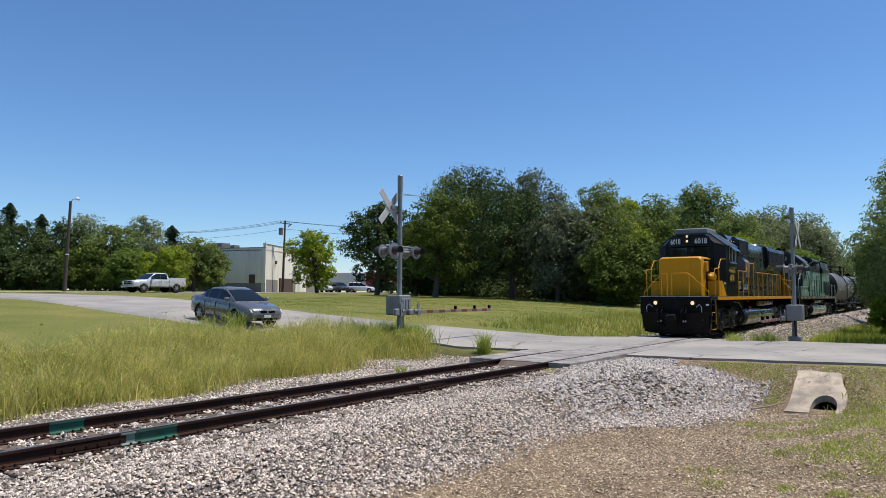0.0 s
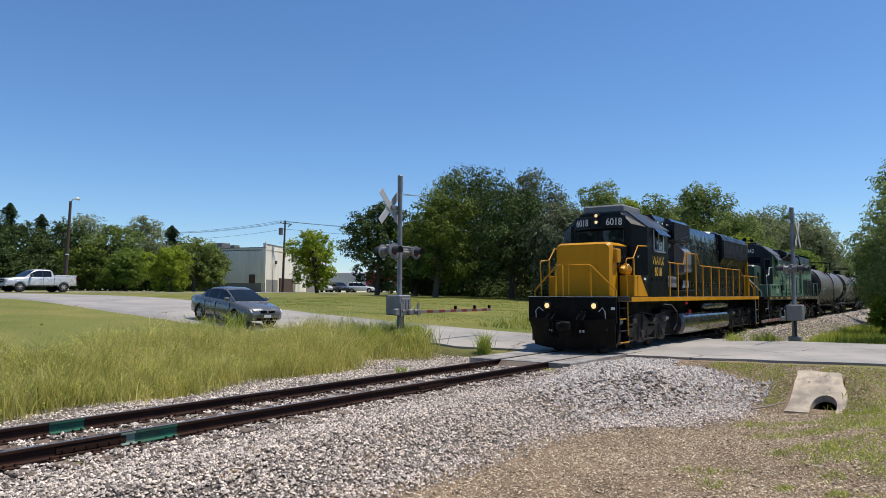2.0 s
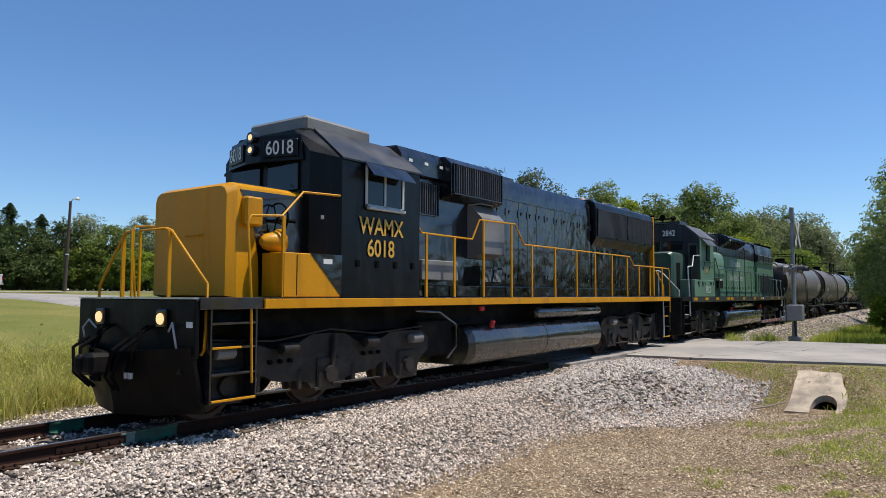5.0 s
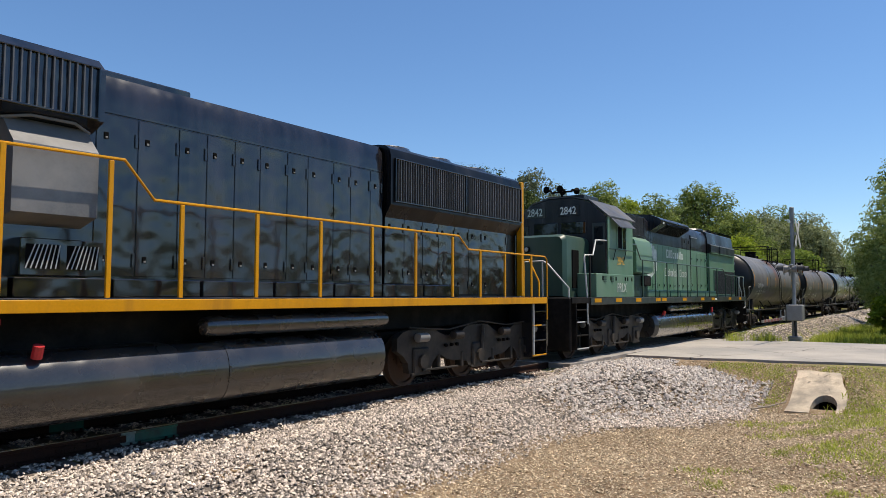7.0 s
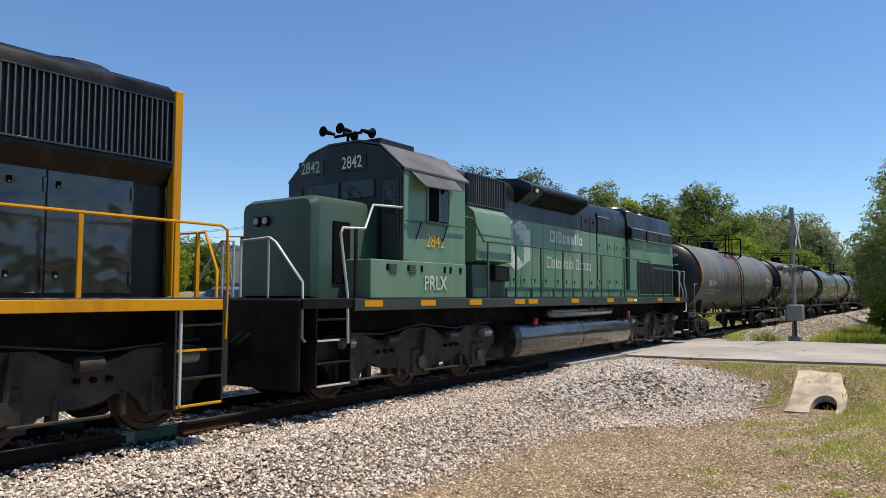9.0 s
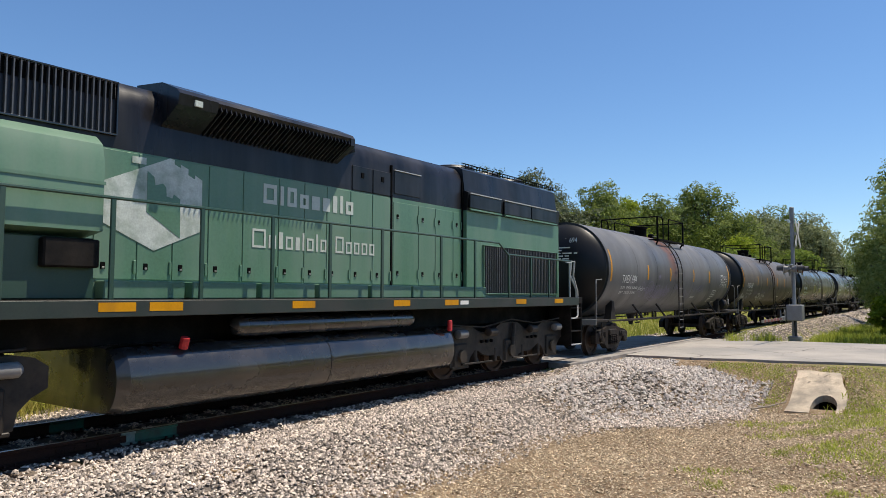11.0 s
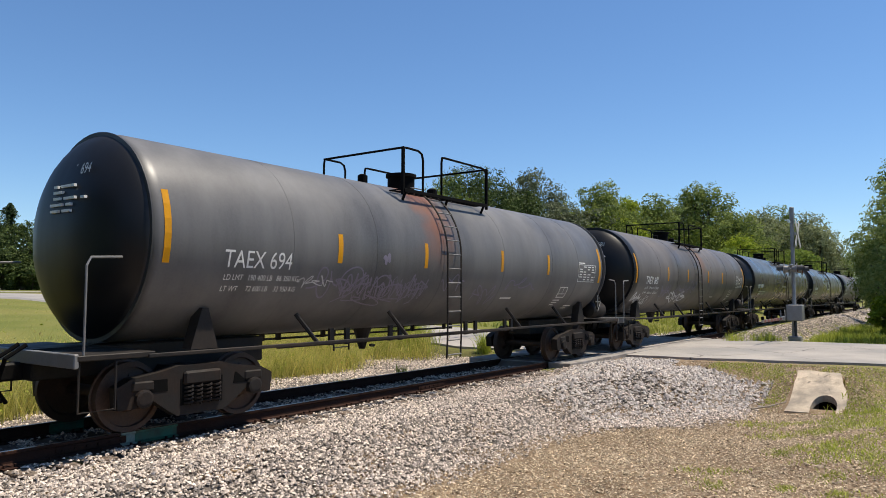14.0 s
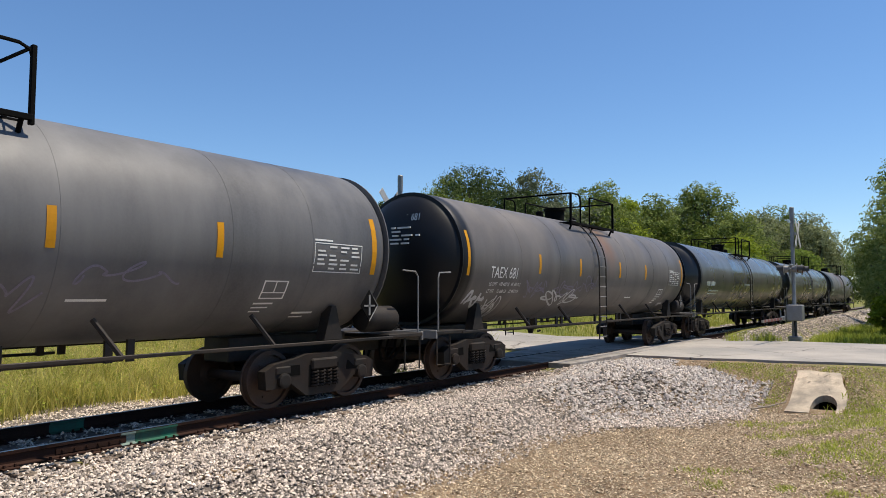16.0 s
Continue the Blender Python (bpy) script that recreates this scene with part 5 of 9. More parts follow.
        c.part("door_plate", Shape().box(-6.16, -6.10, min(1.16 * sg, 1.30 * sg), max(1.16 * sg, 1.30 * sg), 3.05, 3.12), WHITE, cab)
        turned_out = Matrix.Translation((-6.44, 0.57 * sg, 0)) @ pose(0, 0, 0, 0, 0, -17.5 * sg)
        board = Shape().box(-0.03, 0.0, -0.33, 0.33, 4.12, 4.42, 0.01)
        board.v = [tuple(turned_out @ Vector(p)) for p in board.v]
        c.part("number_board", board, SHADEBLACK, face)
        c.text("6018", 0.33, -6.478, 0.575 * sg, 4.27, pose(0, 0, 0, 0, 0, -17.5 * sg) @ FRONT, WHITE, face, "white running number", 0.82, bold=0.004)
    for z in (4.50, 4.28):
        hl = c.part("headlight", Shape().turned([(-6.63, 0.095), (-6.50, 0.105)], 18, "x", (0, 0, z)), BLACK, face)
        c.part("lens", Shape().turned([(-6.645, 0.02), (-6.64, 0.045), (-6.625, 0.058)], 16, "x", (0, 0, z)), LAMP, hl, "lit warm headlight lens")
    c.part("roof_air_unit", Shape().box(-6.05, -4.35, -0.74, 0.74, 4.64, 4.92, 0.05), GREYBOX, cab, "low grey unit on the cab roof")
    c.text("WAMX", 0.42, -4.95, -1.552, 2.98, SIDE, GOLD, cab, "worn yellow reporting mark", 0.88, bold=0.006)
    c.text("6018", 0.42, -4.97, -1.552, 2.60, SIDE, GOLD, cab, "worn yellow running number", 0.88, bold=0.006)
    # machinery hood
    main = mirrored([(-0.97, 1.765), (-0.97, 4.32), (-0.95, 4.50), (-0.86, 4.64), (-0.66, 4.70)])
    hood = c.part("long_hood", Shape().prism(main, -3.84, 5.30), BLACK, None, "long glossy black machinery hood", 35)
    rad = mirrored([(-0.97, 1.765), (-0.97, 3.26), (-1.13, 3.52), (-1.13, 4.46), (-1.08, 4.60), (-0.98, 4.67), (-0.80, 4.70)])
    c.part("radiator_hood", Shape().prism(rad, 5.36, 10.36), SHADEBLACK, None, "flared black radiator section", 30)
    c.part("rear_panel", Shape().box(10.36, 10.46, -0.98, 0.98, 1.77, 4.62, 0.02), BLACK)
    for sg in (-1, 1):
        y = 1.0 * sg
        c.part("rear_edge", Shape().box(10.37, 10.50, min(y, y * 1.14), max(y, y * 1.14), 1.78, 4.60, 0.012), YELLOW, None, "yellow corner strip")
        for k in range(4):
            z = 2.75 + 0.5 * k
            c.part("grab_iron", Shape().tube([(10.46, y * 0.95, z), (10.58, y * 0.95, z), (10.58, y * 0.5, z), (10.46, y * 0.5, z)], 0.012, 5), RAILSILVER)
        yg = 1.135 * sg
        slatted(c, "radiator_grille", 5.48, 7.88, yg, 3.60, 4.40, 0.075, sg, "radiator grille of thin upright slats")
        slatted(c, "radiator_grille", 7.95, 10.32, yg, 3.60, 4.40, 0.075, sg, "radiator grille of thin upright slats")
        # air intake section behind the cab
        ya, yb = (min(1.30 * sg, 0.95 * sg), max(1.30 * sg, 0.95 * sg))
        box = c.part("filter_housing", Shape().prism([(0.95 * sg, 3.80), (1.27 * sg, 3.92), (1.27 * sg, 4.56), (1.1 * sg, 4.72), (0.6 * sg, 4.74), (0.6 * sg, 4.0)], -2.42, -0.30), BLACK, None, "boxy air filter housing")
        slatted(c, "intake_grille", -2.34, -0.40, 1.275 * sg, 3.95, 4.56, 0.085, sg, "intake grille of pale upright slats")
        c.part("upper_panel", Shape().prism([(0.95 * sg, 4.16), (1.08 * sg, 4.22), (1.08 * sg, 4.56), (0.95 * sg, 4.74), (0.5 * sg, 4.76), (0.5 * sg, 4.2)], -3.84, -2.43), BLACK)
        for k in range(3):
            c.part("warning_label", Shape().box(-3.62 + 0.52 * k, -3.50 + 0.52 * k, min(1.082 * sg, 1.09 * sg), max(1.082 * sg, 1.09 * sg), 4.44, 4.50), WHITE)
        slatted(c, "intake_grille", -3.74, -2.50, 0.975 * sg, 3.46, 4.10, 0.075, sg, "dark recessed intake grille")
        c.part("blower_duct", Shape().prism([(0.95 * sg, 3.84), (1.02 * sg, 3.84), (1.36 * sg, 3.50), (1.36 * sg, 2.72), (0.95 * sg, 2.60)], -1.36, -0.40), DUCT, None, "pale sloping blower duct", 20)
        c.part("duct_lip", Shape().tube([(-1.40, 1.03 * sg, 3.80), (-1.1, 1.16 * sg, 3.86), (-0.6, 1.16 * sg, 3.86), (-0.36, 1.03 * sg, 3.80)], 0.02, 6), DUCT)
        c.part("battery_cabinet", Shape().box(-3.48, -2.22, min(1.32 * sg, 0.96 * sg), max(1.32 * sg, 0.96 * sg), 2.10, 2.50, 0.015), GREYBOX, None, "light grey cabinet on the walkway")
        v = c.part("mesh_vent", Shape().box(-1.18, -0.22, min(1.20 * sg, 0.96 * sg), max(1.20 * sg, 0.96 * sg), 2.02, 2.45, 0.01), BLACK)
        for k in range(2):
            m = c.part("vent_mesh", Shape().box(-1.12 + 0.46 * k, -0.74 + 0.46 * k, min(1.205 * sg, 1.19 * sg), max(1.205 * sg, 1.19 * sg), 2.10, 2.38), NEARBLACK, v)
            s = Shape()
            for q in range(7):
                s.tube([(-1.12 + 0.46 * k + 0.055 * q, 1.21 * sg, 2.10), (-1.02 + 0.46 * k + 0.046 * q, 1.21 * sg, 2.38)], 0.008, 4)
            c.part("wire_mesh", s, RAILSILVER, m)
        for a, b in ((-4.3, -3.35), (-3.3, -2.45), (-2.4, -1.3), (-1.25, -0.15), (-0.1, 1.15), (1.2, 2.45), (2.5, 3.75), (3.8, 5.0), (5.05, 6.25), (6.3, 7.5)):
            c.part("walkway_box", Shape().box(a, b, min(1.24 * sg, 0.96 * sg), max(1.24 * sg, 0.96 * sg), 1.77, 2.0, 0.012), BLACK)
        c.part("trim_strip", Shape().box(-0.28, 5.3, min(0.97 * sg, 0.985 * sg), max(0.97 * sg, 0.985 * sg), 4.13, 4.16), BLACK)
        xs = [-0.25, 0.32, 0.93, 1.39, 1.88, 2.36, 2.92, 3.37, 3.98, 4.41, 4.94, 5.28]
        for a, b in zip(xs, xs[1:]):
            hood_door(c, a, b, 0.97 * sg, 2.04, 4.11, sg, BLACK)
        xs = [5.36, 5.95, 6.55, 7.1, 7.7, 8.25, 8.8, 9.9]
        for a, b in zip(xs, xs[1:]):
            hood_door(c, a, b, 0.97 * sg, 2.02 if a < 7.6 else 1.82, 3.40, sg, BLACK)
        # reservoirs and pipes below the walkway
        c.part("air_reservoir", Shape().turned([(1.10, 0.03), (1.16, 0.12), (1.28, 0.145), (4.86, 0.145), (4.98, 0.12), (5.04, 0.03)], 18, "x", (0, 1.30 * sg, 1.37)), FUELTANK, None, "long black air reservoir", 40)
        c.part("hose", Shape().tube([(-3.6, 1.25 * sg, 1.50), (-2.9, 1.32 * sg, 1.46), (-2.35, 1.34 * sg, 1.2), (-2.3, 1.32 * sg, 0.75), (-2.6, 1.3 * sg, 0.52)], 0.025, 7), FUELTANK)
        c.part("emergency_cutoff", Shape().box(-1.62, -1.46, min(1.50 * sg, 1.42 * sg), max(1.50 * sg, 1.42 * sg), 1.46, 1.56, 0.02), RED, None, "small red emergency cut-off")
    c.part("roof_hatch", Shape().box(-0.10, 1.35, -0.62, 0.62, 4.62, 4.80, 0.02), BLACK, None, "flat raised roof hatch")
    c.part("exhaust_stack", Shape().turned([(4.64, 0.10), (4.82, 0.08), (4.86, 0.03)], 14, "z", (2.4, 0, 0)), NEARBLACK)
    for x in (6.45, 7.95, 9.45):
        fan(c, x, 0.62, 4.80, BLACK)
    c.part("equipment_box", Shape().box(-3.25, -2.05, -1.05, 1.05, 0.55, 1.30, 0.04), UNDER, None, "black equipment box ahead of the fuel tank")
    fuel_tank(c, -1.95, 4.92, FUELTANK)
    truck(c, -5.93, (-8.0, -5.93, -3.86), 0.508, TRUCKS)
    truck(c, 8.25, (6.18, 8.25, 10.32), 0.508, TRUCKS)
    return c


def loco_twenty_eight():
    c = Car("diesel_locomotive", "green and black six-axle diesel locomotive with white handrails", "locomotive", 22.36)
    c.part("underframe", Shape().box(12.5, 32.2, -0.75, 0.75, 1.12, 1.60, 0.03), UNDER)
    c.part("deck", Shape().box(12.40, 32.4, -1.53, 1.53, 1.58, 1.745, 0.01), UNDER)
    for sg in (-1, 1):
        y0, y1 = (-1.565, -1.532) if sg < 0 else (1.532, 1.565)
        sill = c.part("side_sill", Shape().box(13.55, 32.1, y0, y1, 1.535, 1.735, 0.006), SILLGREEN, None, "dark green side sill")
        for x in (13.79, 15.36, 17.02, 18.9, 19.55, 21.9, 24.3, 25.88, 28.71, 30.66):
            c.part("reflector_patch", Shape().box(x, x + 0.47, y0 - 0.004 if sg < 0 else y1, y0 if sg < 0 else y1 + 0.004, 1.60, 1.71), YELLOW, sill, "yellow reflector patch")
        c.part("reflector_patch", Shape().box(26.42, 26.72, y0 - 0.004 if sg < 0 else y1, y0 if sg < 0 else y1 + 0.004, 1.61, 1.69), WHITE, sill, "white plate")
    c.part("end_plate", Shape().box(12.34, 12.42, -1.5, 1.5, 0.30, 1.74, 0.03), UNDER)
    c.part("end_plate", Shape().box(32.38, 32.46, -1.5, 1.5, 0.45, 1.74, 0.03), UNDER)
    coupler(c, 11.9, -1, UNDER)
    coupler(c, 32.9, 1, UNDER)
    for sg in (-1, 1):
        steps(c, 12.75, 13.5, sg, RAILSILVER, (0.36, 0.72, 1.08, 1.42), UNDER)
        steps(c, 31.75, 32.35, sg, RAILSILVER, (0.50, 0.86, 1.20, 1.48), UNDER)
        y = 1.5 * sg
        handrail(c, [(13.45, y, 1.0), (13.43, y, 1.8), (13.25, y, 2.82), (13.30, y, 2.92), (13.85, y, 2.95), (14.05, y, 3.38), (14.9, y, 3.42)], RAILSILVER, 0.024)
        post(c, 13.62, y, 1.6, 2.95, UNDER)
        handrail(c, [(12.5, -0.1 * sg if sg < 0 else 0.3, 1.76), (12.5, -0.1 * sg if sg < 0 else 0.3, 2.72), (12.5, 0.62 * sg, 2.74), (12.52, 0.75 * sg, 2.66), (12.55, 1.36 * sg, 2.0), (12.55, 1.36 * sg, 1.12), (12.62, 1.36 * sg, 1.06)], RAILSILVER, 0.024)
        post(c, 12.5, 0.6 * sg, 1.75, 2.72, RAILSILVER, None, 0.014)
        handrail(c, [(16.92, y, 3.43), (17.25, y, 3.43), (17.67, y, 2.97), (28.05, y, 2.97), (28.45, y, 2.73), (31.9, y, 2.70)], DARKGREEN, 0.022)
        for x in (17.85, 19.08, 20.33, 21.55, 22.75, 24.05, 25.84, 27.07):
            post(c, x, y, 1.56, 2.96, DARKGREEN)
        for x in (28.5, 29.55, 30.48):
            post(c, x, y, 1.56, 2.72, DARKGREEN)
        handrail(c, [(31.75, y, 2.70), (31.98, y, 2.70), (31.9, y, 2.3), (32.15, y, 1.9), (32.15, y, 1.25), (32.05, y, 1.2)], RAILSILVER, 0.024)
        handrail(c, [(32.1, 1.2 * sg, 2.70), (32.42, 1.2 * sg, 2.70), (32.34, 1.2 * sg, 2.35), (32.60, 1.25 * sg, 1.95), (32.60, 1.25 * sg, 1.2)], RAILSILVER, 0.024)
        post(c, 32.3, 1.2 * sg, 1.74, 2.7, RAILSILVER, None, 0.02)
    # short nose with twin headlights
    nz = mirrored([(-0.95, 1.745), (-0.95, 3.38), (-0.90, 3.48), (-0.78, 3.53)])
    fr = mirrored([(-0.88, 1.78), (-0.88, 3.32), (-0.83, 3.42), (-0.72, 3.46)])
    n = len(nz)
    sh = Shape().prism(nz, 13.30, 14.92)
    sh.add([(13.30, y, z) for y, z in nz] + [(13.16, y, z) for y, z in fr], [(i, (i + 1) % n, n + (i + 1) % n, n + i) for i in range(n)] + [tuple(range(n, 2 * n))])
    ns = c.part("short_nose", sh, DARKGREEN, None, "dark green short nose", 40)
    # near-black panel painting a shaded recess in the nose side
    c.part("nose_recess", Shape().box(13.62, 14.05, -0.975, -0.94, 2.0, 3.1, 0.01), NEARBLACK, ns)
    for y in (-0.12, 0.12):
        h = c.part("headlight", Shape().turned([(13.10, 0.085), (13.17, 0.095)], 16, "x", (0, y + 0.35, 3.12)), UNDER, ns)
        c.part("lens", Shape().turned([(13.085, 0.01), (13.09, 0.06), (13.105, 0.07)], 14, "x", (0, y + 0.35, 3.12)), DIMLAMP, h, "unlit glass headlight lens")
    # cab
    cab = c.part("cab", Shape().prism(mirrored([(-1.52, 1.745), (-1.52, 4.15), (-0.95, 4.63), (-0.4, 4.77)]), 14.90, 16.92), HOODGREEN, None, "green cab with black roof and front")
    c.part("cab_roof", Shape().prism([(-1.57, 4.13), (-0.95, 4.655), (-0.4, 4.79), (0.4, 4.79), (0.95, 4.655), (1.57, 4.13), (1.57, 4.17), (0.96, 4.69), (0.4, 4.83), (-0.4, 4.83), (-0.96, 4.69), (-1.57, 4.17)], 14.84, 17.0), ROOFGREY, cab, "dusty black sloping cab roof, lightened as if sunlit")
    face = c.part("cab_face", Shape().prism(mirrored([(-1.50, 2.45), (-1.50, 4.15), (-0.95, 4.62), (-0.4, 4.76)]), 14.80, 14.895), DULLBLACK, cab, "black cab front")
    for sg in (-1, 1):
        c.part("windshield_pane", Shape().box(14.77, 14.81, min(0.05 * sg, 0.88 * sg), max(0.05 * sg, 0.88 * sg), 3.66, 4.02, 0.01), PANE, face)
        c.part("front_door", Shape().box(14.775, 14.80, min(1.08 * sg, 1.48 * sg), max(1.08 * sg, 1.48 * sg), 2.47, 3.95, 0.008), SILLGREEN, face, "dark green cab front door")
        c.part("door_window", Shape().box(14.768, 14.78, min(1.14 * sg, 1.42 * sg), max(1.14 * sg, 1.42 * sg), 3.30, 3.84, 0.006), PANE, face)
        ny = -0.30 if sg < 0 else 0.84
        c.part("number_board", Shape().box(14.78, 14.80, ny - 0.36, ny + 0.36, 4.21, 4.53, 0.008), DULLBLACK if sg < 0 else SILLGREEN, face)
        c.text("2842", 0.33, 14.772, ny, 4.37, FRONT, WHITE if sg < 0 else FADEDWHITE, face, "white running number", 0.82, bold=0.004)
        y = 1.53 * sg
        lo, hi = min(y, y * 0.98), max(y, y * 0.98)
        w = c.part("side_window", Shape().box(15.62, 16.30, lo, hi, 3.23, 3.90, 0.01), NEARBLACK, cab, "open dark side window")
        c.part("sliding_pane", Shape().box(16.0, 16.30, min(y * 1.004, y), max(y * 1.004, y), 3.25, 3.88, 0.004), PANE, w)
        for a, b, p, q in ((15.58, 15.63, 3.18, 3.95), (16.29, 16.34, 3.18, 3.95), (15.58, 16.34, 3.18, 3.23), (15.97, 16.01, 3.2, 3.9)):
            c.part("window_frame", Shape().box(a, b, min(y * 1.01, y), max(y * 1.01, y), p, q, 0.004), HOODGREEN, w)
        c.part("sun_visor", Shape().add([(15.05, y, 4.15), (16.5, y, 4.15), (16.45, y * 1.17, 3.88), (15.2, y * 1.17, 3.84), (15.05, y, 4.13), (16.5, y, 4.13), (16.45, y * 1.17, 3.86), (15.2, y * 1.17, 3.82)], [(0, 1, 2, 3), (4, 7, 6, 5), (0, 4, 5, 1), (2, 6, 7, 3), (0, 3, 7, 4), (1, 5, 6, 2)]), ROOFGREY, cab, "black sun visor over the window")
        bx = c.part("sub_cab_box", Shape().box(13.93, 16.90, min(1.56 * sg, 0.97 * sg), max(1.56 * sg, 0.97 * sg), 1.75, 2.43, 0.012), HOODGREEN, cab)
        for k, x in enumerate((14.35, 14.95, 15.35, 16.1, 16.3, 16.65)):
            c.part("cab_latch", Shape().box(x, x + 0.07, min(1.572 * sg, 1.56 * sg), max(1.572 * sg, 1.56 * sg), 2.24, 2.36, 0.004), NEARBLACK, bx)
        for x in (14.44, 15.0):
            for q in range(4):
                c.part("louvre", Shape().box(x, x + 0.2, min(1.575 * sg, 1.56 * sg), max(1.575 * sg, 1.56 * sg), 2.20 + 0.045 * q, 2.225 + 0.045 * q), DARKGREEN, bx)
        c.part("grab_rail", Shape().tube([(14.9, y * 1.03, 3.18), (16.9, y * 1.03, 3.20)], 0.014, 6), DARKGREEN, cab)
        for x in (15.35, 16.2):
            c.part("visor_strut", Shape().tube([(x, y * 1.03, 3.18), (x - 0.12, y * 1.01, 2.85)], 0.012, 5), NEARBLACK, cab)
        c.part("cab_corner_post", Shape().box(14.86, 15.0, min(1.50 * sg, 1.54 * sg), max(1.50 * sg, 1.54 * sg), 2.45, 4.06, 0.01), HOODGREEN, cab)
    c.text("2842", 0.36, 15.86, -1.535, 2.84, SIDE, GOLD, cab, "faded yellow running number, partly worn away", 0.85)
    c.text("PRLX", 0.38, 15.82, -1.575, 2.02, SIDE, FADEDWHITE, cab, "worn pale reporting mark", 0.85, bold=0.006)
    horn = Shape().tube([(14.98, 0, 4.76), (14.98, 0, 5.0)], 0.03, 8).tube([(14.98, -0.36, 5.0), (14.98, 0.36, 5.0)], 0.03, 8)
    for y, d in ((-0.34, 1), (-0.1, -1), (0.14, 1), (0.36, -1)):
        horn.turned([(14.98 + 0.02 * d, 0.03), (14.98 + 0.25 * d, 0.05), (14.98 + 0.34 * d, 0.11), (14.98 + 0.35 * d, 0.02)], 12, "x", (0, y, 5.05))
    c.part("horn", horn, NEARBLACK, cab, "black four-chime horn", 40)
    c.part("roof_hatch", Shape().box(15.25, 16.35, -0.62, 0.62, 4.74, 4.92, 0.02), DULLBLACK, cab)
    c.part("roof_hatch", Shape().box(16.5, 17.3, -0.5, 0.5, 4.72, 4.86, 0.02), DULLBLACK, cab)
    # hood: green below, black above
    c.part("long_hood", Shape().prism(mirrored([(-1.0, 1.745), (-1.0, 3.68)]), 16.94, 27.3), HOODGREEN, None, "faded green hood side")
    c.part("hood_top", Shape().prism(mirrored([(-1.0, 3.683), (-1.0, 4.28), (-0.95, 4.45), (-0.82, 4.60), (-0.6, 4.66)]), 16.94, 27.3), DULLBLACK, None, "black upper hood and roof", 35)
    c.part("rear_hood", Shape().prism(mirrored([(-1.12, 1.745), (-1.12, 3.62), (-1.12, 3.66)]), 27.32, 31.80), HOODGREEN, None, "green rear radiator section")
    c.part("rear_hood_top", Shape().prism(mirrored([(-1.12, 3.663), (-1.16, 4.06), (-1.06, 4.10), (-1.0, 4.58), (-0.9, 4.64)]), 27.32, 31.80), DULLBLACK, None, "black upper radiator section")
    for sg in (-1, 1):
        slatted(c, "intake_grille", 17.72, 19.34, 1.01 * sg, 3.86, 4.52, 0.075, sg, "black intake grille of thin slats")
        prof = [(1.0 * sg, 3.76), (1.2 * sg, 3.74), (1.36 * sg, 3.62), (1.42 * sg, 3.40), (1.42 * sg, 2.56), (1.0 * sg, 2.5)]
        b = c.part("blower_housing", Shape().prism(prof, 17.5, 19.0), HOODGREEN, None, "rounded green blower housing", 35)
        c.part("housing_band", Shape().box(17.48, 19.02, min(1.43 * sg, 1.40 * sg), max(1.43 * sg, 1.40 * sg), 3.12, 3.16), HOODGREEN, b)
        c.part("battery_cabinet", Shape().box(17.6, 19.0, min(1.25 * sg, 1.0 * sg), max(1.25 * sg, 1.0 * sg), 1.75, 2.48, 0.015), DARKGREEN)
        c.part("dark_cabinet", Shape().box(18.35, 19.0, min(1.38 * sg, 1.2 * sg), max(1.38 * sg, 1.2 * sg), 2.12, 2.46, 0.02), UNDER)
        # dynamic brake blister with louvres under the overhang
        n = [(0.99 * sg, 4.16), (1.39 * sg, 4.42), (1.42 * sg, 4.48), (1.36 * sg, 4.55), (1.02 * sg, 4.69), (0.4 * sg, 4.75), (0.4 * sg, 4.15)]
        m = [(0.98 * sg, 4.16), (0.985 * sg, 4.40), (0.99 * sg, 4.48), (0.98 * sg, 4.53), (0.86 * sg, 4.60), (0.4 * sg, 4.66), (0.4 * sg, 4.16)]
        q = len(n)
        bl = c.part("brake_blister", Shape().prism(n, 20.60, 23.40), DULLBLACK, None, "black overhanging brake grid blister", 25)
        c.part("blister_end", Shape().add([(23.401, a, b) for a, b in n] + [(23.87, a, b) for a, b in m], [(k, (k + 1) % q, q + (k + 1) % q, q + k) for k in range(q)] + [tuple(range(q, 2 * q))]), DULLBLACK, bl)
        c.part("blister_box", Shape().prism([(0.99 * sg, 4.08), (1.40 * sg, 4.34), (1.43 * sg, 4.49), (1.36 * sg, 4.56), (1.02 * sg, 4.70), (0.4 * sg, 4.76), (0.4 * sg, 4.15)], 19.98, 20.60), DULLBLACK, bl)
        c.part("end_rib", Shape().prism([(0.99 * sg, 4.09), (1.42 * sg, 4.36), (1.42 * sg, 4.48), (0.99 * sg, 4.2)], 23.30, 23.40), DULLBLACK, bl)
        if sg < 0:
            c.part("white_plate", Shape().box(20.22, 20.34, -1.436, -1.40, 4.36, 4.44), FADEDWHITE, bl)
            me = Shape().add([(-0.009, -1.0, 4.18), (0.009, -1.0, 4.18), (0.009, -1.40, 4.44), (-0.009, -1.40, 4.44), (-0.009, -1.01, 4.085), (0.009, -1.01, 4.085), (0.009, -1.43, 4.37), (-0.009, -1.43, 4.37)], [(0, 1, 2, 3), (4, 7, 6, 5), (0, 4, 5, 1), (2, 6, 7, 3), (0, 3, 7, 4), (1, 5, 6, 2)]).mesh("louvre", DULLBLACK)
            for k in range(32):
                ob = new("louvre", me)
                ob.parent = bl
                ob.matrix_basis = pose(20.66 + 0.084 * k - c.xc, 0, 0)
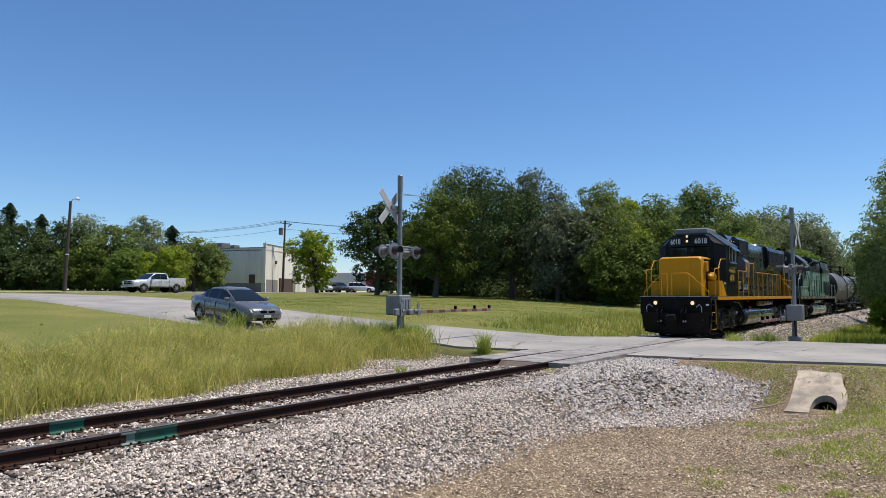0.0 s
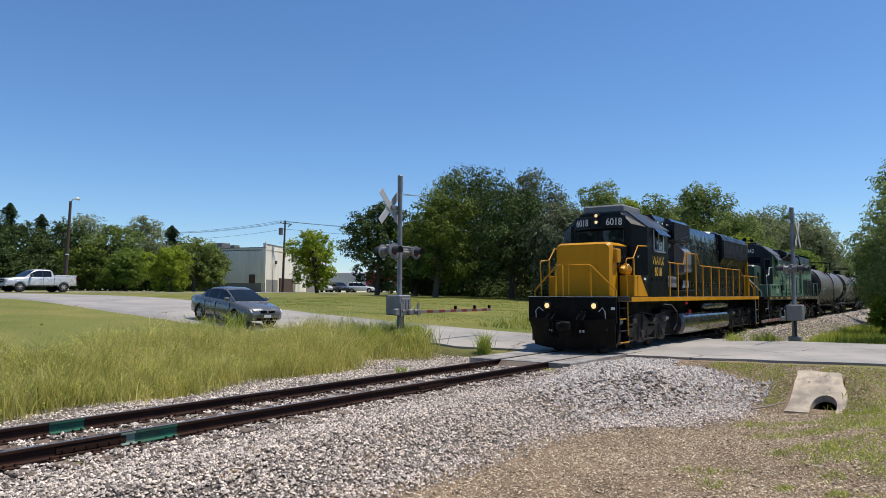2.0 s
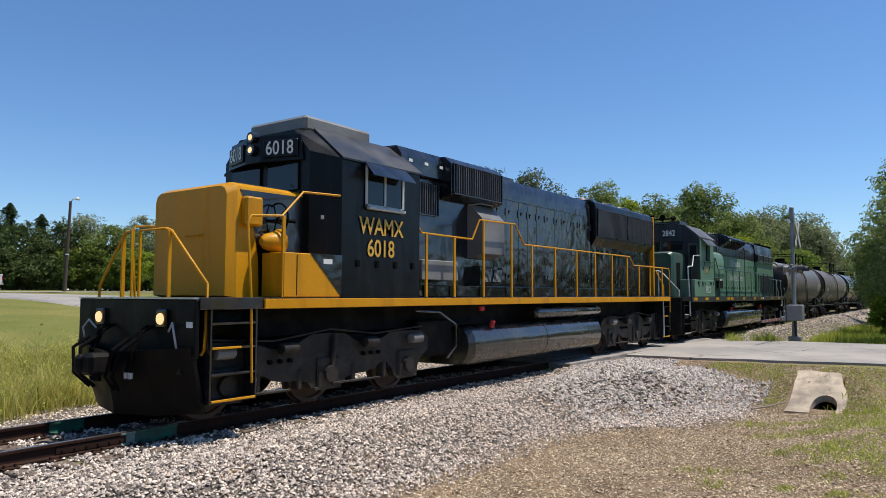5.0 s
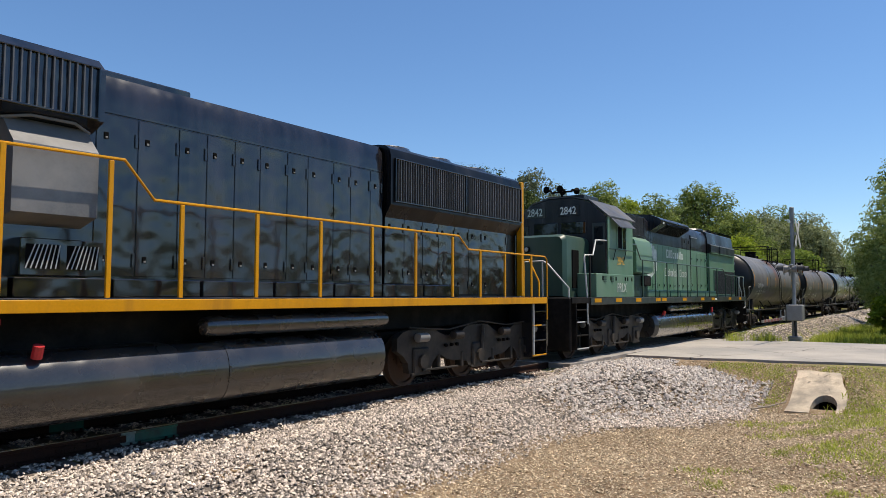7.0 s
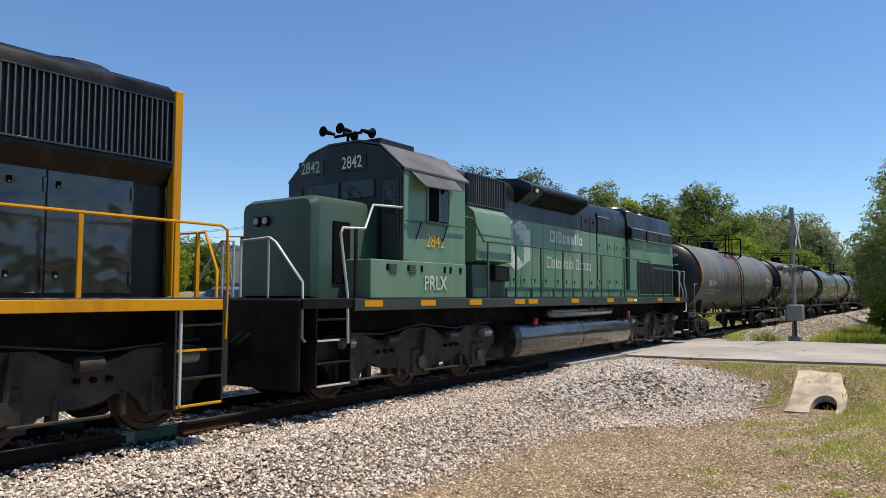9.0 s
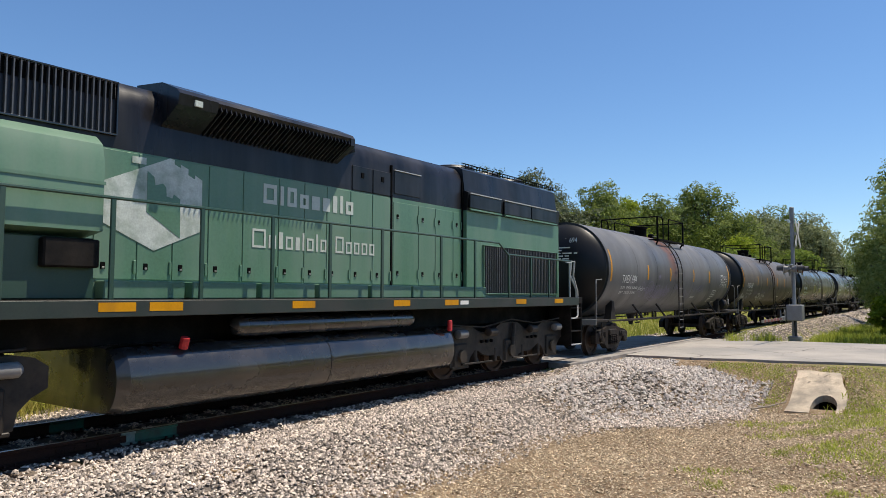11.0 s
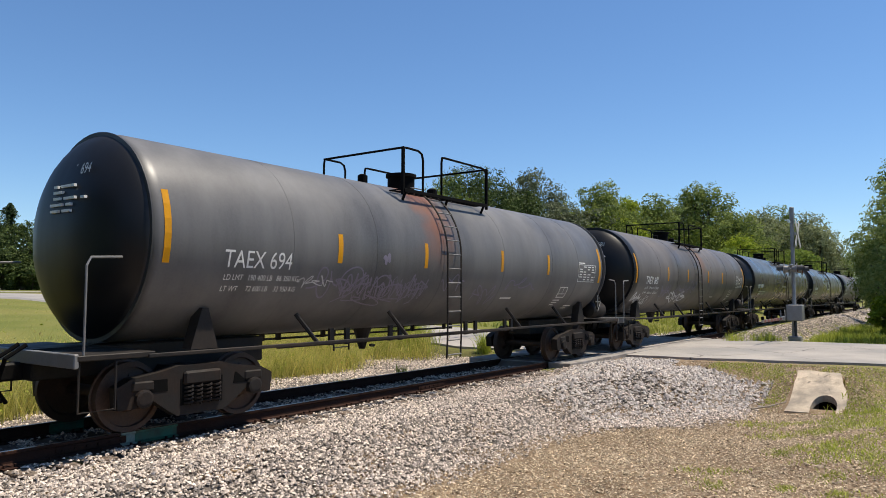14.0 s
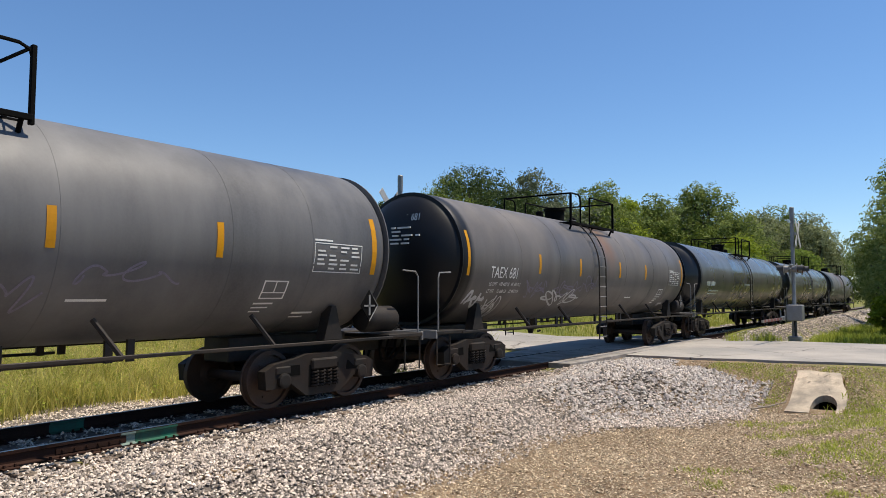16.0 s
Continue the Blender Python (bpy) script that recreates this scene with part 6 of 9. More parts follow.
        for x in (24.87, 27.30):
            c.part("hood_seam", Shape().box(x - 0.018, x + 0.018, min(0.99 * sg, 1.03 * sg), max(0.99 * sg, 1.03 * sg), 1.80, 4.30), NEARBLACK)
        fl = c.part("access_flap", Shape().box(24.96, 25.80, min(0.99 * sg, 1.02 * sg), max(0.99 * sg, 1.02 * sg), 3.76, 4.20, 0.008), DULLBLACK)
        c.part("flap_rim", Shape().box(24.96, 25.80, min(1.0 * sg, 1.035 * sg), max(1.0 * sg, 1.035 * sg), 4.21, 4.225), RAILSILVER, fl)
        for a, b in ((23.78, 24.32), (24.34, 24.84)):
            fl = c.part("access_flap", Shape().box(a, b, min(0.99 * sg, 1.02 * sg), max(0.99 * sg, 1.02 * sg), 3.69, 4.14, 0.008), DULLBLACK)
            c.part("latch", Shape().box(a + 0.22, a + 0.30, min(1.0 * sg, 1.034 * sg), max(1.0 * sg, 1.034 * sg), 3.93, 4.03, 0.006), NEARBLACK, fl)
        # walkway boxes, doors
        for a, b in ((19.15, 20.28), (20.4, 21.5), (21.6, 22.7), (22.8, 24.0), (24.1, 25.25), (25.3, 26.2), (26.3, 27.95)):
            c.part("walkway_box", Shape().box(a, b, min(1.22 * sg, 1.0 * sg), max(1.22 * sg, 1.0 * sg), 1.75, 1.98, 0.012), HOODGREEN)
        xs = [19.10, 19.68, 20.20, 20.77, 21.38, 22.08, 22.63, 23.15, 23.74, 24.33, 24.86]
        for a, b in zip(xs, xs[1:]):
            hood_door(c, a, b, 1.0 * sg, 2.0, 3.66, sg, HOODGREEN, (0.17,))
        for a, b in ((24.93, 25.73), (25.73, 26.30), (26.30, 26.95), (26.95, 27.28)):
            hood_door(c, a, b, 1.0 * sg, 2.0, 3.60, sg, HOODGREEN)
        for a, b in ((27.36, 28.68), (28.84, 30.14), (30.18, 31.55)):
            fl = c.part("access_flap", Shape().box(a, b, min(1.15 * sg, 1.19 * sg), max(1.15 * sg, 1.19 * sg), 3.72, 4.02, 0.01), DULLBLACK, None, "black hinged flap")
            c.part("flap_edge", Shape().box(a, b, min(1.17 * sg, 1.215 * sg), max(1.17 * sg, 1.215 * sg), 3.665, 3.70), HOODGREEN, fl)
            c.part("flap_rim", Shape().box(a, b, min(1.17 * sg, 1.205 * sg), max(1.17 * sg, 1.205 * sg), 4.03, 4.05), RAILSILVER, fl)
        slatted(c, "radiator_grille", 27.98, 31.62, 1.13 * sg, 1.84, 2.92, 0.082, sg, "radiator grille of many thin upright slats", mat=HOODGREEN)
        cage = Shape()
        for k in range(38):
            x = 27.45 + 0.115 * k
            cage.tube([(x, 1.0 * sg, 4.62), (x, 1.0 * sg, 4.72), (x + 0.1, 1.0 * sg, 4.72)], 0.011, 4)
        cage.tube([(27.3, 1.0 * sg, 4.72), (31.8, 1.0 * sg, 4.72)], 0.012, 5).tube([(27.3, 1.0 * sg, 4.655), (31.8, 1.0 * sg, 4.655)], 0.012, 5)
        c.part("roof_cage", cage, NEARBLACK, None, "row of black wire guards along the roof edge")
        c.part("air_reservoir", Shape().turned([(21.0, 0.03), (21.06, 0.12), (21.18, 0.15), (25.0, 0.15), (25.12, 0.12), (25.18, 0.03)], 18, "x", (0, 1.28 * sg, 1.35)), FUELTANK, None, "long black air reservoir", 40)
        c.part("emergency_cutoff", Shape().box(26.12, 26.22, min(1.52 * sg, 1.44 * sg), max(1.52 * sg, 1.44 * sg), 1.08, 1.30, 0.02), RED, None, "small red emergency cut-off")
        for k in range(4):
            c.part("grab_iron", Shape().tube([(31.8, 0.85 * sg, 2.6 + 0.5 * k), (31.88, 0.85 * sg, 2.6 + 0.5 * k), (31.88, 0.5 * sg, 2.6 + 0.5 * k), (31.8, 0.5 * sg, 2.6 + 0.5 * k)], 0.012, 5), RAILSILVER)
    for x in (21.6, 23.4, 28.3, 29.5, 30.7):
        fan(c, x, 0.6, 4.78, DULLBLACK)
    # painted emblem and two worn lines of lettering, as plain shapes
    ylet = -1.022
    c.part("emblem", Shape().prism([(19.92, 2.39), (20.65, 2.70), (20.65, 3.43), (20.53, 3.49), (20.53, 3.43), (20.42, 3.48), (20.42, 3.56), (20.30, 3.61), (20.30, 3.56), (20.20, 3.60), (20.20, 3.66), (20.13, 3.67), (19.19, 3.24), (19.19, 2.72)], ylet, ylet + 0.004, "y"), FADEDWHITE, None, "worn pale emblem painted on the hood")
    c.part("emblem_shade", Shape().prism([(19.80, 3.45), (19.90, 3.38), (19.92, 3.27), (20.03, 3.31), (20.08, 3.26), (20.09, 3.14), (20.18, 3.12), (20.20, 3.18), (20.30, 3.12), (20.31, 2.58), (19.80, 2.90)], ylet - 0.004, ylet, "y"), HOODGREEN)
    c.part("white_plate", Shape().box(19.58, 19.78, ylet - 0.002, ylet + 0.004, 3.53, 3.62), FADEDWHITE)

    def blocks(x, z, gap, stroke, sizes):
        """A row of plain painted blocks, hollow where wide, one for each letter of a company name."""
        for w, h in sizes:
            if h:
                sh = Shape()
                if w < 3 * stroke:
                    sh.box(x, x + w, ylet, ylet + 0.004, z, z + h)
                else:
                    sh.box(x, x + stroke, ylet, ylet + 0.004, z, z + h).box(x + w - stroke, x + w, ylet, ylet + 0.004, z, z + h)
                    sh.box(x + stroke, x + w - stroke, ylet, ylet + 0.004, z, z + stroke).box(x + stroke, x + w - stroke, ylet, ylet + 0.004, z + h - stroke, z + h)
                c.part("lettering_block", sh, LETTERPALE)
            x += w + gap

    blocks(21.76, 3.23, 0.075, 0.062, ((0.27, 0.31), (0.07, 0.31), (0.20, 0.31), (0.19, 0.23), (0.18, 0.23), (0.17, 0.23), (0.10, 0.29), (0.07, 0.31), (0.19, 0.23)))
    blocks(21.56, 2.53, 0.060, 0.034, ((0.26, 0.29), (0.15, 0.21), (0.08, 0.27), (0.15, 0.21), (0.09, 0.21), (0.04, 0.29), (0.15, 0.21), (0.04, 0.29), (0.14, 0.21), (0.10, 0.0), (0.20, 0.29), (0.15, 0.21), (0.14, 0.21), (0.15, 0.21), (0.14, 0.21)))
    fuel_tank(c, 19.25, 26.42, FUELTANK)
    truck(c, 15.75, (13.68, 15.75, 17.82), 0.508, TRUCKS)
    truck(c, 28.97, (26.90, 28.97, 31.04), 0.508, TRUCKS)
    return c


def tank_material(name, color, rough, dust, rust, rust_at, coat=0.0, end=7.30):
    """Tank paint with road dust and a rust-coloured spill below the manway."""
    mt = surface(name, color, rough, vary=0.22, scale=1.0, fine=30, dirt=dust, dirt_amount=0.22, dirt_scale=0.9, dirt_edge=0.22, streak=True, coat=coat, spec=0.5 if coat else 0.28)
    nt = mt.node_tree
    nd, lk = nt.nodes, nt.links
    b = nd["Principled BSDF"]
    old = b.inputs["Base Color"].links[0].from_socket
    tc = nd.new("ShaderNodeTexCoord")
    sep = nd.new("ShaderNodeSeparateXYZ")
    lk.new(tc.outputs["Object"], sep.inputs[0])
    nz = nd.new("ShaderNodeTexNoise")
    nz.inputs["Scale"].default_value, nz.inputs["Detail"].default_value = 1.6, 7
    lk.new(tc.outputs["Object"], nz.inputs["Vector"])
    dx = nd.new("ShaderNodeMath")
    dx.operation = "SUBTRACT"
    lk.new(sep.outputs[0], dx.inputs[0])
    dx.inputs[1].default_value = rust_at
    ab = nd.new("ShaderNodeMath")
    ab.operation = "ABSOLUTE"
    lk.new(dx.outputs[0], ab.inputs[0])
    k = nd.new("ShaderNodeMath")
    k.operation = "MULTIPLY_ADD"
    lk.new(nz.outputs[0], k.inputs[0])
    k.inputs[1].default_value = 1.5
    lk.new(ab.outputs[0], k.inputs[2])
    m1 = nd.new("ShaderNodeMapRange")
    m1.inputs["From Min"].default_value, m1.inputs["From Max"].default_value = 1.40, 0.80
    m1.inputs["To Max"].default_value = 0.9
    lk.new(k.outputs[0], m1.inputs[0])
    m2 = nd.new("ShaderNodeMapRange")
    m2.inputs["From Min"].default_value, m2.inputs["From Max"].default_value = 2.2, 3.3
    lk.new(sep.outputs[2], m2.inputs[0])
    mul = nd.new("ShaderNodeMath")
    mul.operation = "MULTIPLY"
    lk.new(m1.outputs[0], mul.inputs[0])
    lk.new(m2.outputs[0], mul.inputs[1])
    mix = nd.new("ShaderNodeMix")
    mix.data_type = "RGBA"
    lk.new(mul.outputs[0], mix.inputs["Factor"])
    lk.new(old, mix.inputs["A"])
    mix.inputs["B"].default_value = (*rust, 1)
    # the domed ends turn near-black, with a soft uneven edge
    far = nd.new("ShaderNodeMath")
    far.operation = "ABSOLUTE"
    lk.new(sep.outputs[0], far.inputs[0])
    wob = nd.new("ShaderNodeMath")
    wob.operation = "MULTIPLY_ADD"
    lk.new(nz.outputs[0], wob.inputs[0])
    wob.inputs[1].default_value = 0.10
    lk.new(far.outputs[0], wob.inputs[2])
    ends = nd.new("ShaderNodeMapRange")
    ends.inputs["From Min"].default_value, ends.inputs["From Max"].default_value = end, end + 0.16
    lk.new(wob.outputs[0], ends.inputs[0])
    black_ends = nd.new("ShaderNodeMix")
    black_ends.data_type = "RGBA"
    lk.new(ends.outputs[0], black_ends.inputs["Factor"])
    lk.new(mix.outputs["Result"], black_ends.inputs["A"])
    black_ends.inputs["B"].default_value = (0.010, 0.010, 0.011, 1)
    lk.new(black_ends.outputs["Result"], b.inputs["Base Color"])
    return mt


TANK_R, TANK_Z = 1.465, 2.60
CHALK = surface("pale_spray_paint", (0.19, 0.17, 0.22), 0.7, vary=0.2, scale=6)
CHALKWHITE = surface("white_spray_paint", (0.5, 0.5, 0.5), 0.7, vary=0.2, scale=6)


def on_shell(x, z, lift=0.004):
    """A place on the near side of the tank shell at height z."""
    a = math.asin(max(-1, min(1, (z - TANK_Z) / TANK_R)))
    return (x, -(TANK_R + lift) * math.cos(a), TANK_Z + (TANK_R + lift) * math.sin(a))


def shell_patch(c, name, x0, x1, z0, z1, material, label="", n=5, parent=None):
    s = Shape()
    v, f = [], []
    for k in range(n + 1):
        z = z0 + (z1 - z0) * k / n
        v += [on_shell(x0, z), on_shell(x1, z)]
    f = [(2 * k, 2 * k + 1, 2 * k + 3, 2 * k + 2) for k in range(n)]
    return c.part(name, s.add(v, f), material, parent, label)


def scribble(c, x, z, w, h, seed, material, width=0.02, turns=5, parent=None):
    """A looping spray-paint scrawl on the shell."""
    rng = random.Random(seed)
    pts = []
    n = 26 * turns
    ph = [rng.uniform(0, 6.28) for _ in range(4)]
    for k in range(n):
        t = k / n
        px = x + w * (t - 0.5) + 0.16 * w * math.sin(2 * math.pi * turns * t + ph[0]) * (0.6 + 0.4 * math.sin(9 * t + ph[1]))
        pz = z + h * 0.5 * math.sin(2 * math.pi * turns * 0.83 * t + ph[2]) * (0.55 + 0.45 * math.sin(13 * t + ph[3]))
        pts.append((px, pz))
    v, f = [], []
    for k, (px, pz) in enumerate(pts):
        qx, qz = pts[min(k + 1, n - 1)]
        rx, rz = pts[max(k - 1, 0)]
        d = math.hypot(qx - rx, qz - rz) + 1e-6
        nx, nz = -(qz - rz) / d * width, (qx - rx) / d * width
        v += [on_shell(px + nx, pz + nz, 0.005), on_shell(px - nx, pz - nz, 0.005)]
    f = [(2 * k, 2 * k + 1, 2 * k + 3, 2 * k + 2) for k in range(n - 1)]
    return c.part("graffiti", Shape().add(v, f), material, parent, "faint spray-painted scrawl")


def tank_truck(c, xc):
    for sg in (-1, 1):
        y0, y1 = (-1.12, -0.94) if sg < 0 else (0.94, 1.12)
        out = [(-1.22, 0.34), (-1.25, 0.62), (-1.05, 0.72), (-0.62, 0.78), (-0.35, 0.84), (0.35, 0.84), (0.62, 0.78), (1.05, 0.72), (1.25, 0.62), (1.22, 0.34), (0.92, 0.34), (0.86, 0.50), (0.52, 0.26), (0.38, 0.17), (-0.38, 0.17), (-0.52, 0.26), (-0.86, 0.50), (-0.92, 0.34)]
        fr = c.part("side_frame", Shape().prism([(xc + a, b) for a, b in out], y0, y1, "y"), TANKTRUCK, None, "rust-brown cast side frame")
        yo = y0 - 0.006 if sg < 0 else y1 + 0.006
        # near-black panels laid on the frame, painting the shade of its openings
        c.part("frame_window", Shape().box(xc - 0.34, xc + 0.34, min(yo, y0 + 0.02 if sg < 0 else y1 - 0.02), max(yo, y0 + 0.02 if sg < 0 else y1 - 0.02), 0.30, 0.66), NEARBLACK, fr)
        for a in (-0.66, 0.66):
            c.part("frame_window", Shape().prism([(xc + a - 0.13, 0.52), (xc + a + 0.13, 0.52), (xc + a + (0.10 if a < 0 else -0.10) + 0.02, 0.68), (xc + a - 0.1, 0.68)], min(yo, yo * 0.99), max(yo, yo * 0.99), "y"), NEARBLACK, fr)
        for k in (-0.22, -0.07, 0.08, 0.23):
            sp = [(xc + k + 0.055 * math.cos(a), (y0 - 0.02 if sg < 0 else y1 + 0.02) + 0.055 * math.sin(a), 0.30 + 0.26 * a / (2 * math.pi * 5)) for a in np.linspace(0, 2 * math.pi * 5, 41)]
            c.part("coil_spring", Shape().tube(sp, 0.016, 5), TANKTRUCK, fr)
        c.part("bolster_end", Shape().box(xc - 0.30, xc + 0.30, y0 - 0.05 if sg < 0 else y1 - 0.03, y0 + 0.03 if sg < 0 else y1 + 0.05, 0.57, 0.76, 0.03), TANKTRUCK, fr)
        for ax in (xc - 0.89, xc + 0.89):
            c.part("bearing_cap", Shape().turned([(yo - 0.07 if sg < 0 else yo - 0.01, 0.09), (yo - 0.06 if sg < 0 else yo + 0.06, 0.12), (yo + 0.02 if sg < 0 else yo + 0.07, 0.12)], 14, "y", (ax, 0, 0.4572)), TANKTRUCK, fr)
            c.part("bearing_adapter", Shape().box(ax - 0.16, ax + 0.16, y0 - 0.02 if sg < 0 else y1 - 0.1, y0 + 0.1 if sg < 0 else y1 + 0.02, 0.55, 0.68, 0.02), TANKTRUCK, fr)
    c.part("bolster", Shape().box(xc - 0.22, xc + 0.22, -1.0, 1.0, 0.52, 0.80, 0.04), TANKTRUCK)
    for ax in (xc - 0.89, xc + 0.89):
        c.wheelset(ax, 0.4572, WHEEL)


TANKTRUCK = surface("rusty_truck_casting", (0.022, 0.0145, 0.011), 0.7, vary=0.4, scale=4, fine=25, bump=0.003, dirt=(0.018, 0.0155, 0.014), dirt_amount=0.4, dirt_scale=3, spec=0.25)
TANKFRAME = surface("grimy_black_frame_paint", (0.014, 0.013, 0.0125), 0.6, vary=0.35, scale=3, dirt=(0.045, 0.034, 0.026), dirt_amount=0.25, spec=0.25)


def tank_car(x, material, label, mark, number, stripes=True, scrawl=0, white_scrawl=False, letters=True, length=14.0):
    """A tank car whose front shell seam stands at x."""
    mid = (length - 14.0) * 0.65
    c = Car("tank_car", label, "tank car", x + length / 2)
    hd = 0.72
    prof = [(x + 0.02 - hd * math.cos(a), max(0.02, TANK_R * math.sin(a))) for a in np.linspace(0.0, math.pi / 2, 13)]
    back = [(2 * x + length - a - 0.10, r) for a, r in reversed(prof)]
    prof = [(a - 0.2, r) for a, r in prof]
    sh = c.part("tank_shell", Shape().turned(prof + [(x + length * q, TANK_R) for q in (0.25, 0.5, 0.75)] + back, 56, "x", (0, 0, TANK_Z)), material, None, "long cylindrical tank with domed ends", 25)
    for q in (-0.026, 0.145, 0.285, 0.43, 0.60, 0.77, 0.88, 1.012):
        ring = Shape().turned([(x + length * q - 0.012, TANK_R - 0.01), (x + length * q - 0.012, TANK_R + 0.003), (x + length * q + 0.012, TANK_R + 0.003), (x + length * q + 0.012, TANK_R - 0.01)], 56, "x", (0, 0, TANK_Z))
        c.part("weld_seam", ring, material, sh, "", 40)
    if stripes:
        for xs, w, z0, z1 in ((-0.20, 0.10, 2.22, 3.18), (2.99, 0.11, 2.33, 2.81), (5.37, 0.10, 2.32, 2.80), (8.23, 0.11, 2.33, 2.81), (10.50, 0.11, 2.32, 2.81), (length - 0.28, 0.12, 2.16, 3.14)):
            shell_patch(c, "reflector_stripe", x + xs, x + xs + w, z0, z1, YELLOW, "faded yellow reflector stripe", 5, sh)
    if letters:
        m = 0.30
        p = on_shell(0, 2.30, 0.006)
        tilt = math.degrees(math.asin((2.30 - TANK_Z) / TANK_R))
        c.text(mark + " " + number, 0.37, x + 1.38, p[1], p[2], pose(0, 0, 0, 90 - tilt, 0, 0), WHITE, sh, "white stencilled car number", 0.80, TANK_R + 0.006)
        for z, t in ((2.05, "LD LMT   190 400 LB   86 350 KG"), (1.89, "LT WT     72 600 LB    32 950 KG")):
            p = on_shell(0, z, 0.006)
            tilt = math.degrees(math.asin((z - TANK_Z) / TANK_R))
            c.text(t, 0.125, x + 1.50, p[1], p[2], pose(0, 0, 0, 90 - tilt, 0, 0), WHITE, sh, "small white weight markings", 0.80, TANK_R + 0.006)
        # tables and small notices too small to read
        rows = [(12.35, 12.75, 2.67, 2.70), (12.35, 13.46, 2.17, 2.185), (12.35, 13.46, 2.63, 2.645), (12.35, 12.365, 2.17, 2.64), (13.445, 13.46, 2.17, 2.64)]
        for k in range(6):
            for q in range(4):
                if (k + q) % 5:
                    rows.append((12.42 + 0.26 * q, 12.42 + 0.26 * q + (0.20, 0.14, 0.17)[(k * 2 + q) % 3], 2.22 + 0.07 * k, 2.25 + 0.07 * k))
        rows += [(11.45, 11.92, 2.0, 2.02), (11.45, 11.92, 1.74, 1.76), (11.45, 11.475, 1.74, 2.02), (11.90, 11.925, 1.74, 2.02), (11.68, 11.70, 1.84, 2.02), (11.45, 11.92, 1.83, 1.845),
                 (11.40, 11.78, 1.66, 1.685), (11.40, 11.72, 1.60, 1.62), (11.40, 11.62, 1.54, 1.56), (12.3, 12.75, 1.50, 1.53), (12.3, 12.6, 1.44, 1.46), (8.6, 9.1, 1.72, 1.75)]
        for a, b, z0, z1 in rows:
            q = (length - 14.0) * (a > 8)
            shell_patch(c, "marking_bar", x + a + q, x + b + q, z0, z1, WHITE, "", 2, sh)
        c.text(mark + "  " + number, 0.22, x - hd - 0.02, -0.22, 3.46, pose(0, 0, 0, 90 - 13, 0, -90), WHITE, sh, "white car number on the tank end", 0.8)
        for k, words in enumerate(((0.10, 0.34), (0.22,), (0.16, 0.28, 0.10), (0.30, 0.12), (0.20, 0.20))):
            py, pz = 0.10 - 0.03 * (k % 3), 3.22 - 0.085 * k
            for w in words:
                bulge = 0.72 * math.sqrt(max(0.0, 1 - ((py - w / 2) ** 2 + (pz - TANK_Z) ** 2) / TANK_R ** 2))
                c.part("marking_bar", Shape().box(x - 0.18 - bulge - 0.03, x - 0.18 - bulge + 0.01, py - w, py, pz, pz + 0.035), WHITE, sh)
                py -= w + 0.07
    if not letters:
        for a, b, z0, z1 in ((0.5, 1.0, 2.22, 2.40), (1.15, 1.8, 2.22, 2.40), (1.0, 2.6, 1.98, 2.04), (1.0, 2.5, 1.86, 1.91), (7.2, 8.6, 2.30, 2.36)):
            shell_patch(c, "marking_bar", x + a, x + b, z0, z1, FADEDWHITE, "", 2, sh)
    rng = random.Random(scrawl)
    for k in range(scrawl):
        scribble(c, x + 3.2 + k * 1.55 + rng.uniform(-0.3, 0.3), 1.95 + rng.uniform(-0.15, 0.15), rng.uniform(0.7, 1.6), rng.uniform(0.25, 0.55), 70 + k + scrawl * 7, CHALK, 0.014, rng.choice((4, 5, 7)), sh)
    if number == "694":
        for k in range(6):
            scribble(c, x + 3.35 + 0.40 * k, 1.93 + 0.05 * (k % 2), 0.42, 0.50, 300 + k, CHALK, 0.015, 3, sh)
            scribble(c, x + 3.40 + 0.40 * k, 1.93, 0.40, 0.42, 320 + k, CHALK, 0.007, 3, sh)
        scribble(c, x + 4.3, 1.72, 2.3, 0.22, 330, CHALK, 0.010, 6, sh)
        scribble(c, x + 4.25, 2.42, 0.16, 0.22, 331, CHALK, 0.03, 2, sh)
        scribble(c, x + 2.55, 2.02, 0.75, 0.20, 332, CHALKWHITE, 0.008, 6, sh)
    if white_scrawl:
        scribble(c, x + 0.45, 1.72, 0.75, 0.34, 5, CHALKWHITE, 0.035, 4, sh)
        scribble(c, x + 1.3, 1.55, 0.6, 0.5, 6, CHALKWHITE, 0.014, 9, sh)
        scribble(c, x + 4.6, 1.75, 1.9, 0.42, 8, CHALKWHITE, 0.02, 8, sh)
    # walkway and railing round the manway, ladder
    d0, d1, zt = x + 5.14 + mid, x + 8.19 + mid, TANK_Z + TANK_R
    dk = Shape()
    zd = 3.88
    for y in (-1.10, -0.74, 0.74, 1.10):
        dk.box(d0, d1, y - 0.03, y + 0.03, zd - 0.07, zd, 0.006)
    for k in range(17):
        xx = d0 + (d1 - d0) * k / 16
        for sg in (-1, 1):
            dk.box(xx - 0.012, xx + 0.012, min(0.74 * sg, 1.10 * sg), max(0.74 * sg, 1.10 * sg), zd - 0.03, zd - 0.005)
    for xx in (d0 + 0.1, (d0 + d1) / 2, d1 - 0.1):
        for sg in (-1, 1):
            dk.tube([(xx, 1.08 * sg, zd - 0.04), (xx, 0.98 * sg, zd - 0.24)], 0.03, 6)
    deck = c.part("walkway", dk, NEARBLACK, None, "black steel grating walkway")
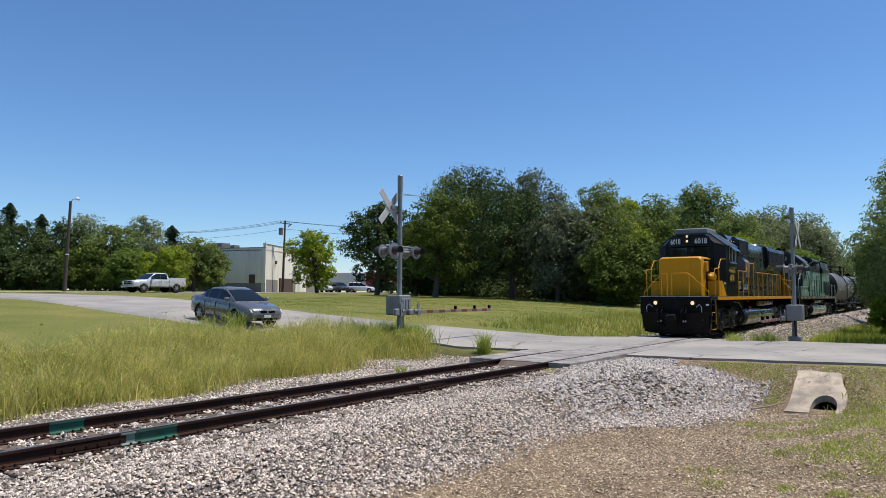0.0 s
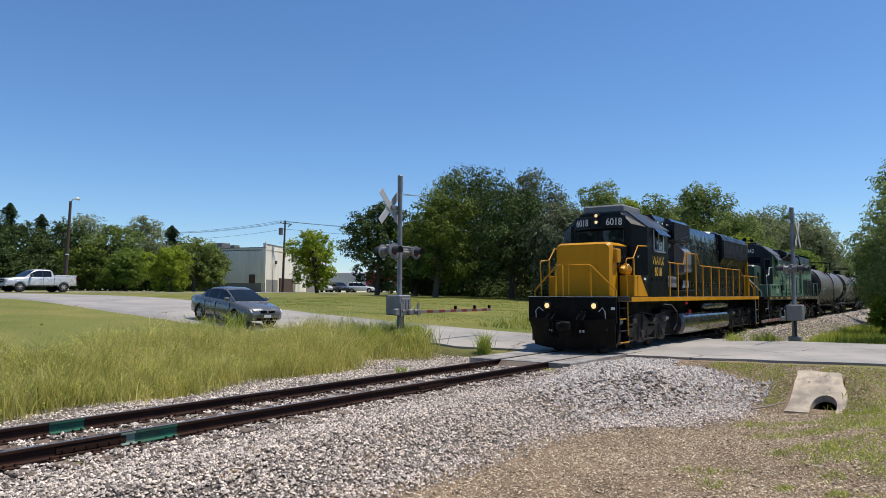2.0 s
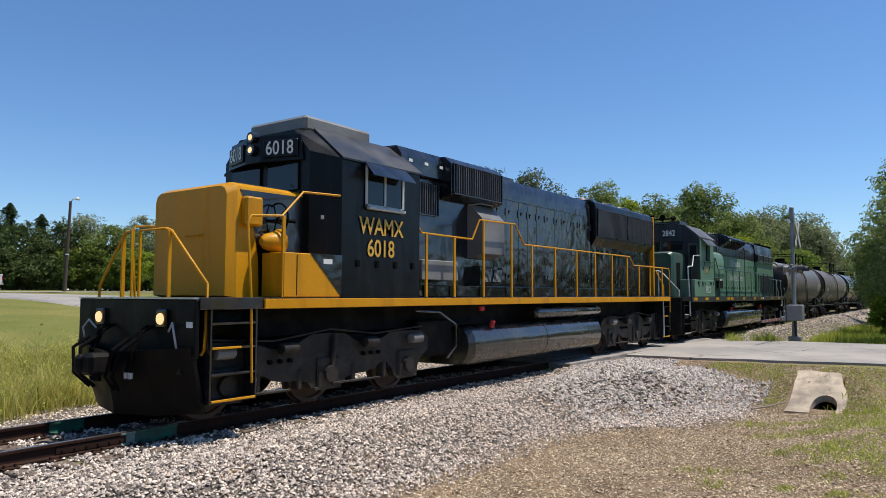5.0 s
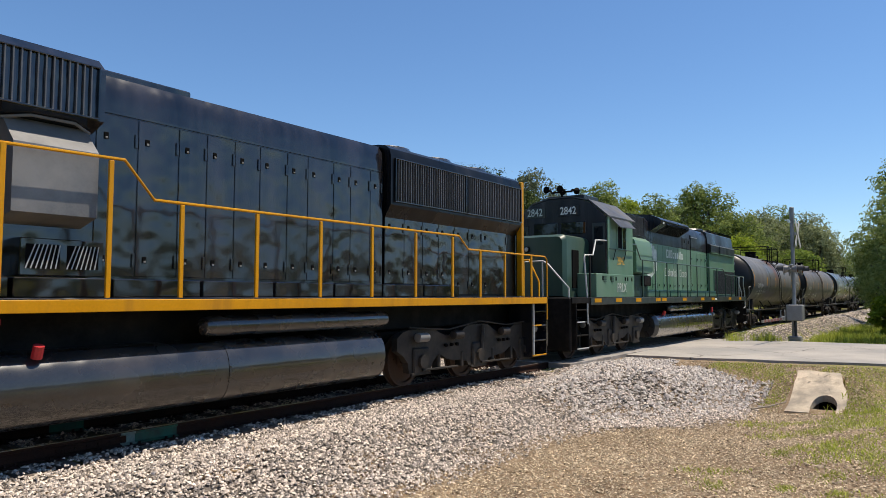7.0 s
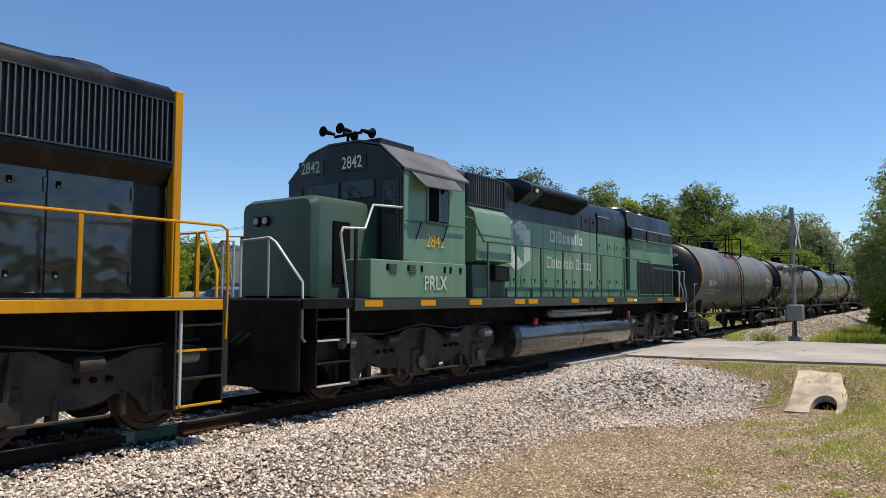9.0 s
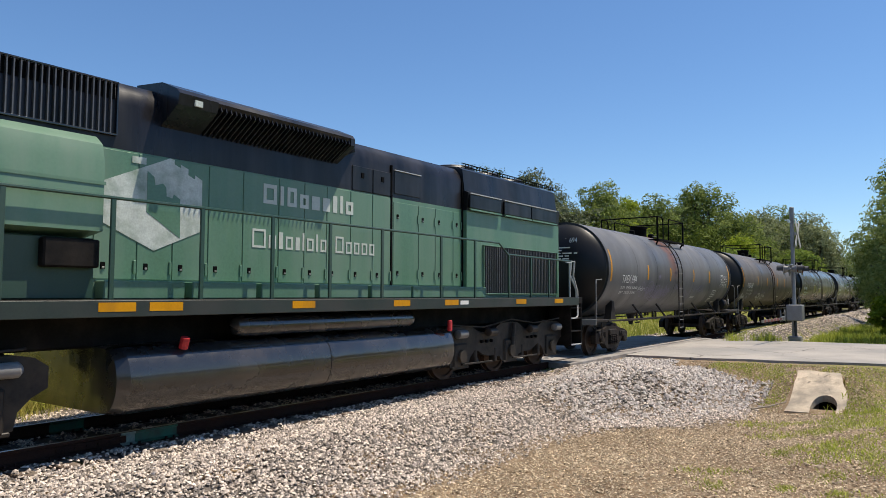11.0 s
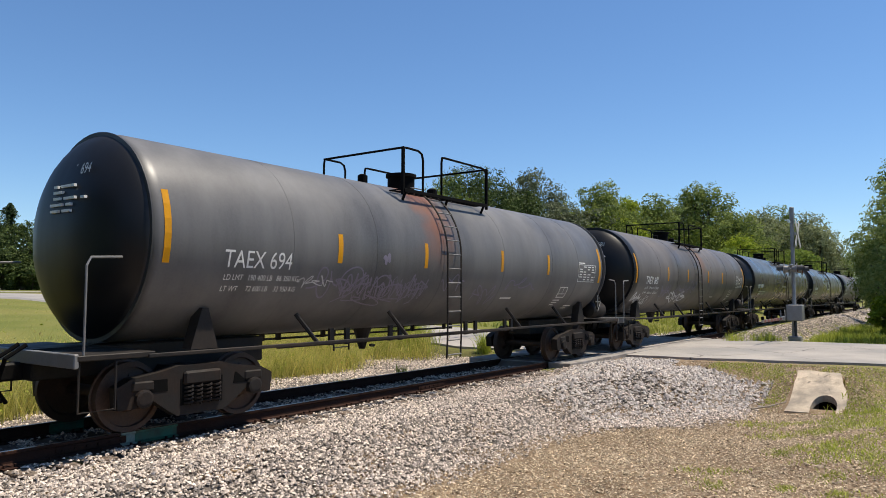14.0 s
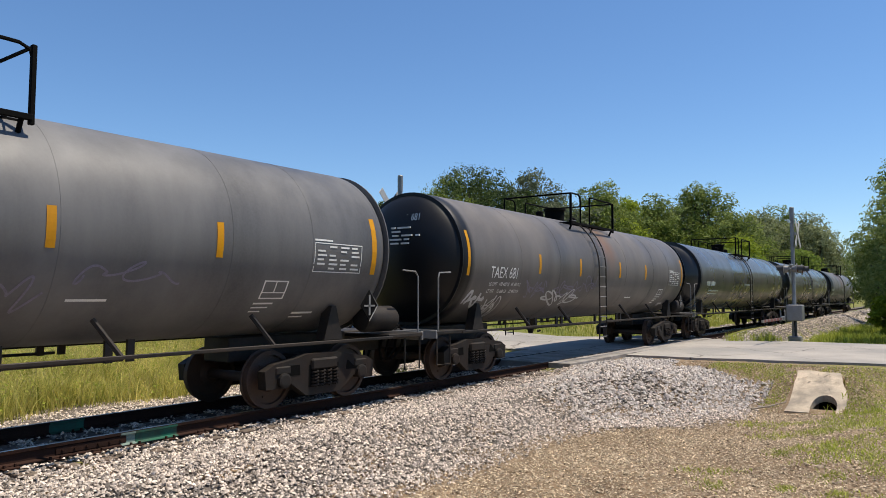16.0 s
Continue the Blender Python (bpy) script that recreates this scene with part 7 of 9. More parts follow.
    for sg in (-1, 1):
        for a, b in ((d0, d0 + 0.65), (d0 + 1.29, d1)):
            c.part("railing", Shape().tube([(a, 1.08 * sg, zd - 0.03), (a, 1.08 * sg, zt + 0.52), (a + 0.02, 1.08 * sg, zt + 0.62), (a + 0.10, 1.08 * sg, zt + 0.63), (b - 0.16, 1.08 * sg, zt + 0.63), (b - 0.04, 1.08 * sg, zt + 0.58), (b, 1.08 * sg, zt + 0.46), (b, 1.08 * sg, zd - 0.03)], 0.024, 6), NEARBLACK, deck)
    for xx in (d0, d1):
        c.part("railing", Shape().tube([(xx, -1.08, zt + 0.62), (xx, 1.08, zt + 0.62)], 0.024, 6), NEARBLACK, deck)
    for a in (d0, d1):
        c.part("railing_post", Shape().box(a - 0.03, a + 0.03, -1.115, -1.055, zd - 0.12, zt + 0.64, 0.008), NEARBLACK, deck)
    mx = x + 6.05 + mid
    mw = c.part("manway", Shape().turned([(zt - 0.1, 0.30), (zt + 0.32, 0.30), (zt + 0.33, 0.34), (zt + 0.40, 0.34), (zt + 0.43, 0.12)], 22, "z", (mx + 0.55, 0.15, 0)), NEARBLACK, None, "black round manway cover", 35)
    c.part("vent_valve", Shape().turned([(zt - 0.05, 0.12), (zt + 0.16, 0.12), (zt + 0.2, 0.06)], 14, "z", (mx + 1.5, 0, 0)), NEARBLACK)
    c.part("vent_valve", Shape().turned([(zt - 0.05, 0.10), (zt + 0.12, 0.10), (zt + 0.15, 0.05)], 14, "z", (mx - 1.1, -0.2, 0)), NEARBLACK)
    for sg in (-1, 1):
        lad, rungs = Shape(), []
        for xx in (x + 5.98 + mid, x + 6.46 + mid):
            arc = [(xx, sg * (TANK_R + 0.10) * math.cos(a), TANK_Z + (TANK_R + 0.10) * math.sin(a)) for a in np.linspace(radians(52), radians(0), 9)]
            lad.tube(arc + [(xx, sg * (TANK_R + 0.10), 1.0), (xx, sg * (TANK_R + 0.08), 0.55)], 0.02, 6)
        for k in range(13):
            z = 0.62 + 0.285 * k
            a = math.asin(max(0.0, min(1, (z - TANK_Z) / (TANK_R + 0.1))))
            y = sg * (TANK_R + 0.10) * math.cos(a)
            rungs.append((y, z))
        ld = c.part("ladder", lad, TANKFRAME, None, "curved steel ladder")
        for y, z in rungs:
            c.part("rung", Shape().tube([(x + 5.98 + mid, y, z), (x + 6.46 + mid, y, z)], 0.014, 5), GREYBOX, ld)
    # underframe
    xa, xb = x - 1.25, x + length + 1.25
    for e0, e1 in ((xa, x + 2.4), (x + length - 2.4, xb)):
        c.part("draft_sill", Shape().box(e0, e1, -0.32, 0.32, 0.72, 1.12, 0.02), TANKFRAME)
    for e, sg in ((xa, -1), (xb, 1)):
        pl = c.part("end_platform", Shape().box(min(e, e - 1.0 * sg), max(e, e - 1.0 * sg), -1.42, 1.42, 1.02, 1.09, 0.01), TANKFRAME, None, "steel end platform")
        c.part("platform_edge", Shape().box(e - 0.03, e + 0.03, -1.42, 1.42, 0.94, 1.11, 0.01), GREYBOX, pl)
        for s2 in (-1, 1):
            c.part("end_handrail", Shape().tube([(e - 0.1 * sg, 1.38 * s2, 1.08), (e - 0.1 * sg, 1.38 * s2, 2.15), (e - 0.16 * sg, 1.36 * s2, 2.25), (e - 0.55 * sg, 1.36 * s2, 2.27)], 0.016, 6), GREYBOX, pl)
            c.part("end_step", Shape().tube([(e - 0.05 * sg, 1.38 * s2, 1.0), (e - 0.05 * sg, 1.38 * s2, 0.42), (e - 0.5 * sg, 1.38 * s2, 0.42), (e - 0.5 * sg, 1.38 * s2, 1.0)], 0.018, 6), TANKFRAME, pl)
        coupler(c, e + 0.45 * sg, sg, UNDER)
    for sg in (-1, 1):
        c.part("side_rail", Shape().box(xa + 0.9, xb - 0.9, min(1.38 * sg, 1.44 * sg), max(1.38 * sg, 1.44 * sg), 1.01, 1.06, 0.008), TANKFRAME, None, "thin running rail along the tank")
        for q in (2.6, 4.9, 9.2, 11.6):
            c.part("rail_bracket", Shape().tube([(x + q, 1.41 * sg, 1.03), (x + q - 0.25, 1.15 * sg, 1.5)], 0.035, 6), TANKFRAME)
        for q in (0.66, length - 0.9):
            c.part("saddle", Shape().prism([(x + q - 0.22, 1.05), (x + q + 0.22, 1.05), (x + q + 0.05, 1.62), (x + q - 0.05, 1.62)], min(1.16 * sg, 0.95 * sg), max(1.16 * sg, 0.95 * sg), "y"), TANKFRAME)
        c.part("lower_rod", Shape().tube([(x + 2.2, 0.9 * sg, 0.96), (x + 9.5, 0.9 * sg, 0.96)], 0.022, 6), TANKFRAME)
        for q in (3.4, 3.8, 5.0, 5.3, 7.6, 8.0, 9.3, 9.6):
            c.part("hanger", Shape().box(x + q - 0.05, x + q + 0.05, min(0.88 * sg, 0.93 * sg), max(0.88 * sg, 0.93 * sg), 0.93, 1.22), TANKFRAME)
    c.part("bottom_valve", Shape().turned([(0.72, 0.06), (0.84, 0.10), (1.0, 0.14), (1.15, 0.2)], 14, "z", (x + 5.2, 0, 0)).tube([(x + 5.0, -0.4, 0.82), (x + 5.45, -0.1, 0.78)], 0.03, 6), TANKFRAME)
    ex = x + length + 0.35
    c.part("brake_reservoir", Shape().turned([(ex - 0.45, 0.05), (ex - 0.40, 0.20), (ex - 0.33, 0.24), (ex + 0.38, 0.24), (ex + 0.45, 0.20), (ex + 0.5, 0.05)], 20, "x", (0, -1.0, 1.36)), TANKFRAME, None, "black brake reservoir on the end platform", 40)
    pc = c.part("placard_holder", Shape().prism([(ex - 0.62, 1.35), (ex - 0.40, 1.62), (ex - 0.62, 1.89), (ex - 0.84, 1.62)], -1.40, -1.385, "y"), NEARBLACK, None, "diamond-shaped placard holder")
    c.part("placard_rim", Shape().tube([(ex - 0.62, -1.40, 1.35), (ex - 0.40, -1.40, 1.62), (ex - 0.62, -1.40, 1.89), (ex - 0.84, -1.40, 1.62), (ex - 0.62, -1.40, 1.35)], 0.012, 5), GREYBOX, pc)
    c.part("placard_bar", Shape().box(ex - 0.64, ex - 0.60, -1.41, -1.40, 1.45, 1.80), GREYBOX, pc)
    c.part("placard_bar", Shape().box(ex - 0.76, ex - 0.48, -1.41, -1.40, 1.60, 1.63), GREYBOX, pc)
    tank_truck(c, x + 0.66)
    tank_truck(c, x + length - 1.08)
    return c


TANKS = {
    "dull": tank_material("weathered_tank_paint", (0.080, 0.079, 0.081), 0.46, (0.185, 0.181, 0.178), (0.22, 0.085, 0.045), -1.05),
    "brown": tank_material("brown_stained_tank_paint", (0.084, 0.078, 0.075), 0.46, (0.175, 0.155, 0.14), (0.19, 0.11, 0.07), 0.2),
    "gloss": tank_material("newer_glossy_tank_paint", (0.070, 0.069, 0.064), 0.30, (0.12, 0.115, 0.10), (0.10, 0.095, 0.085), 0.0, 0.22, 8.75),
}


def build_train():
    cars = [loco_six_thousand(), loco_twenty_eight()]
    cars.append(tank_car(34.82, TANKS["dull"], "weathered grey-black tank car with rust-stained middle and chalky graffiti", "TAEX", "694", True, 5))
    cars.append(tank_car(51.78, TANKS["brown"], "brown-stained black tank car with white graffiti", "TAEX", "681", True, 3, True, length=14.7))
    cars.append(tank_car(69.3, TANKS["gloss"], "long glossy black tank car reflecting the sky", "", "", False, 0, False, False, 17.0))
    cars.append(tank_car(89.2, TANKS["gloss"], "long glossy black tank car reflecting the sky", "", "", False, 0, False, False, 17.0))
    cars.append(tank_car(109.1, TANKS["dull"], "dull black tank car at the end of the view", "", "", False, 0, False, False, 17.0))
    return cars


TRAIN = build_train()

# ---- crossing signals ----
SIGNAL = surface("weathered_signal_aluminium", (0.26, 0.26, 0.26), 0.5, metal=0.35, vary=0.15, scale=5, dirt=(0.17, 0.165, 0.16), dirt_amount=0.25)
BOARD = surface("faded_sign_back", (0.46, 0.45, 0.43), 0.55, vary=0.12, scale=4, dirt=(0.28, 0.27, 0.25), dirt_amount=0.3, streak=True)
ARMWHITE = surface("white_gate_arm_paint", (0.21, 0.195, 0.175), 0.6, vary=0.15, scale=6)
ARMRED = surface("red_gate_arm_paint", (0.17, 0.03, 0.022), 0.55, vary=0.2, scale=6)
DARKHOOD = surface("black_signal_hood", (0.035, 0.035, 0.036), 0.6, vary=0.2)
LENS = surface("dark_red_signal_lens", (0.12, 0.012, 0.012), 0.15)


def crossing_signal(x, y, turn, height, label, arm=5.6):
    """A mast with crossbuck, flashing lights and a lowered gate. It faces +y, its arm reaches towards +x; turn swings all of it."""
    z0 = float(land(x, y))
    s = thing("crossing_signal", label, "railway crossing signal", "crossing signals", m=pose(x, y, z0, 0, 0, turn))
    part("foundation", Shape().box(-0.24, 0.24, -0.24, 0.24, -0.1, 0.42, 0.03), SIGNAL, s)
    part("mast", Shape().turned([(0.40, 0.11), (0.50, 0.085), (height - 0.55, 0.075), (height - 0.55, 0.09), (height - 0.03, 0.092), (height, 0.07)], 16, "z"), SIGNAL, s, "", 35)
    part("conduit", Shape().tube([(0.13, -0.06, 0.3), (0.13, -0.06, 1.2)], 0.03, 8), SIGNAL, s)
    # crossbuck
    cb = height - 1.12
    for k, a in enumerate((45, -45)):
        sh = Shape().box(-0.74, 0.74, 0.0, 0.018, -0.12, 0.12, 0.004)
        sh.moved(Matrix.Translation((-0.36, 0.13 + 0.022 * k, cb)) @ pose(0, 0, 0, 0, a, 0))
        part("crossbuck_blade", sh, BOARD, s, "faded white crossbuck blade")
    part("bracket", Shape().box(-0.36, 0.05, 0.06, 0.13, cb - 0.06, cb + 0.06, 0.01), SIGNAL, s)
    for k in (0, 1):
        part("thin_rod", Shape().tube([(0.0, 0.0, height - 0.62 - 0.05 * k), (1.3 - 0.3 * k, -0.1, height - 0.60)], 0.012, 5), SIGNAL, s)
    # lights
    zl = height - 2.62
    part("crossarm", Shape().tube([(-0.78, 0, zl + 0.18), (0.80, 0, zl + 0.18)], 0.035, 8), SIGNAL, s)
    part("crossarm", Shape().tube([(0.0, 0, zl), (1.05, 0, zl)], 0.05, 8), SIGNAL, s)
    for lx in (-0.62, 0.62):
        for sg in (-1, 1):
            big = 0.27 if lx < 0 and sg < 0 else 0.23
            head = part("light_head", Shape().turned([(0.02 * sg, 0.05), (0.05 * sg, 0.13), (0.20 * sg, 0.15), (0.21 * sg, big), (0.225 * sg, big), (0.225 * sg, 0.12)], 22, "y", (lx, 0.02 * sg, zl)), SIGNAL, s, "round grey signal light with a backing disc", 30)
            part("lens", Shape().turned([(0.235 * sg, 0.145), (0.26 * sg, 0.10), (0.265 * sg, 0.01)], 18, "y", (lx, 0.02 * sg, zl)), LENS, head)
            hood = Shape()
            pts = [(lx + 0.155 * math.cos(a), zl + 0.155 * math.sin(a)) for a in np.linspace(radians(-20), radians(200), 14)]
            v = [(px, sg * 0.24, pz) for px, pz in pts] + [(px, sg * 0.50, pz) for px, pz in pts]
            hood.add(v, [(i, i + 1, 15 + i, 14 + i) for i in range(13)])
            hood.add([(px, sg * 0.24, pz + 0.004) for px, pz in pts] + [(px, sg * 0.50, pz + 0.004) for px, pz in pts], [(14 + i, 15 + i, i + 1, i) for i in range(13)])
            part("hood", hood, DARKHOOD, head)
            part("hanger", Shape().tube([(lx, 0, zl + 0.18), (lx, 0.03 * sg, zl)], 0.025, 6), SIGNAL, head)
    # gate machine and arm
    part("gate_machine", Shape().box(-0.34, 0.30, -0.27, 0.33, 1.05, 1.72, 0.03), SIGNAL, s, "grey gate machine housing")
    for k in range(3):
        part("machine_rib", Shape().box(-0.20 + 0.16 * k, -0.18 + 0.16 * k, -0.30, -0.284, 1.24, 1.56, 0.004), DARKHOOD, s)
    for lx in (-0.46, 0.46):
        part("arm_bracket", Shape().prism([(lx - 0.05, 1.02), (lx + 0.05, 1.02), (lx + 0.06, 1.42), (lx, 1.50), (lx - 0.06, 1.42)], -0.46, -0.43, "y"), SIGNAL, s)
        part("bracket_axle", Shape().tube([(lx * 0.6, -0.40, 1.20), (lx, -0.44, 1.20)], 0.05, 8), SIGNAL, s)
    part("cable_conduit", Shape().tube([(0.12, 0.05, 0.35), (0.13, 0.05, 0.8), (0.06, 0.02, 1.06)], 0.045, 8), DARKHOOD, s)
    part("machine_door", Shape().box(-0.26, 0.24, -0.285, -0.262, 1.16, 1.62, 0.01), SIGNAL, s)
    part("arm_support", Shape().box(0.05, 0.75, -0.40, -0.28, 1.06, 1.24, 0.03), SIGNAL, s)
    part("counterweight", Shape().box(-0.75, -0.30, -0.42, -0.30, 1.05, 1.28, 0.03), SIGNAL, s)
    n = 13
    x0 = 0.72
    gate = part("gate_arm", Shape().box(x0, arm, -0.372, -0.318, 1.10, 1.20, 0.006), ARMWHITE, s, "lowered red and white gate arm")
    step = (arm - x0) / n
    for k in range(1, n, 2):
        part("red_stripe", Shape().box(x0 + k * step, x0 + (k + 1) * step, -0.375, -0.315, 1.097, 1.203, 0.006), ARMRED, gate, "faded red stripe")
    for q in (0.46, 0.74, 0.97):
        lamp = part("arm_lamp", Shape().box(x0 + (arm - x0) * q - 0.05, x0 + (arm - x0) * q + 0.05, -0.39, -0.30, 1.20, 1.33, 0.02), NEARBLACK, gate)
        part("lens", Shape().turned([(-0.40, 0.04), (-0.39, 0.045)], 12, "y", (x0 + (arm - x0) * q, 0, 1.28)), LENS, lamp)
    return s


crossing_signal(18.45, 5.40, 2.0, 5.80, "grey crossing signal mast seen from behind with its gate lowered")
crossing_signal(32.3, -4.45, 180.0, 5.80, "grey crossing signal mast beside the road with its gate lowered", 4.6)


# ---- road vehicles ----
TYRE = surface("black_tyre_rubber", (0.02, 0.02, 0.02), 0.85, vary=0.2)
RIM = surface("silver_alloy_rim", (0.45, 0.45, 0.46), 0.35, metal=0.7)
CARGLASS = glass("tinted_car_glass", (0.010, 0.013, 0.014), 0.04, 0.4)
HEADLAMP = surface("clear_headlamp", (0.55, 0.56, 0.55), 0.12)
TAILLAMP = surface("red_tail_lamp", (0.3, 0.01, 0.01), 0.2)
CHROMETRIM = surface("chrome_trim", (0.6, 0.6, 0.6), 0.2, metal=0.9)
GREYCAR = surface("metallic_grey_car_paint", (0.19, 0.186, 0.184), 0.25, metal=0.45, vary=0.06, coat=0.6, dirt=(0.16, 0.15, 0.14), dirt_amount=0.1)
SILVERCAR = surface("metallic_silver_car_paint", (0.62, 0.62, 0.64), 0.3, metal=0.2, vary=0.05, coat=0.6)
WHITECAR = surface("white_car_paint", (0.72, 0.72, 0.72), 0.3, vary=0.05, coat=0.5)
DARKCAR = surface("dark_car_paint", (0.03, 0.032, 0.036), 0.3, vary=0.1, coat=0.5)


def loft(stations):
    """A body from cross sections (x, bottom, top, half width, half width at the top)."""
    s = Shape()
    v, n = [], 12
    for x, zb, zt, w, wt in stations:
        h = zt - zb
        half = [(w * 0.86, zb), (w * 0.98, zb + 0.12 * h), (w, zb + 0.45 * h), (w * 0.985, zb + 0.72 * h), ((w + wt) / 2, zt - 0.07 * h), (wt, zt)]
        v += [(x, -y, z) for y, z in half] + [(x, y, z) for y, z in reversed(half)]
    f = [(r * n + i, r * n + (i + 1) % n, (r + 1) * n + (i + 1) % n, (r + 1) * n + i) for r in range(len(stations) - 1) for i in range(n)]
    f += [tuple(range(n))[::-1], tuple(range((len(stations) - 1) * n, len(stations) * n))]
    return s.add(v, f)


def wheel_at(ob, x, y, r, w=0.2):
    sg = -1 if y < 0 else 1
    t = part("wheel", Shape().turned([(y - w / 2 * sg, r * 0.62), (y - w / 2 * sg, r * 0.95), (y - w * 0.35 * sg, r), (y + w * 0.35 * sg, r), (y + w / 2 * sg, r * 0.95), (y + w / 2 * sg, r * 0.66)], 26, "y", (x, 0, r)), TYRE, ob, "", 30)
    s = Shape().turned([(y + w * 0.30 * sg, r * 0.66), (y + w * 0.42 * sg, r * 0.66), (y + w * 0.40 * sg, r * 0.58), (y + w * 0.34 * sg, r * 0.55)], 26, "y", (x, 0, r))
    for k in range(6):
        a = 2 * math.pi * k / 6
        s.tube([(x, y + w * 0.42 * sg, r), (x + r * 0.6 * math.cos(a), y + w * 0.40 * sg, r + r * 0.6 * math.sin(a))], [0.07, 0.04], 5)
    part("rim", s, RIM, t, "silver wheel rim")
    # near-black disc for the shade inside the wheel arch
    part("wheel_well", Shape().turned([(y - 0.16 * sg, r * 1.14), (y + 0.095 * sg, r * 1.14)], 24, "y", (x, 0, r + 0.01)), NEARBLACK, ob)


class Greenhouse:
    """A rounded cabin over the belt line: roof heights and belt half widths along x."""

    def __init__(self, xs, tops, belt, wide, tuck):
        self.xs, self.tops, self.belt, self.wide, self.tuck = xs, tops, belt, wide, tuck

    def at(self, x, v, lift=0.0):
        """Place on the surface; v runs from 0 at the belt to 1 at the roof's middle."""
        h = float(np.interp(x, self.xs, self.tops)) - self.belt
        k = min(1.0, h / (max(self.tops) - self.belt))
        y = float(np.interp(v, (0, 0.30, 0.55, 0.66, 1.0), (self.wide, self.wide - 0.35 * self.tuck * k, self.wide - 0.8 * self.tuck * k, self.wide - 1.15 * self.tuck * k - 0.03, 0.0)))
        z = self.belt + h * float(np.interp(v, (0, 0.30, 0.55, 0.66, 1.0), (0, 0.48, 0.86, 0.965, 1.0)))
        return Vector((x, y + lift * (1 if v < 0.6 else 0.2), z + lift * (0.35 if v < 0.6 else 1)))

    def shell(self):
        s, vs = Shape(), (0, 0.15, 0.30, 0.45, 0.55, 0.61, 0.66, 0.8, 1.0)
        xs = np.linspace(self.xs[0], self.xs[-1], 33)
        rows = [[self.at(x, v) for v in vs] for x in xs]
        full = [[Vector((p.x, -p.y, p.z)) for p in r] + list(reversed(r[:-1])) for r in rows]
        n = len(full[0])
        return s.add([p for r in full for p in r], [(i * n + k, i * n + k + 1, (i + 1) * n + k + 1, (i + 1) * n + k) for i in range(len(full) - 1) for k in range(n - 1)])

    def patch(self, x0, x1, v0, v1, lift=0.008, m=8):
        """A pane that lies on the shell, on the +y side."""
        s = Shape()
        xs, vs = np.linspace(x0, x1, m + 1), np.linspace(v0, v1, m + 1)
        out = [self.at(x, v, lift) for x in xs for v in vs]
        inn = [self.at(x, v, -0.004) for x in xs for v in vs]
        q = m + 1
        f = [(i * q + k, i * q + k + 1, (i + 1) * q + k + 1, (i + 1) * q + k) for i in range(m) for k in range(m)]
        rim = list(range(q)) + [i * q + m for i in range(1, q)] + [m * q + k for k in range(m - 1, -1, -1)] + [i * q for i in range(m - 1, 0, -1)]
        f += [(rim[k], rim[(k + 1) % len(rim)], q * q + rim[(k + 1) % len(rim)], q * q + rim[k]) for k in range(len(rim))]
        return s.add(out + inn, f)

    def build(self, ob, paint, side, front, rear, pillar):
        c = part("cabin", self.shell(), paint, ob, "", 40)
        for sg in (-1, 1):
            for x0, x1 in side:
                g = self.patch(x0, x1, 0.05, 0.53)
                g.v = [(x, y * sg, z) for x, y, z in g.v]
                part("side_window", g, CARGLASS, c, "dark tinted side window", 40)
            for x in pillar:
                g = self.patch(x - 0.035, x + 0.035, 0.04, 0.54, 0.012, 2)
                g.v = [(px, y * sg, z) for px, y, z in g.v]
                part("door_pillar", g, DARKCAR, c)
        for name, (x0, x1) in (("windscreen", front), ("rear_window", rear)):
            g = self.patch(x0, x1, 0.62, 1.0)
            h = self.patch(x0, x1, 0.62, 1.0)
            g.add([(x, -y, z) for x, y, z in h.v], h.f)
            part(name, g, CARGLASS, c, "dark sloping glass", 40)
        return c


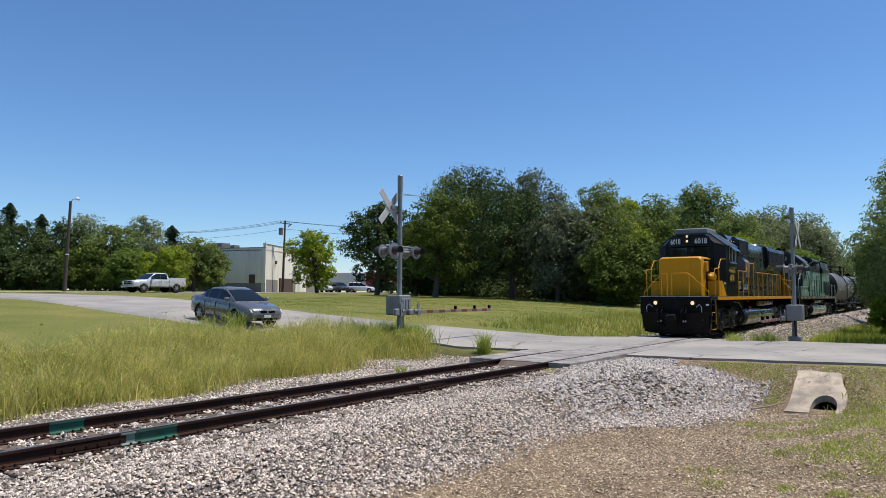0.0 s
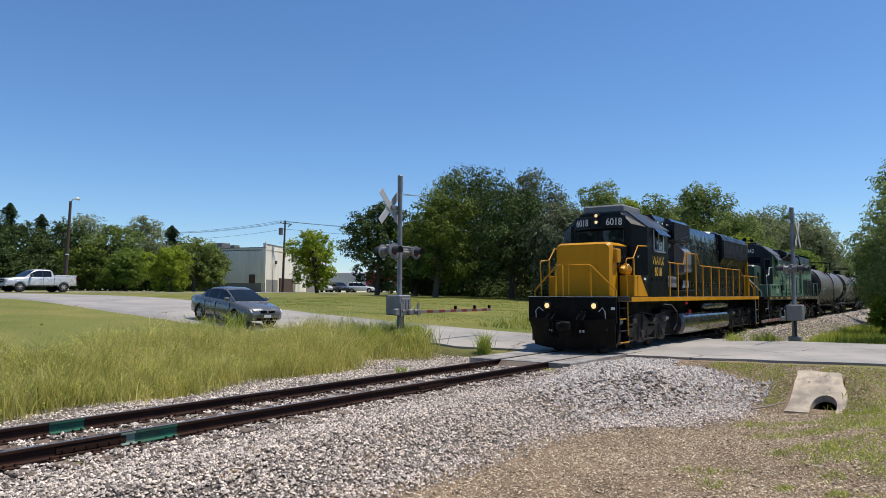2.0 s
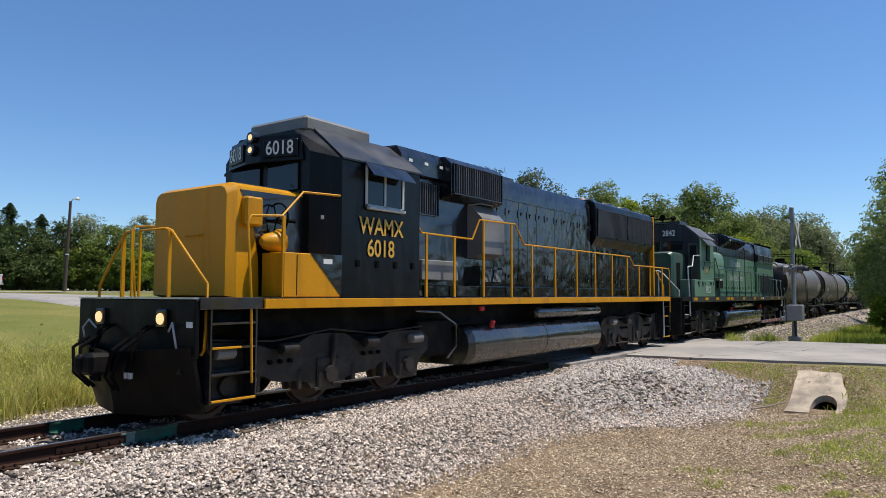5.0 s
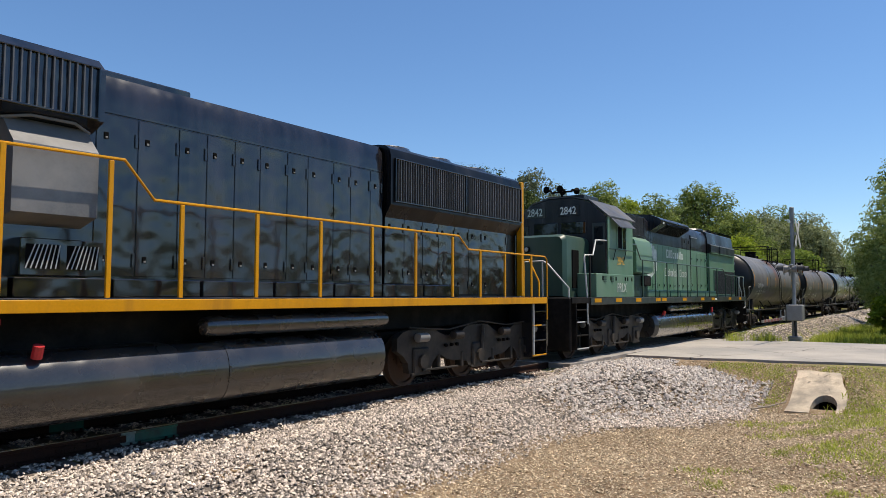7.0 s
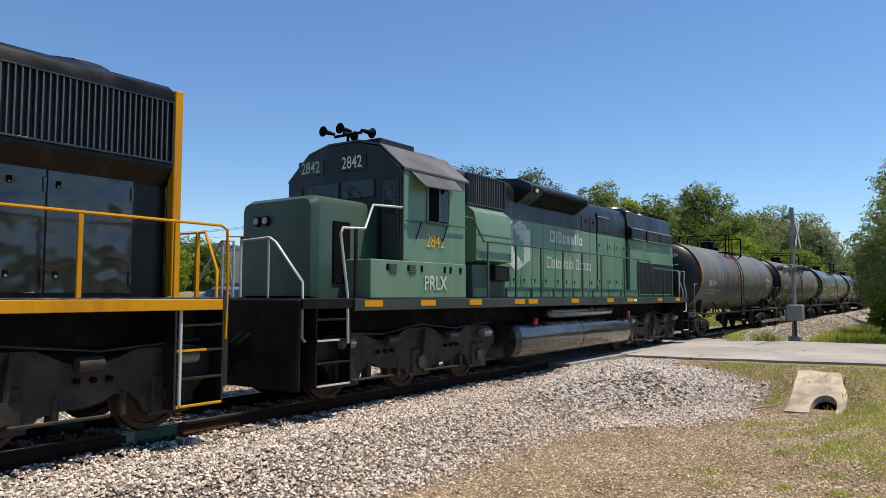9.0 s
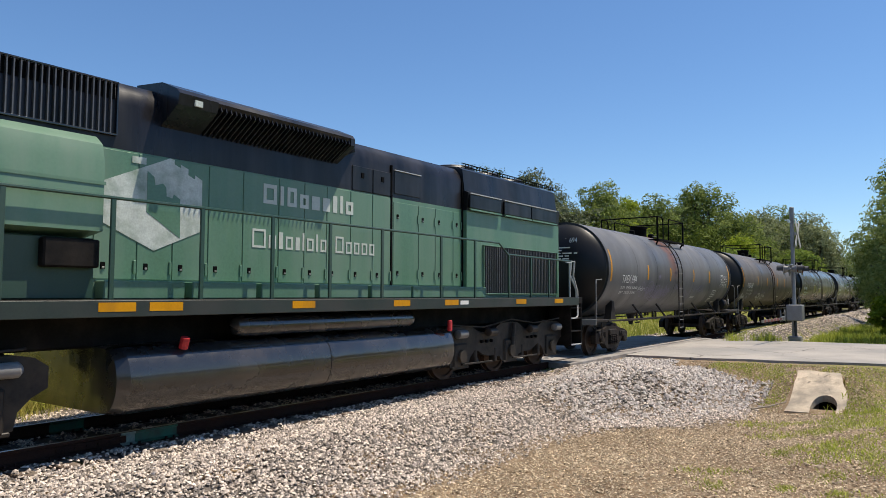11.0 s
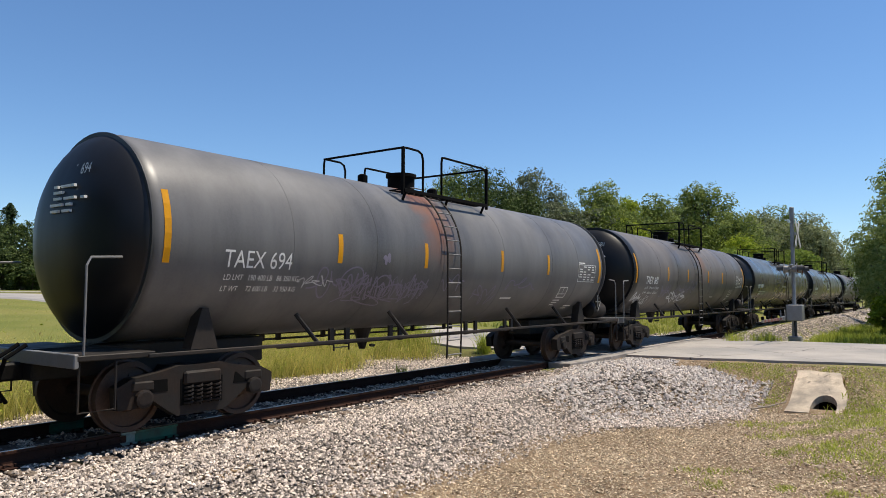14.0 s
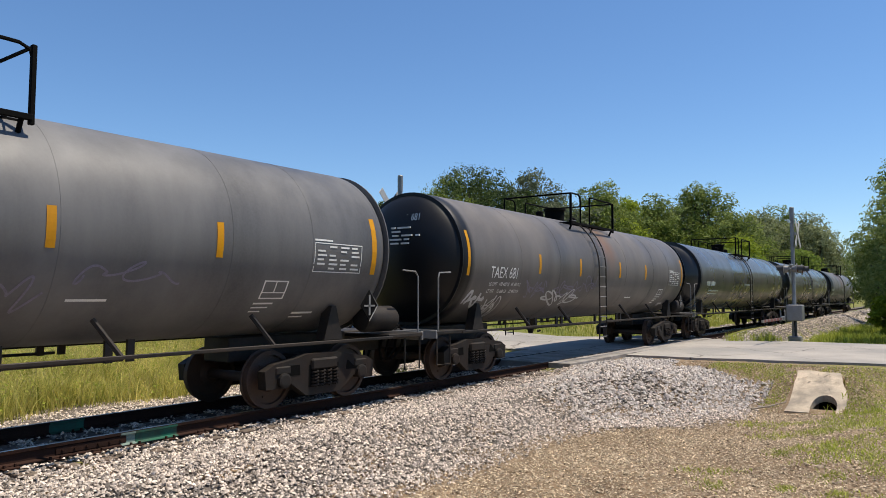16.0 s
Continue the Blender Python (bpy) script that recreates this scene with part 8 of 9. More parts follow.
def sedan(x, y, turn, paint, label):
    ob = thing("car", label, "car", m=pose(x, y, float(road_height(x, np.array(y))) + 0.02, 0, 4.0, turn) @ Matrix.Scale(0.91, 4))
    body = part("body", loft([(-2.27, 0.46, 0.80, 0.62, 0.52), (-2.22, 0.34, 0.93, 0.74, 0.62), (-2.10, 0.26, 0.985, 0.81, 0.68), (-1.75, 0.21, 1.00, 0.855, 0.74), (-1.3, 0.20, 0.985, 0.87, 0.78), (-0.9, 0.20, 0.97, 0.87, 0.79), (0.2, 0.20, 0.945, 0.87, 0.79), (0.85, 0.20, 0.925, 0.87, 0.78),
                              (1.15, 0.20, 0.905, 0.865, 0.76), (1.5, 0.21, 0.865, 0.85, 0.72), (1.85, 0.23, 0.815, 0.82, 0.66), (2.08, 0.25, 0.765, 0.77, 0.60), (2.2, 0.28, 0.70, 0.70, 0.53), (2.27, 0.34, 0.60, 0.60, 0.47)]), paint, ob, "", 45)
    house = Greenhouse([-1.66, -1.55, -1.25, -0.95, -0.55, -0.1, 0.18, 0.55, 0.92, 1.20], [0.95, 1.02, 1.23, 1.37, 1.43, 1.44, 1.41, 1.24, 1.06, 0.90], 0.90, 0.765, 0.23)
    house.build(ob, paint, ((-1.18, -0.90), (-0.84, -0.16), (-0.08, 0.66)), (0.30, 1.12), (-1.56, -1.04), (-0.87, -0.12))
    for sx in (-1.32, 1.32):
        for sy in (-0.77, 0.77):
            wheel_at(ob, sx, sy, 0.31)
            sg = -1 if sy < 0 else 1
            lip = Shape().tube([(sx + 0.385 * math.cos(a), 0.868 * sg, 0.31 + 0.385 * math.sin(a)) for a in np.linspace(radians(-5), radians(185), 17)], 0.022, 6)
            part("arch_lip", lip, paint, body)
    for sg in (-1, 1):
        part("headlamp", Shape().prism([(1.86, 0.755), (2.14, 0.70), (2.22, 0.60), (2.16, 0.57), (1.92, 0.62)], min(0.40 * sg, 0.71 * sg), max(0.40 * sg, 0.71 * sg), "y"), HEADLAMP, ob)
        part("tail_lamp", Shape().box(-2.27, -2.08, min(0.46 * sg, 0.74 * sg), max(0.46 * sg, 0.74 * sg), 0.70, 0.90, 0.03), TAILLAMP, ob)
        part("wing_mirror", Shape().box(0.72, 0.90, min(0.83 * sg, 1.03 * sg), max(0.83 * sg, 1.03 * sg), 0.95, 1.09, 0.05), paint, ob)
        part("side_moulding", Shape().box(-0.95, 0.95, min(0.862 * sg, 0.885 * sg), max(0.862 * sg, 0.885 * sg), 0.50, 0.56, 0.01), DARKCAR, ob)
        part("sill", Shape().box(-0.98, 0.98, min(0.78 * sg, 0.86 * sg), max(0.78 * sg, 0.86 * sg), 0.17, 0.25, 0.02), DARKCAR, ob)
        for dx in (-0.93, -0.12, 0.92):
            part("door_gap", Shape().box(dx - 0.006, dx + 0.006, min(0.855 * sg, 0.873 * sg), max(0.855 * sg, 0.873 * sg), 0.28, 0.86), NEARBLACK, ob)
        for dx in (-0.35, 0.42):
            part("door_handle", Shape().box(dx - 0.36, dx - 0.20, min(0.855 * sg, 0.89 * sg), max(0.855 * sg, 0.89 * sg), 0.79, 0.825, 0.008), paint, ob)
    for sg in (-1, 1):
        part("grille", Shape().box(2.20, 2.275, min(0.04 * sg, 0.34 * sg), max(0.04 * sg, 0.34 * sg), 0.55, 0.68, 0.02), NEARBLACK, ob)
    part("grille_surround", Shape().box(2.19, 2.262, -0.37, 0.37, 0.535, 0.695, 0.02), CHROMETRIM, ob)
    part("badge", Shape().turned([(2.27, 0.05), (2.285, 0.045)], 14, "x", (0, 0, 0.615)), CHROMETRIM, ob)
    part("bumper_seam", Shape().box(2.18, 2.285, -0.56, 0.56, 0.505, 0.52, 0.004), DARKCAR, ob)
    part("lower_intake", Shape().box(2.2, 2.275, -0.48, 0.48, 0.30, 0.39, 0.01), NEARBLACK, ob)
    part("number_plate", Shape().box(2.272, 2.288, -0.16, 0.16, 0.395, 0.50, 0.004), WHITECAR, ob, "small pale number plate")
    return ob


def pickup(x, y, z, turn, paint, label):
    ob = thing("pickup_truck", label, "pickup truck", m=pose(x, y, z, 0, 0, turn))
    body = part("body", loft([(-2.98, 0.66, 1.30, 0.90, 0.90), (-2.90, 0.56, 1.32, 0.97, 0.94), (-1.06, 0.50, 1.32, 0.99, 0.95), (-0.95, 0.48, 1.24, 0.99, 0.94), (1.1, 0.48, 1.22, 0.99, 0.93), (1.5, 0.49, 1.21, 0.99, 0.86), (2.4, 0.50, 1.15, 0.97, 0.80), (2.75, 0.50, 1.10, 0.92, 0.76), (2.90, 0.54, 1.04, 0.86, 0.70)]), paint, ob, "", 45)
    # solid near-black block: the bed's inner shade put into its colour
    part("load_bed", Shape().box(-2.86, -1.10, -0.78, 0.78, 1.02, 1.327), NEARBLACK, ob, "load bed filled with a near-black block")
    for sg in (-1, 1):
        part("bed_side", Shape().box(-2.95, -1.06, min(0.80 * sg, 0.96 * sg), max(0.80 * sg, 0.96 * sg), 1.29, 1.43, 0.03), paint, ob)
    part("tailgate", Shape().box(-3.0, -2.88, -0.93, 0.93, 0.80, 1.43, 0.03), paint, ob)
    house = Greenhouse([-1.02, -0.96, -0.85, -0.5, 0.1, 0.5, 0.8, 1.2, 1.5], [1.22, 1.55, 1.86, 1.92, 1.93, 1.88, 1.72, 1.42, 1.20], 1.20, 0.90, 0.20)
    house.build(ob, paint, ((-0.78, -0.06), (0.02, 1.02)), (0.60, 1.42), (-1.01, -0.90), (-0.02,))
    for sx in (-1.80, 1.88):
        for sy in (-0.87, 0.87):
            wheel_at(ob, sx, sy, 0.41, 0.27)
    part("grille", Shape().box(2.90, 2.99, -0.55, 0.55, 0.74, 1.06, 0.04), NEARBLACK, ob)
    part("grille_surround", Shape().box(2.86, 2.97, -0.60, 0.60, 0.70, 1.10, 0.04), CHROMETRIM, ob)
    for a, b, p, q in ((-0.55, 0.55, 0.885, 0.915), (-0.02, 0.02, 0.74, 1.06)):
        part("grille_bar", Shape().box(2.985, 3.01, a, b, p, q, 0.008), CHROMETRIM, ob)
    part("front_bumper", Shape().box(2.84, 3.08, -0.95, 0.95, 0.46, 0.68, 0.06), CHROMETRIM, ob)
    part("rear_bumper", Shape().box(-3.12, -2.96, -0.90, 0.90, 0.55, 0.74, 0.05), CHROMETRIM, ob)
    for sg in (-1, 1):
        part("headlamp", Shape().box(2.74, 2.95, min(0.62 * sg, 0.90 * sg), max(0.62 * sg, 0.90 * sg), 0.82, 1.04, 0.04), HEADLAMP, ob)
        part("tail_lamp", Shape().box(-3.01, -2.9, min(0.82 * sg, 0.97 * sg), max(0.82 * sg, 0.97 * sg), 0.96, 1.32, 0.02), TAILLAMP, ob)
        part("wing_mirror", Shape().box(0.92, 1.10, min(0.98 * sg, 1.22 * sg), max(0.98 * sg, 1.22 * sg), 1.24, 1.48, 0.05), DARKCAR, ob)
        part("sill_step", Shape().box(-0.95, 1.25, min(0.92 * sg, 1.03 * sg), max(0.92 * sg, 1.03 * sg), 0.40, 0.47, 0.02), NEARBLACK, ob)
        for dx in (-0.98, -0.02, 1.15):
            part("door_gap", Shape().box(dx - 0.008, dx + 0.008, min(0.975 * sg, 0.993 * sg), max(0.975 * sg, 0.993 * sg), 0.56, 1.18), NEARBLACK, ob)
        for dx in (-0.62, 0.28):
            part("door_handle", Shape().box(dx - 0.2, dx - 0.02, min(0.975 * sg, 1.01 * sg), max(0.975 * sg, 1.01 * sg), 1.06, 1.10, 0.008), paint, ob)
        for sx in (-1.80, 1.88):
            part("arch_lip", Shape().tube([(sx + 0.50 * math.cos(a), 0.985 * sg, 0.42 + 0.50 * math.sin(a)) for a in np.linspace(radians(0), radians(180), 17)], 0.03, 6), paint, body)
    return ob


sedan(16.85, 12.0, -96.0, GREYCAR, "grey saloon car waiting at the crossing in the sun")
PICKUP_Z = 1.97
pickup_truck = pickup(39.6, 53.6, PICKUP_Z, 180, SILVERCAR, "silver crew-cab pickup truck driving along the side street")


def far_suv(x, y, turn, paint, label):
    z = float(land(x, y))
    ob = thing("parked_car", label, "car", "parked cars", m=pose(x, y, z, 0, 0, turn))
    part("body", loft([(-2.3, 0.45, 1.0, 0.8, 0.7), (-2.1, 0.3, 1.08, 0.9, 0.8), (1.0, 0.3, 1.02, 0.9, 0.8), (2.0, 0.32, 0.9, 0.86, 0.7), (2.3, 0.42, 0.7, 0.7, 0.55)]), paint, ob, "", 45)
    house = Greenhouse([-2.2, -2.1, -1.9, -1.4, -0.6, 0.0, 0.4, 0.8, 1.2], [1.05, 1.35, 1.60, 1.67, 1.69, 1.66, 1.55, 1.25, 1.0], 1.0, 0.82, 0.18)
    house.build(ob, paint, ((-1.9, -1.2), (-1.1, -0.3), (-0.2, 0.85)), (0.3, 1.1), (-2.18, -1.95), (-1.15, -0.25))
    for sx in (-1.4, 1.4):
        for sy in (-0.8, 0.8):
            wheel_at(ob, sx, sy, 0.35)
    return ob


far_suv(83.6, 66.3, -60, WHITECAR, "white parked estate car beyond the lawn")
far_suv(79.4, 70.4, -120, SILVERCAR, "silver parked car beside the warehouse")
far_suv(81.3, 69.0, -110, DARKCAR, "dark parked car beside the warehouse")
pickup(86.2, 63.2, float(land(86.2, 63.2)), -50, DARKCAR, "dark parked pickup truck beyond the lawn")


def box_trailer(x, y, turn, paint, label):
    ob = thing("box_trailer", label, "trailer", m=pose(x, y, float(land(x, y)), 0, 0, turn))
    part("box", Shape().box(-5.5, 5.5, -1.25, 1.25, 1.1, 3.6, 0.12), paint, ob)
    for sx in (-4.2, -3.0, 4.0):
        for sy in (-1.05, 1.05):
            wheel_at(ob, sx, sy, 0.5, 0.3)
    part("chassis", Shape().box(-5.4, 5.4, -0.5, 0.5, 0.8, 1.1), NEARBLACK, ob)
    return ob


box_trailer(95.0, 78.5, -50, WHITECAR, "white box trailer parked far behind the trees")
box_trailer(97.0, 70.0, -50, surface("dark_red_trailer_paint", (0.34, 0.03, 0.035), 0.45, vary=0.1), "dark red trailer parked far behind the trees")


# ---- warehouse, poles, wires ----
STUCCO = surface("cream_painted_wall", (0.88, 0.81, 0.68), 0.85, vary=0.06, scale=0.6, fine=20, dirt=(0.66, 0.60, 0.50), dirt_amount=0.1, dirt_scale=0.4, streak=True)
DADO = surface("grey_painted_plinth", (0.26, 0.24, 0.22), 0.8, vary=0.12)
RUSTGATE = surface("rust_brown_metal_gate", (0.10, 0.06, 0.045), 0.7, vary=0.25)


def warehouse():
    ob = thing("warehouse", "low cream warehouse with a grey plinth beyond the lawn", "warehouse")
    a, b, c = Vector((66.6, 69.4, 0)), Vector((93.1, 84.0, 0)), Vector((61.5, 90.0, 0))
    d = b + c - a
    z0, zt, zp = 1.9, 8.45, 8.95
    foot = [a, b, d, c]
    part("roof", Shape().prism([(p.x, p.y) for p in foot], zt - 0.4, zt - 0.25, "z"), DADO, ob)
    names = (("wall_sunny", a, b, zp), ("wall_back", b, d, zt), ("wall_rear", d, c, zt), ("wall_shaded", c, a, zt))
    cen = (a + d) / 2
    for nm, p, q, top in names:
        t = (q - p).normalized()
        nrm = Vector((t.y, -t.x, 0))
        if nrm.dot(cen - p) > 0:
            nrm = -nrm
        w = part("wall", Shape().prism([(p.x, p.y), (q.x, q.y), ((q - nrm * 0.3).x, (q - nrm * 0.3).y), ((p - nrm * 0.3).x, (p - nrm * 0.3).y)], z0, top, "z"), STUCCO, ob)
        o = nrm * 0.03
        part("coping", Shape().prism([((p + o * 2).x, (p + o * 2).y), ((q + o * 2).x, (q + o * 2).y), ((q - nrm * 0.36).x, (q - nrm * 0.36).y), ((p - nrm * 0.36).x, (p - nrm * 0.36).y)], top, top + 0.10, "z"), DADO, w)
        length = (q - p).length

        def on_wall(name, s0, s1, h0, h1, mat, proud=0.05):
            e, g = p + t * s0, p + t * s1
            part(name, Shape().prism([(e.x + nrm.x * proud, e.y + nrm.y * proud), (g.x + nrm.x * proud, g.y + nrm.y * proud), (g.x - nrm.x * 0.02, g.y - nrm.y * 0.02), (e.x - nrm.x * 0.02, e.y - nrm.y * 0.02)], h0, h1, "z"), mat, w)
        if nm == "wall_shaded":
            on_wall("plinth", 0, length, z0, z0 + 1.5, DADO, 0.03)
            on_wall("meter_box", length - 2.6, length - 1.7, z0 + 1.5, z0 + 2.7, RUSTGATE, 0.2)
            on_wall("wall_lamp", length - 9.0, length - 8.5, zt - 2.0, zt - 1.6, RUSTGATE, 0.2)
            on_wall("downpipe", length - 0.5, length - 0.35, z0, zt, STUCCO, 0.1)
        if nm == "wall_sunny":
            on_wall("plinth", 0.1, 5.2, z0, z0 + 2.0, DADO, 0.03)
            on_wall("gate", 5.8, 11.5, z0, z0 + 2.3, RUSTGATE, 0.25)
            on_wall("buttress", 12.0, 12.5, z0, z0 + 4.2, STUCCO, 0.5)
            on_wall("wall_lamp", 3.9, 4.3, zt - 2.2, zt - 1.7, RUSTGATE, 0.25)
            on_wall("loading_door", 19.0, 26.0, z0, z0 + 2.2, DADO, 0.04)
            on_wall("parapet_step", 0.0, 0.25, z0, zp + 0.35, STUCCO, 0.06)
    for px, py, w, h, mt in ((66.5, 79.0, 1.6, 1.0, GREYBOX), (67.6, 77.5, 1.0, 0.7, GREYBOX), (64.8, 85.5, 2.6, 1.1, RED), (66.0, 90.0, 1.2, 1.0, GREYBOX)):
        part("rooftop_unit", Shape().box(px - w / 2, px + w / 2, py - w / 2, py + w / 2, zt - 0.3, zt + h, 0.04), mt, ob)


warehouse()
POLE = surface("creosoted_pole_wood", (0.06, 0.042, 0.032), 0.9, vary=0.3, scale=3, fine=25, streak=True)
WIRE = surface("black_cable", (0.015, 0.015, 0.015), 0.6)


def lamp_pole():
    z = float(land(34.1, 59.7))
    ob = thing("street_lamp", "dark wooden pole with a small lamp on top", "street lamp", m=pose(33.9, 59.7, z, 0, 3.0, 30))
    part("pole", Shape().turned([(-0.3, 0.19), (8.9, 0.12)], 12, "z"), POLE, ob)
    part("lamp_arm", Shape().tube([(0, 0, 8.6), (0.12, -0.1, 9.1), (0.35, -0.3, 9.25)], 0.04, 7), SIGNAL, ob)
    part("lamp_head", Shape().turned([(9.1, 0.20), (9.22, 0.24), (9.36, 0.12), (9.40, 0.03)], 14, "z", (0.45, -0.4, 0)), WHITECAR, ob, "pale lamp head", 35)
    part("band", Shape().turned([(3.6, 0.17), (3.7, 0.17)], 12, "z"), WHITECAR, ob)


def utility_pole(x, y, h, label, lit=True, lean=0.0):
    z = float(land(x, y))
    ob = thing("utility_pole", label, "utility pole", "line of poles", m=pose(x, y, z, 0, lean, 0))
    part("pole", Shape().turned([(-0.3, 0.2), (h, 0.12)], 12, "z"), POLE, ob)
    part("transformer", Shape().turned([(h - 2.2, 0.08), (h - 2.15, 0.32), (h - 1.15, 0.34), (h - 1.1, 0.1)], 16, "z", (-0.42, 0.35, 0)), GREYBOX, ob, "grey transformer can", 35)
    part("crossarm", Shape().box(-0.9, 0.9, -0.06, 0.06, h - 0.5, h - 0.38, 0.01), POLE, ob)
    for k in (-0.8, 0.0, 0.8):
        part("insulator", Shape().turned([(h - 0.38, 0.05), (h - 0.2, 0.07), (h - 0.15, 0.03)], 10, "z", (k, 0, 0)), GREYBOX, ob)
    part("surge_arrester", Shape().tube([(0.35, -0.3, h - 0.9), (0.75, -0.6, h - 0.45)], 0.09, 8), GREYBOX, ob)
    if lit:
        part("lamp_arm", Shape().tube([(0, 0, h - 3.9), (0.6, -0.7, h - 3.4), (1.5, -1.75, h - 3.2)], 0.05, 7), SIGNAL, ob)
        part("lamp_head", Shape().box(1.35, 1.75, -2.05, -1.6, h - 3.3, h - 3.15, 0.04), SIGNAL, ob)
    return ob


lamp_pole()
utility_pole(70.25, 69.75, 10.6, "dark wooden utility pole with transformer and street light", True, 1.5)
utility_pole(72.5, 118.0, 11.5, "wooden utility pole behind the tree belt", False)
utility_pole(108.0, 40.0, 11.0, "wooden utility pole hidden behind the wood", False)


def wires():
    zs = [(70.35, 69.75, float(land(70.8, 69.0)) + 10.3), (72.5, 118.0, float(land(72.5, 118)) + 11.2), (108.0, 40.0, float(land(108, 40)) + 10.7)]
    for k, (b, a) in enumerate(((1, 0), (2, 0))):
        for o, dz in ((-0.8, 0.15), (0.0, 0.1), (0.8, 0.12), (0.1, -1.0)):
            p, q = zs[a], zs[b]
            pts = []
            for i in range(13):
                t = i / 12
                pts.append((p[0] + o + (q[0] - p[0]) * t, p[1] + (q[1] - p[1]) * t, p[2] + dz + (q[2] - p[2]) * t - 4 * 0.9 * t * (1 - t)))
            tagged(new("power_cable", Shape().tube(pts, 0.022, 5).mesh("power_cable", WIRE)), "thin black overhead cable between wooden poles", "cable", "overhead cables")


wires()


# ---- culvert ----
def apron_height(s):
    return -0.12 - 0.74 * s


def on_apron(x, y):
    s = (20.2 - x) / 2.0
    return (s > -0.03) & (s < 1.05) & (y < -6.40) & (y > -7.36 - 0.40 * s)


def culvert():
    """A slab that slopes from the road's edge to the ditch, an arched mouth let into its lower edge."""
    ob = thing("culvert", "sloping concrete culvert headwall with a dark round pipe mouth", "culvert")
    yc, r, zc = -7.22, 0.30, -0.86
    wob = random.Random(4)
    right = [(-7.38 - 0.40 * k / 7 + wob.uniform(-0.03, 0.03), 0.93 * k / 7) for k in range(8)]
    left = [(-6.44 - 0.02 * k / 7 + wob.uniform(-0.03, 0.03), 1.03 * k / 7) for k in range(8)]
    arch = [(yc + 0.27 * math.cos(a), 0.90 - 0.31 * math.sin(a) ** 0.8) for a in np.linspace(0.0, math.pi, 11)]
    top = [(-6.75, -0.02), (-7.1, 0.01)]
    outline = left[::-1] + top + right + [(yc - 0.27, 0.99)] + arch[::-1] + [(yc + 0.27, 1.02)]
    outer = [(20.2 - 2.0 * s, y, apron_height(s)) for y, s in outline]
    inner = [(x + 0.05, y, z - 0.16) for x, y, z in outer]
    n = len(outline)
    slab = Shape().add(outer + inner, [tuple(range(n)), tuple(range(n, 2 * n))[::-1]] + [(k, (k + 1) % n, n + (k + 1) % n, n + k) for k in range(n)])
    part("apron", slab, CONCRETE, ob, "stained tan concrete slab")
    m, pipe, v = 24, Shape(), []
    for i in range(10):
        q = r * (1.0 if i % 2 else 0.95)
        for k in range(m):
            a = 2 * math.pi * k / m
            z = zc + q * math.sin(a)
            mouth = 20.2 - 2.0 * (-0.12 - z) / 0.74 + 0.10
            v.append((max(mouth, 17.9) + 0.16 * i, yc + q * math.cos(a), z))
    pipe.add(v, [(i * m + k, i * m + (k + 1) % m, (i + 1) * m + (k + 1) % m, (i + 1) * m + k) for i in range(9) for k in range(m)] + [tuple(range(9 * m, 10 * m))])
    # pipe coloured near-black so that its inside reads as shaded
    part("pipe", pipe, NEARBLACK, ob, "corrugated pipe coloured near-black for its inner shade")


culvert()
stick = tagged(new("fallen_branch", Shape().tube([(17.3, -5.9, -0.78), (17.7, -6.2, -0.74), (18.1, -6.5, -0.66)], [0.025, 0.02, 0.012], 6).mesh("fallen_branch", surface("dry_bark", (0.30, 0.25, 0.19), 0.9, vary=0.2))), "pale dry branch lying on the bare earth", "branch")


# ---- grass, weeds, pebbles ----
def blades(x, y, h, rng, width=0.012, lean=0.35, z=None):
    """Bent grass blades, three triangles each."""
    n = len(x)
    base = np.stack([x, y, (land(x, y) if z is None else z) - 0.01], 1)
    a = rng.uniform(0, 2 * np.pi, n)
    side = np.stack([np.cos(a), np.sin(a), np.zeros(n)], 1) * (width * rng.uniform(0.6, 1.4, n))[:, None]
    b = rng.uniform(0, 2 * np.pi, n)
    out = np.stack([np.cos(b), np.sin(b), np.zeros(n)], 1) * (h * lean * rng.uniform(0.2, 1.3, n))[:, None]
    up = np.zeros((n, 3))
    up[:, 2] = h
    m = base + up * 0.6 + out * 0.35
    tip = base + up * rng.uniform(0.85, 1.0, n)[:, None] + out
    v = np.stack([base - side, base + side, m - side * 0.75, m + side * 0.75, tip], 1).reshape(-1, 3)
    i = np.arange(n)[:, None] * 5
    f = np.concatenate([i + np.array([[0, 1, 3]]), i + np.array([[0, 3, 2]]), i + np.array([[2, 3, 4]])], 0)
    return v, f


WEEDS = foliage("summer_weeds", (0.17, 0.22, 0.025), (0.92, 0.80, 0.28), 0.45, 0.75, 1.1)
FRESH = foliage("fresh_grass", (0.21, 0.29, 0.03), (0.58, 0.60, 0.13), 0.45, 1.0)
TURF = foliage("short_green_turf", (0.15, 0.20, 0.03), (0.50, 0.52, 0.13), 0.4, 1.0)
SEEDS = foliage("pale_seed_heads", (0.40, 0.35, 0.11), (0.62, 0.54, 0.24), 0.4, 1.0)
LAWN = foliage("mown_lawn", (0.26, 0.30, 0.05), (0.46, 0.46, 0.12), 0.5, 0.8)


def patchy(x, y, scale, seed):
    return 0.5 + 0.5 * np.sin(x * scale + seed) * np.sin(y * scale * 1.3 + seed * 2) + 0.25 * np.sin(x * scale * 2.7 + y * scale * 1.9)


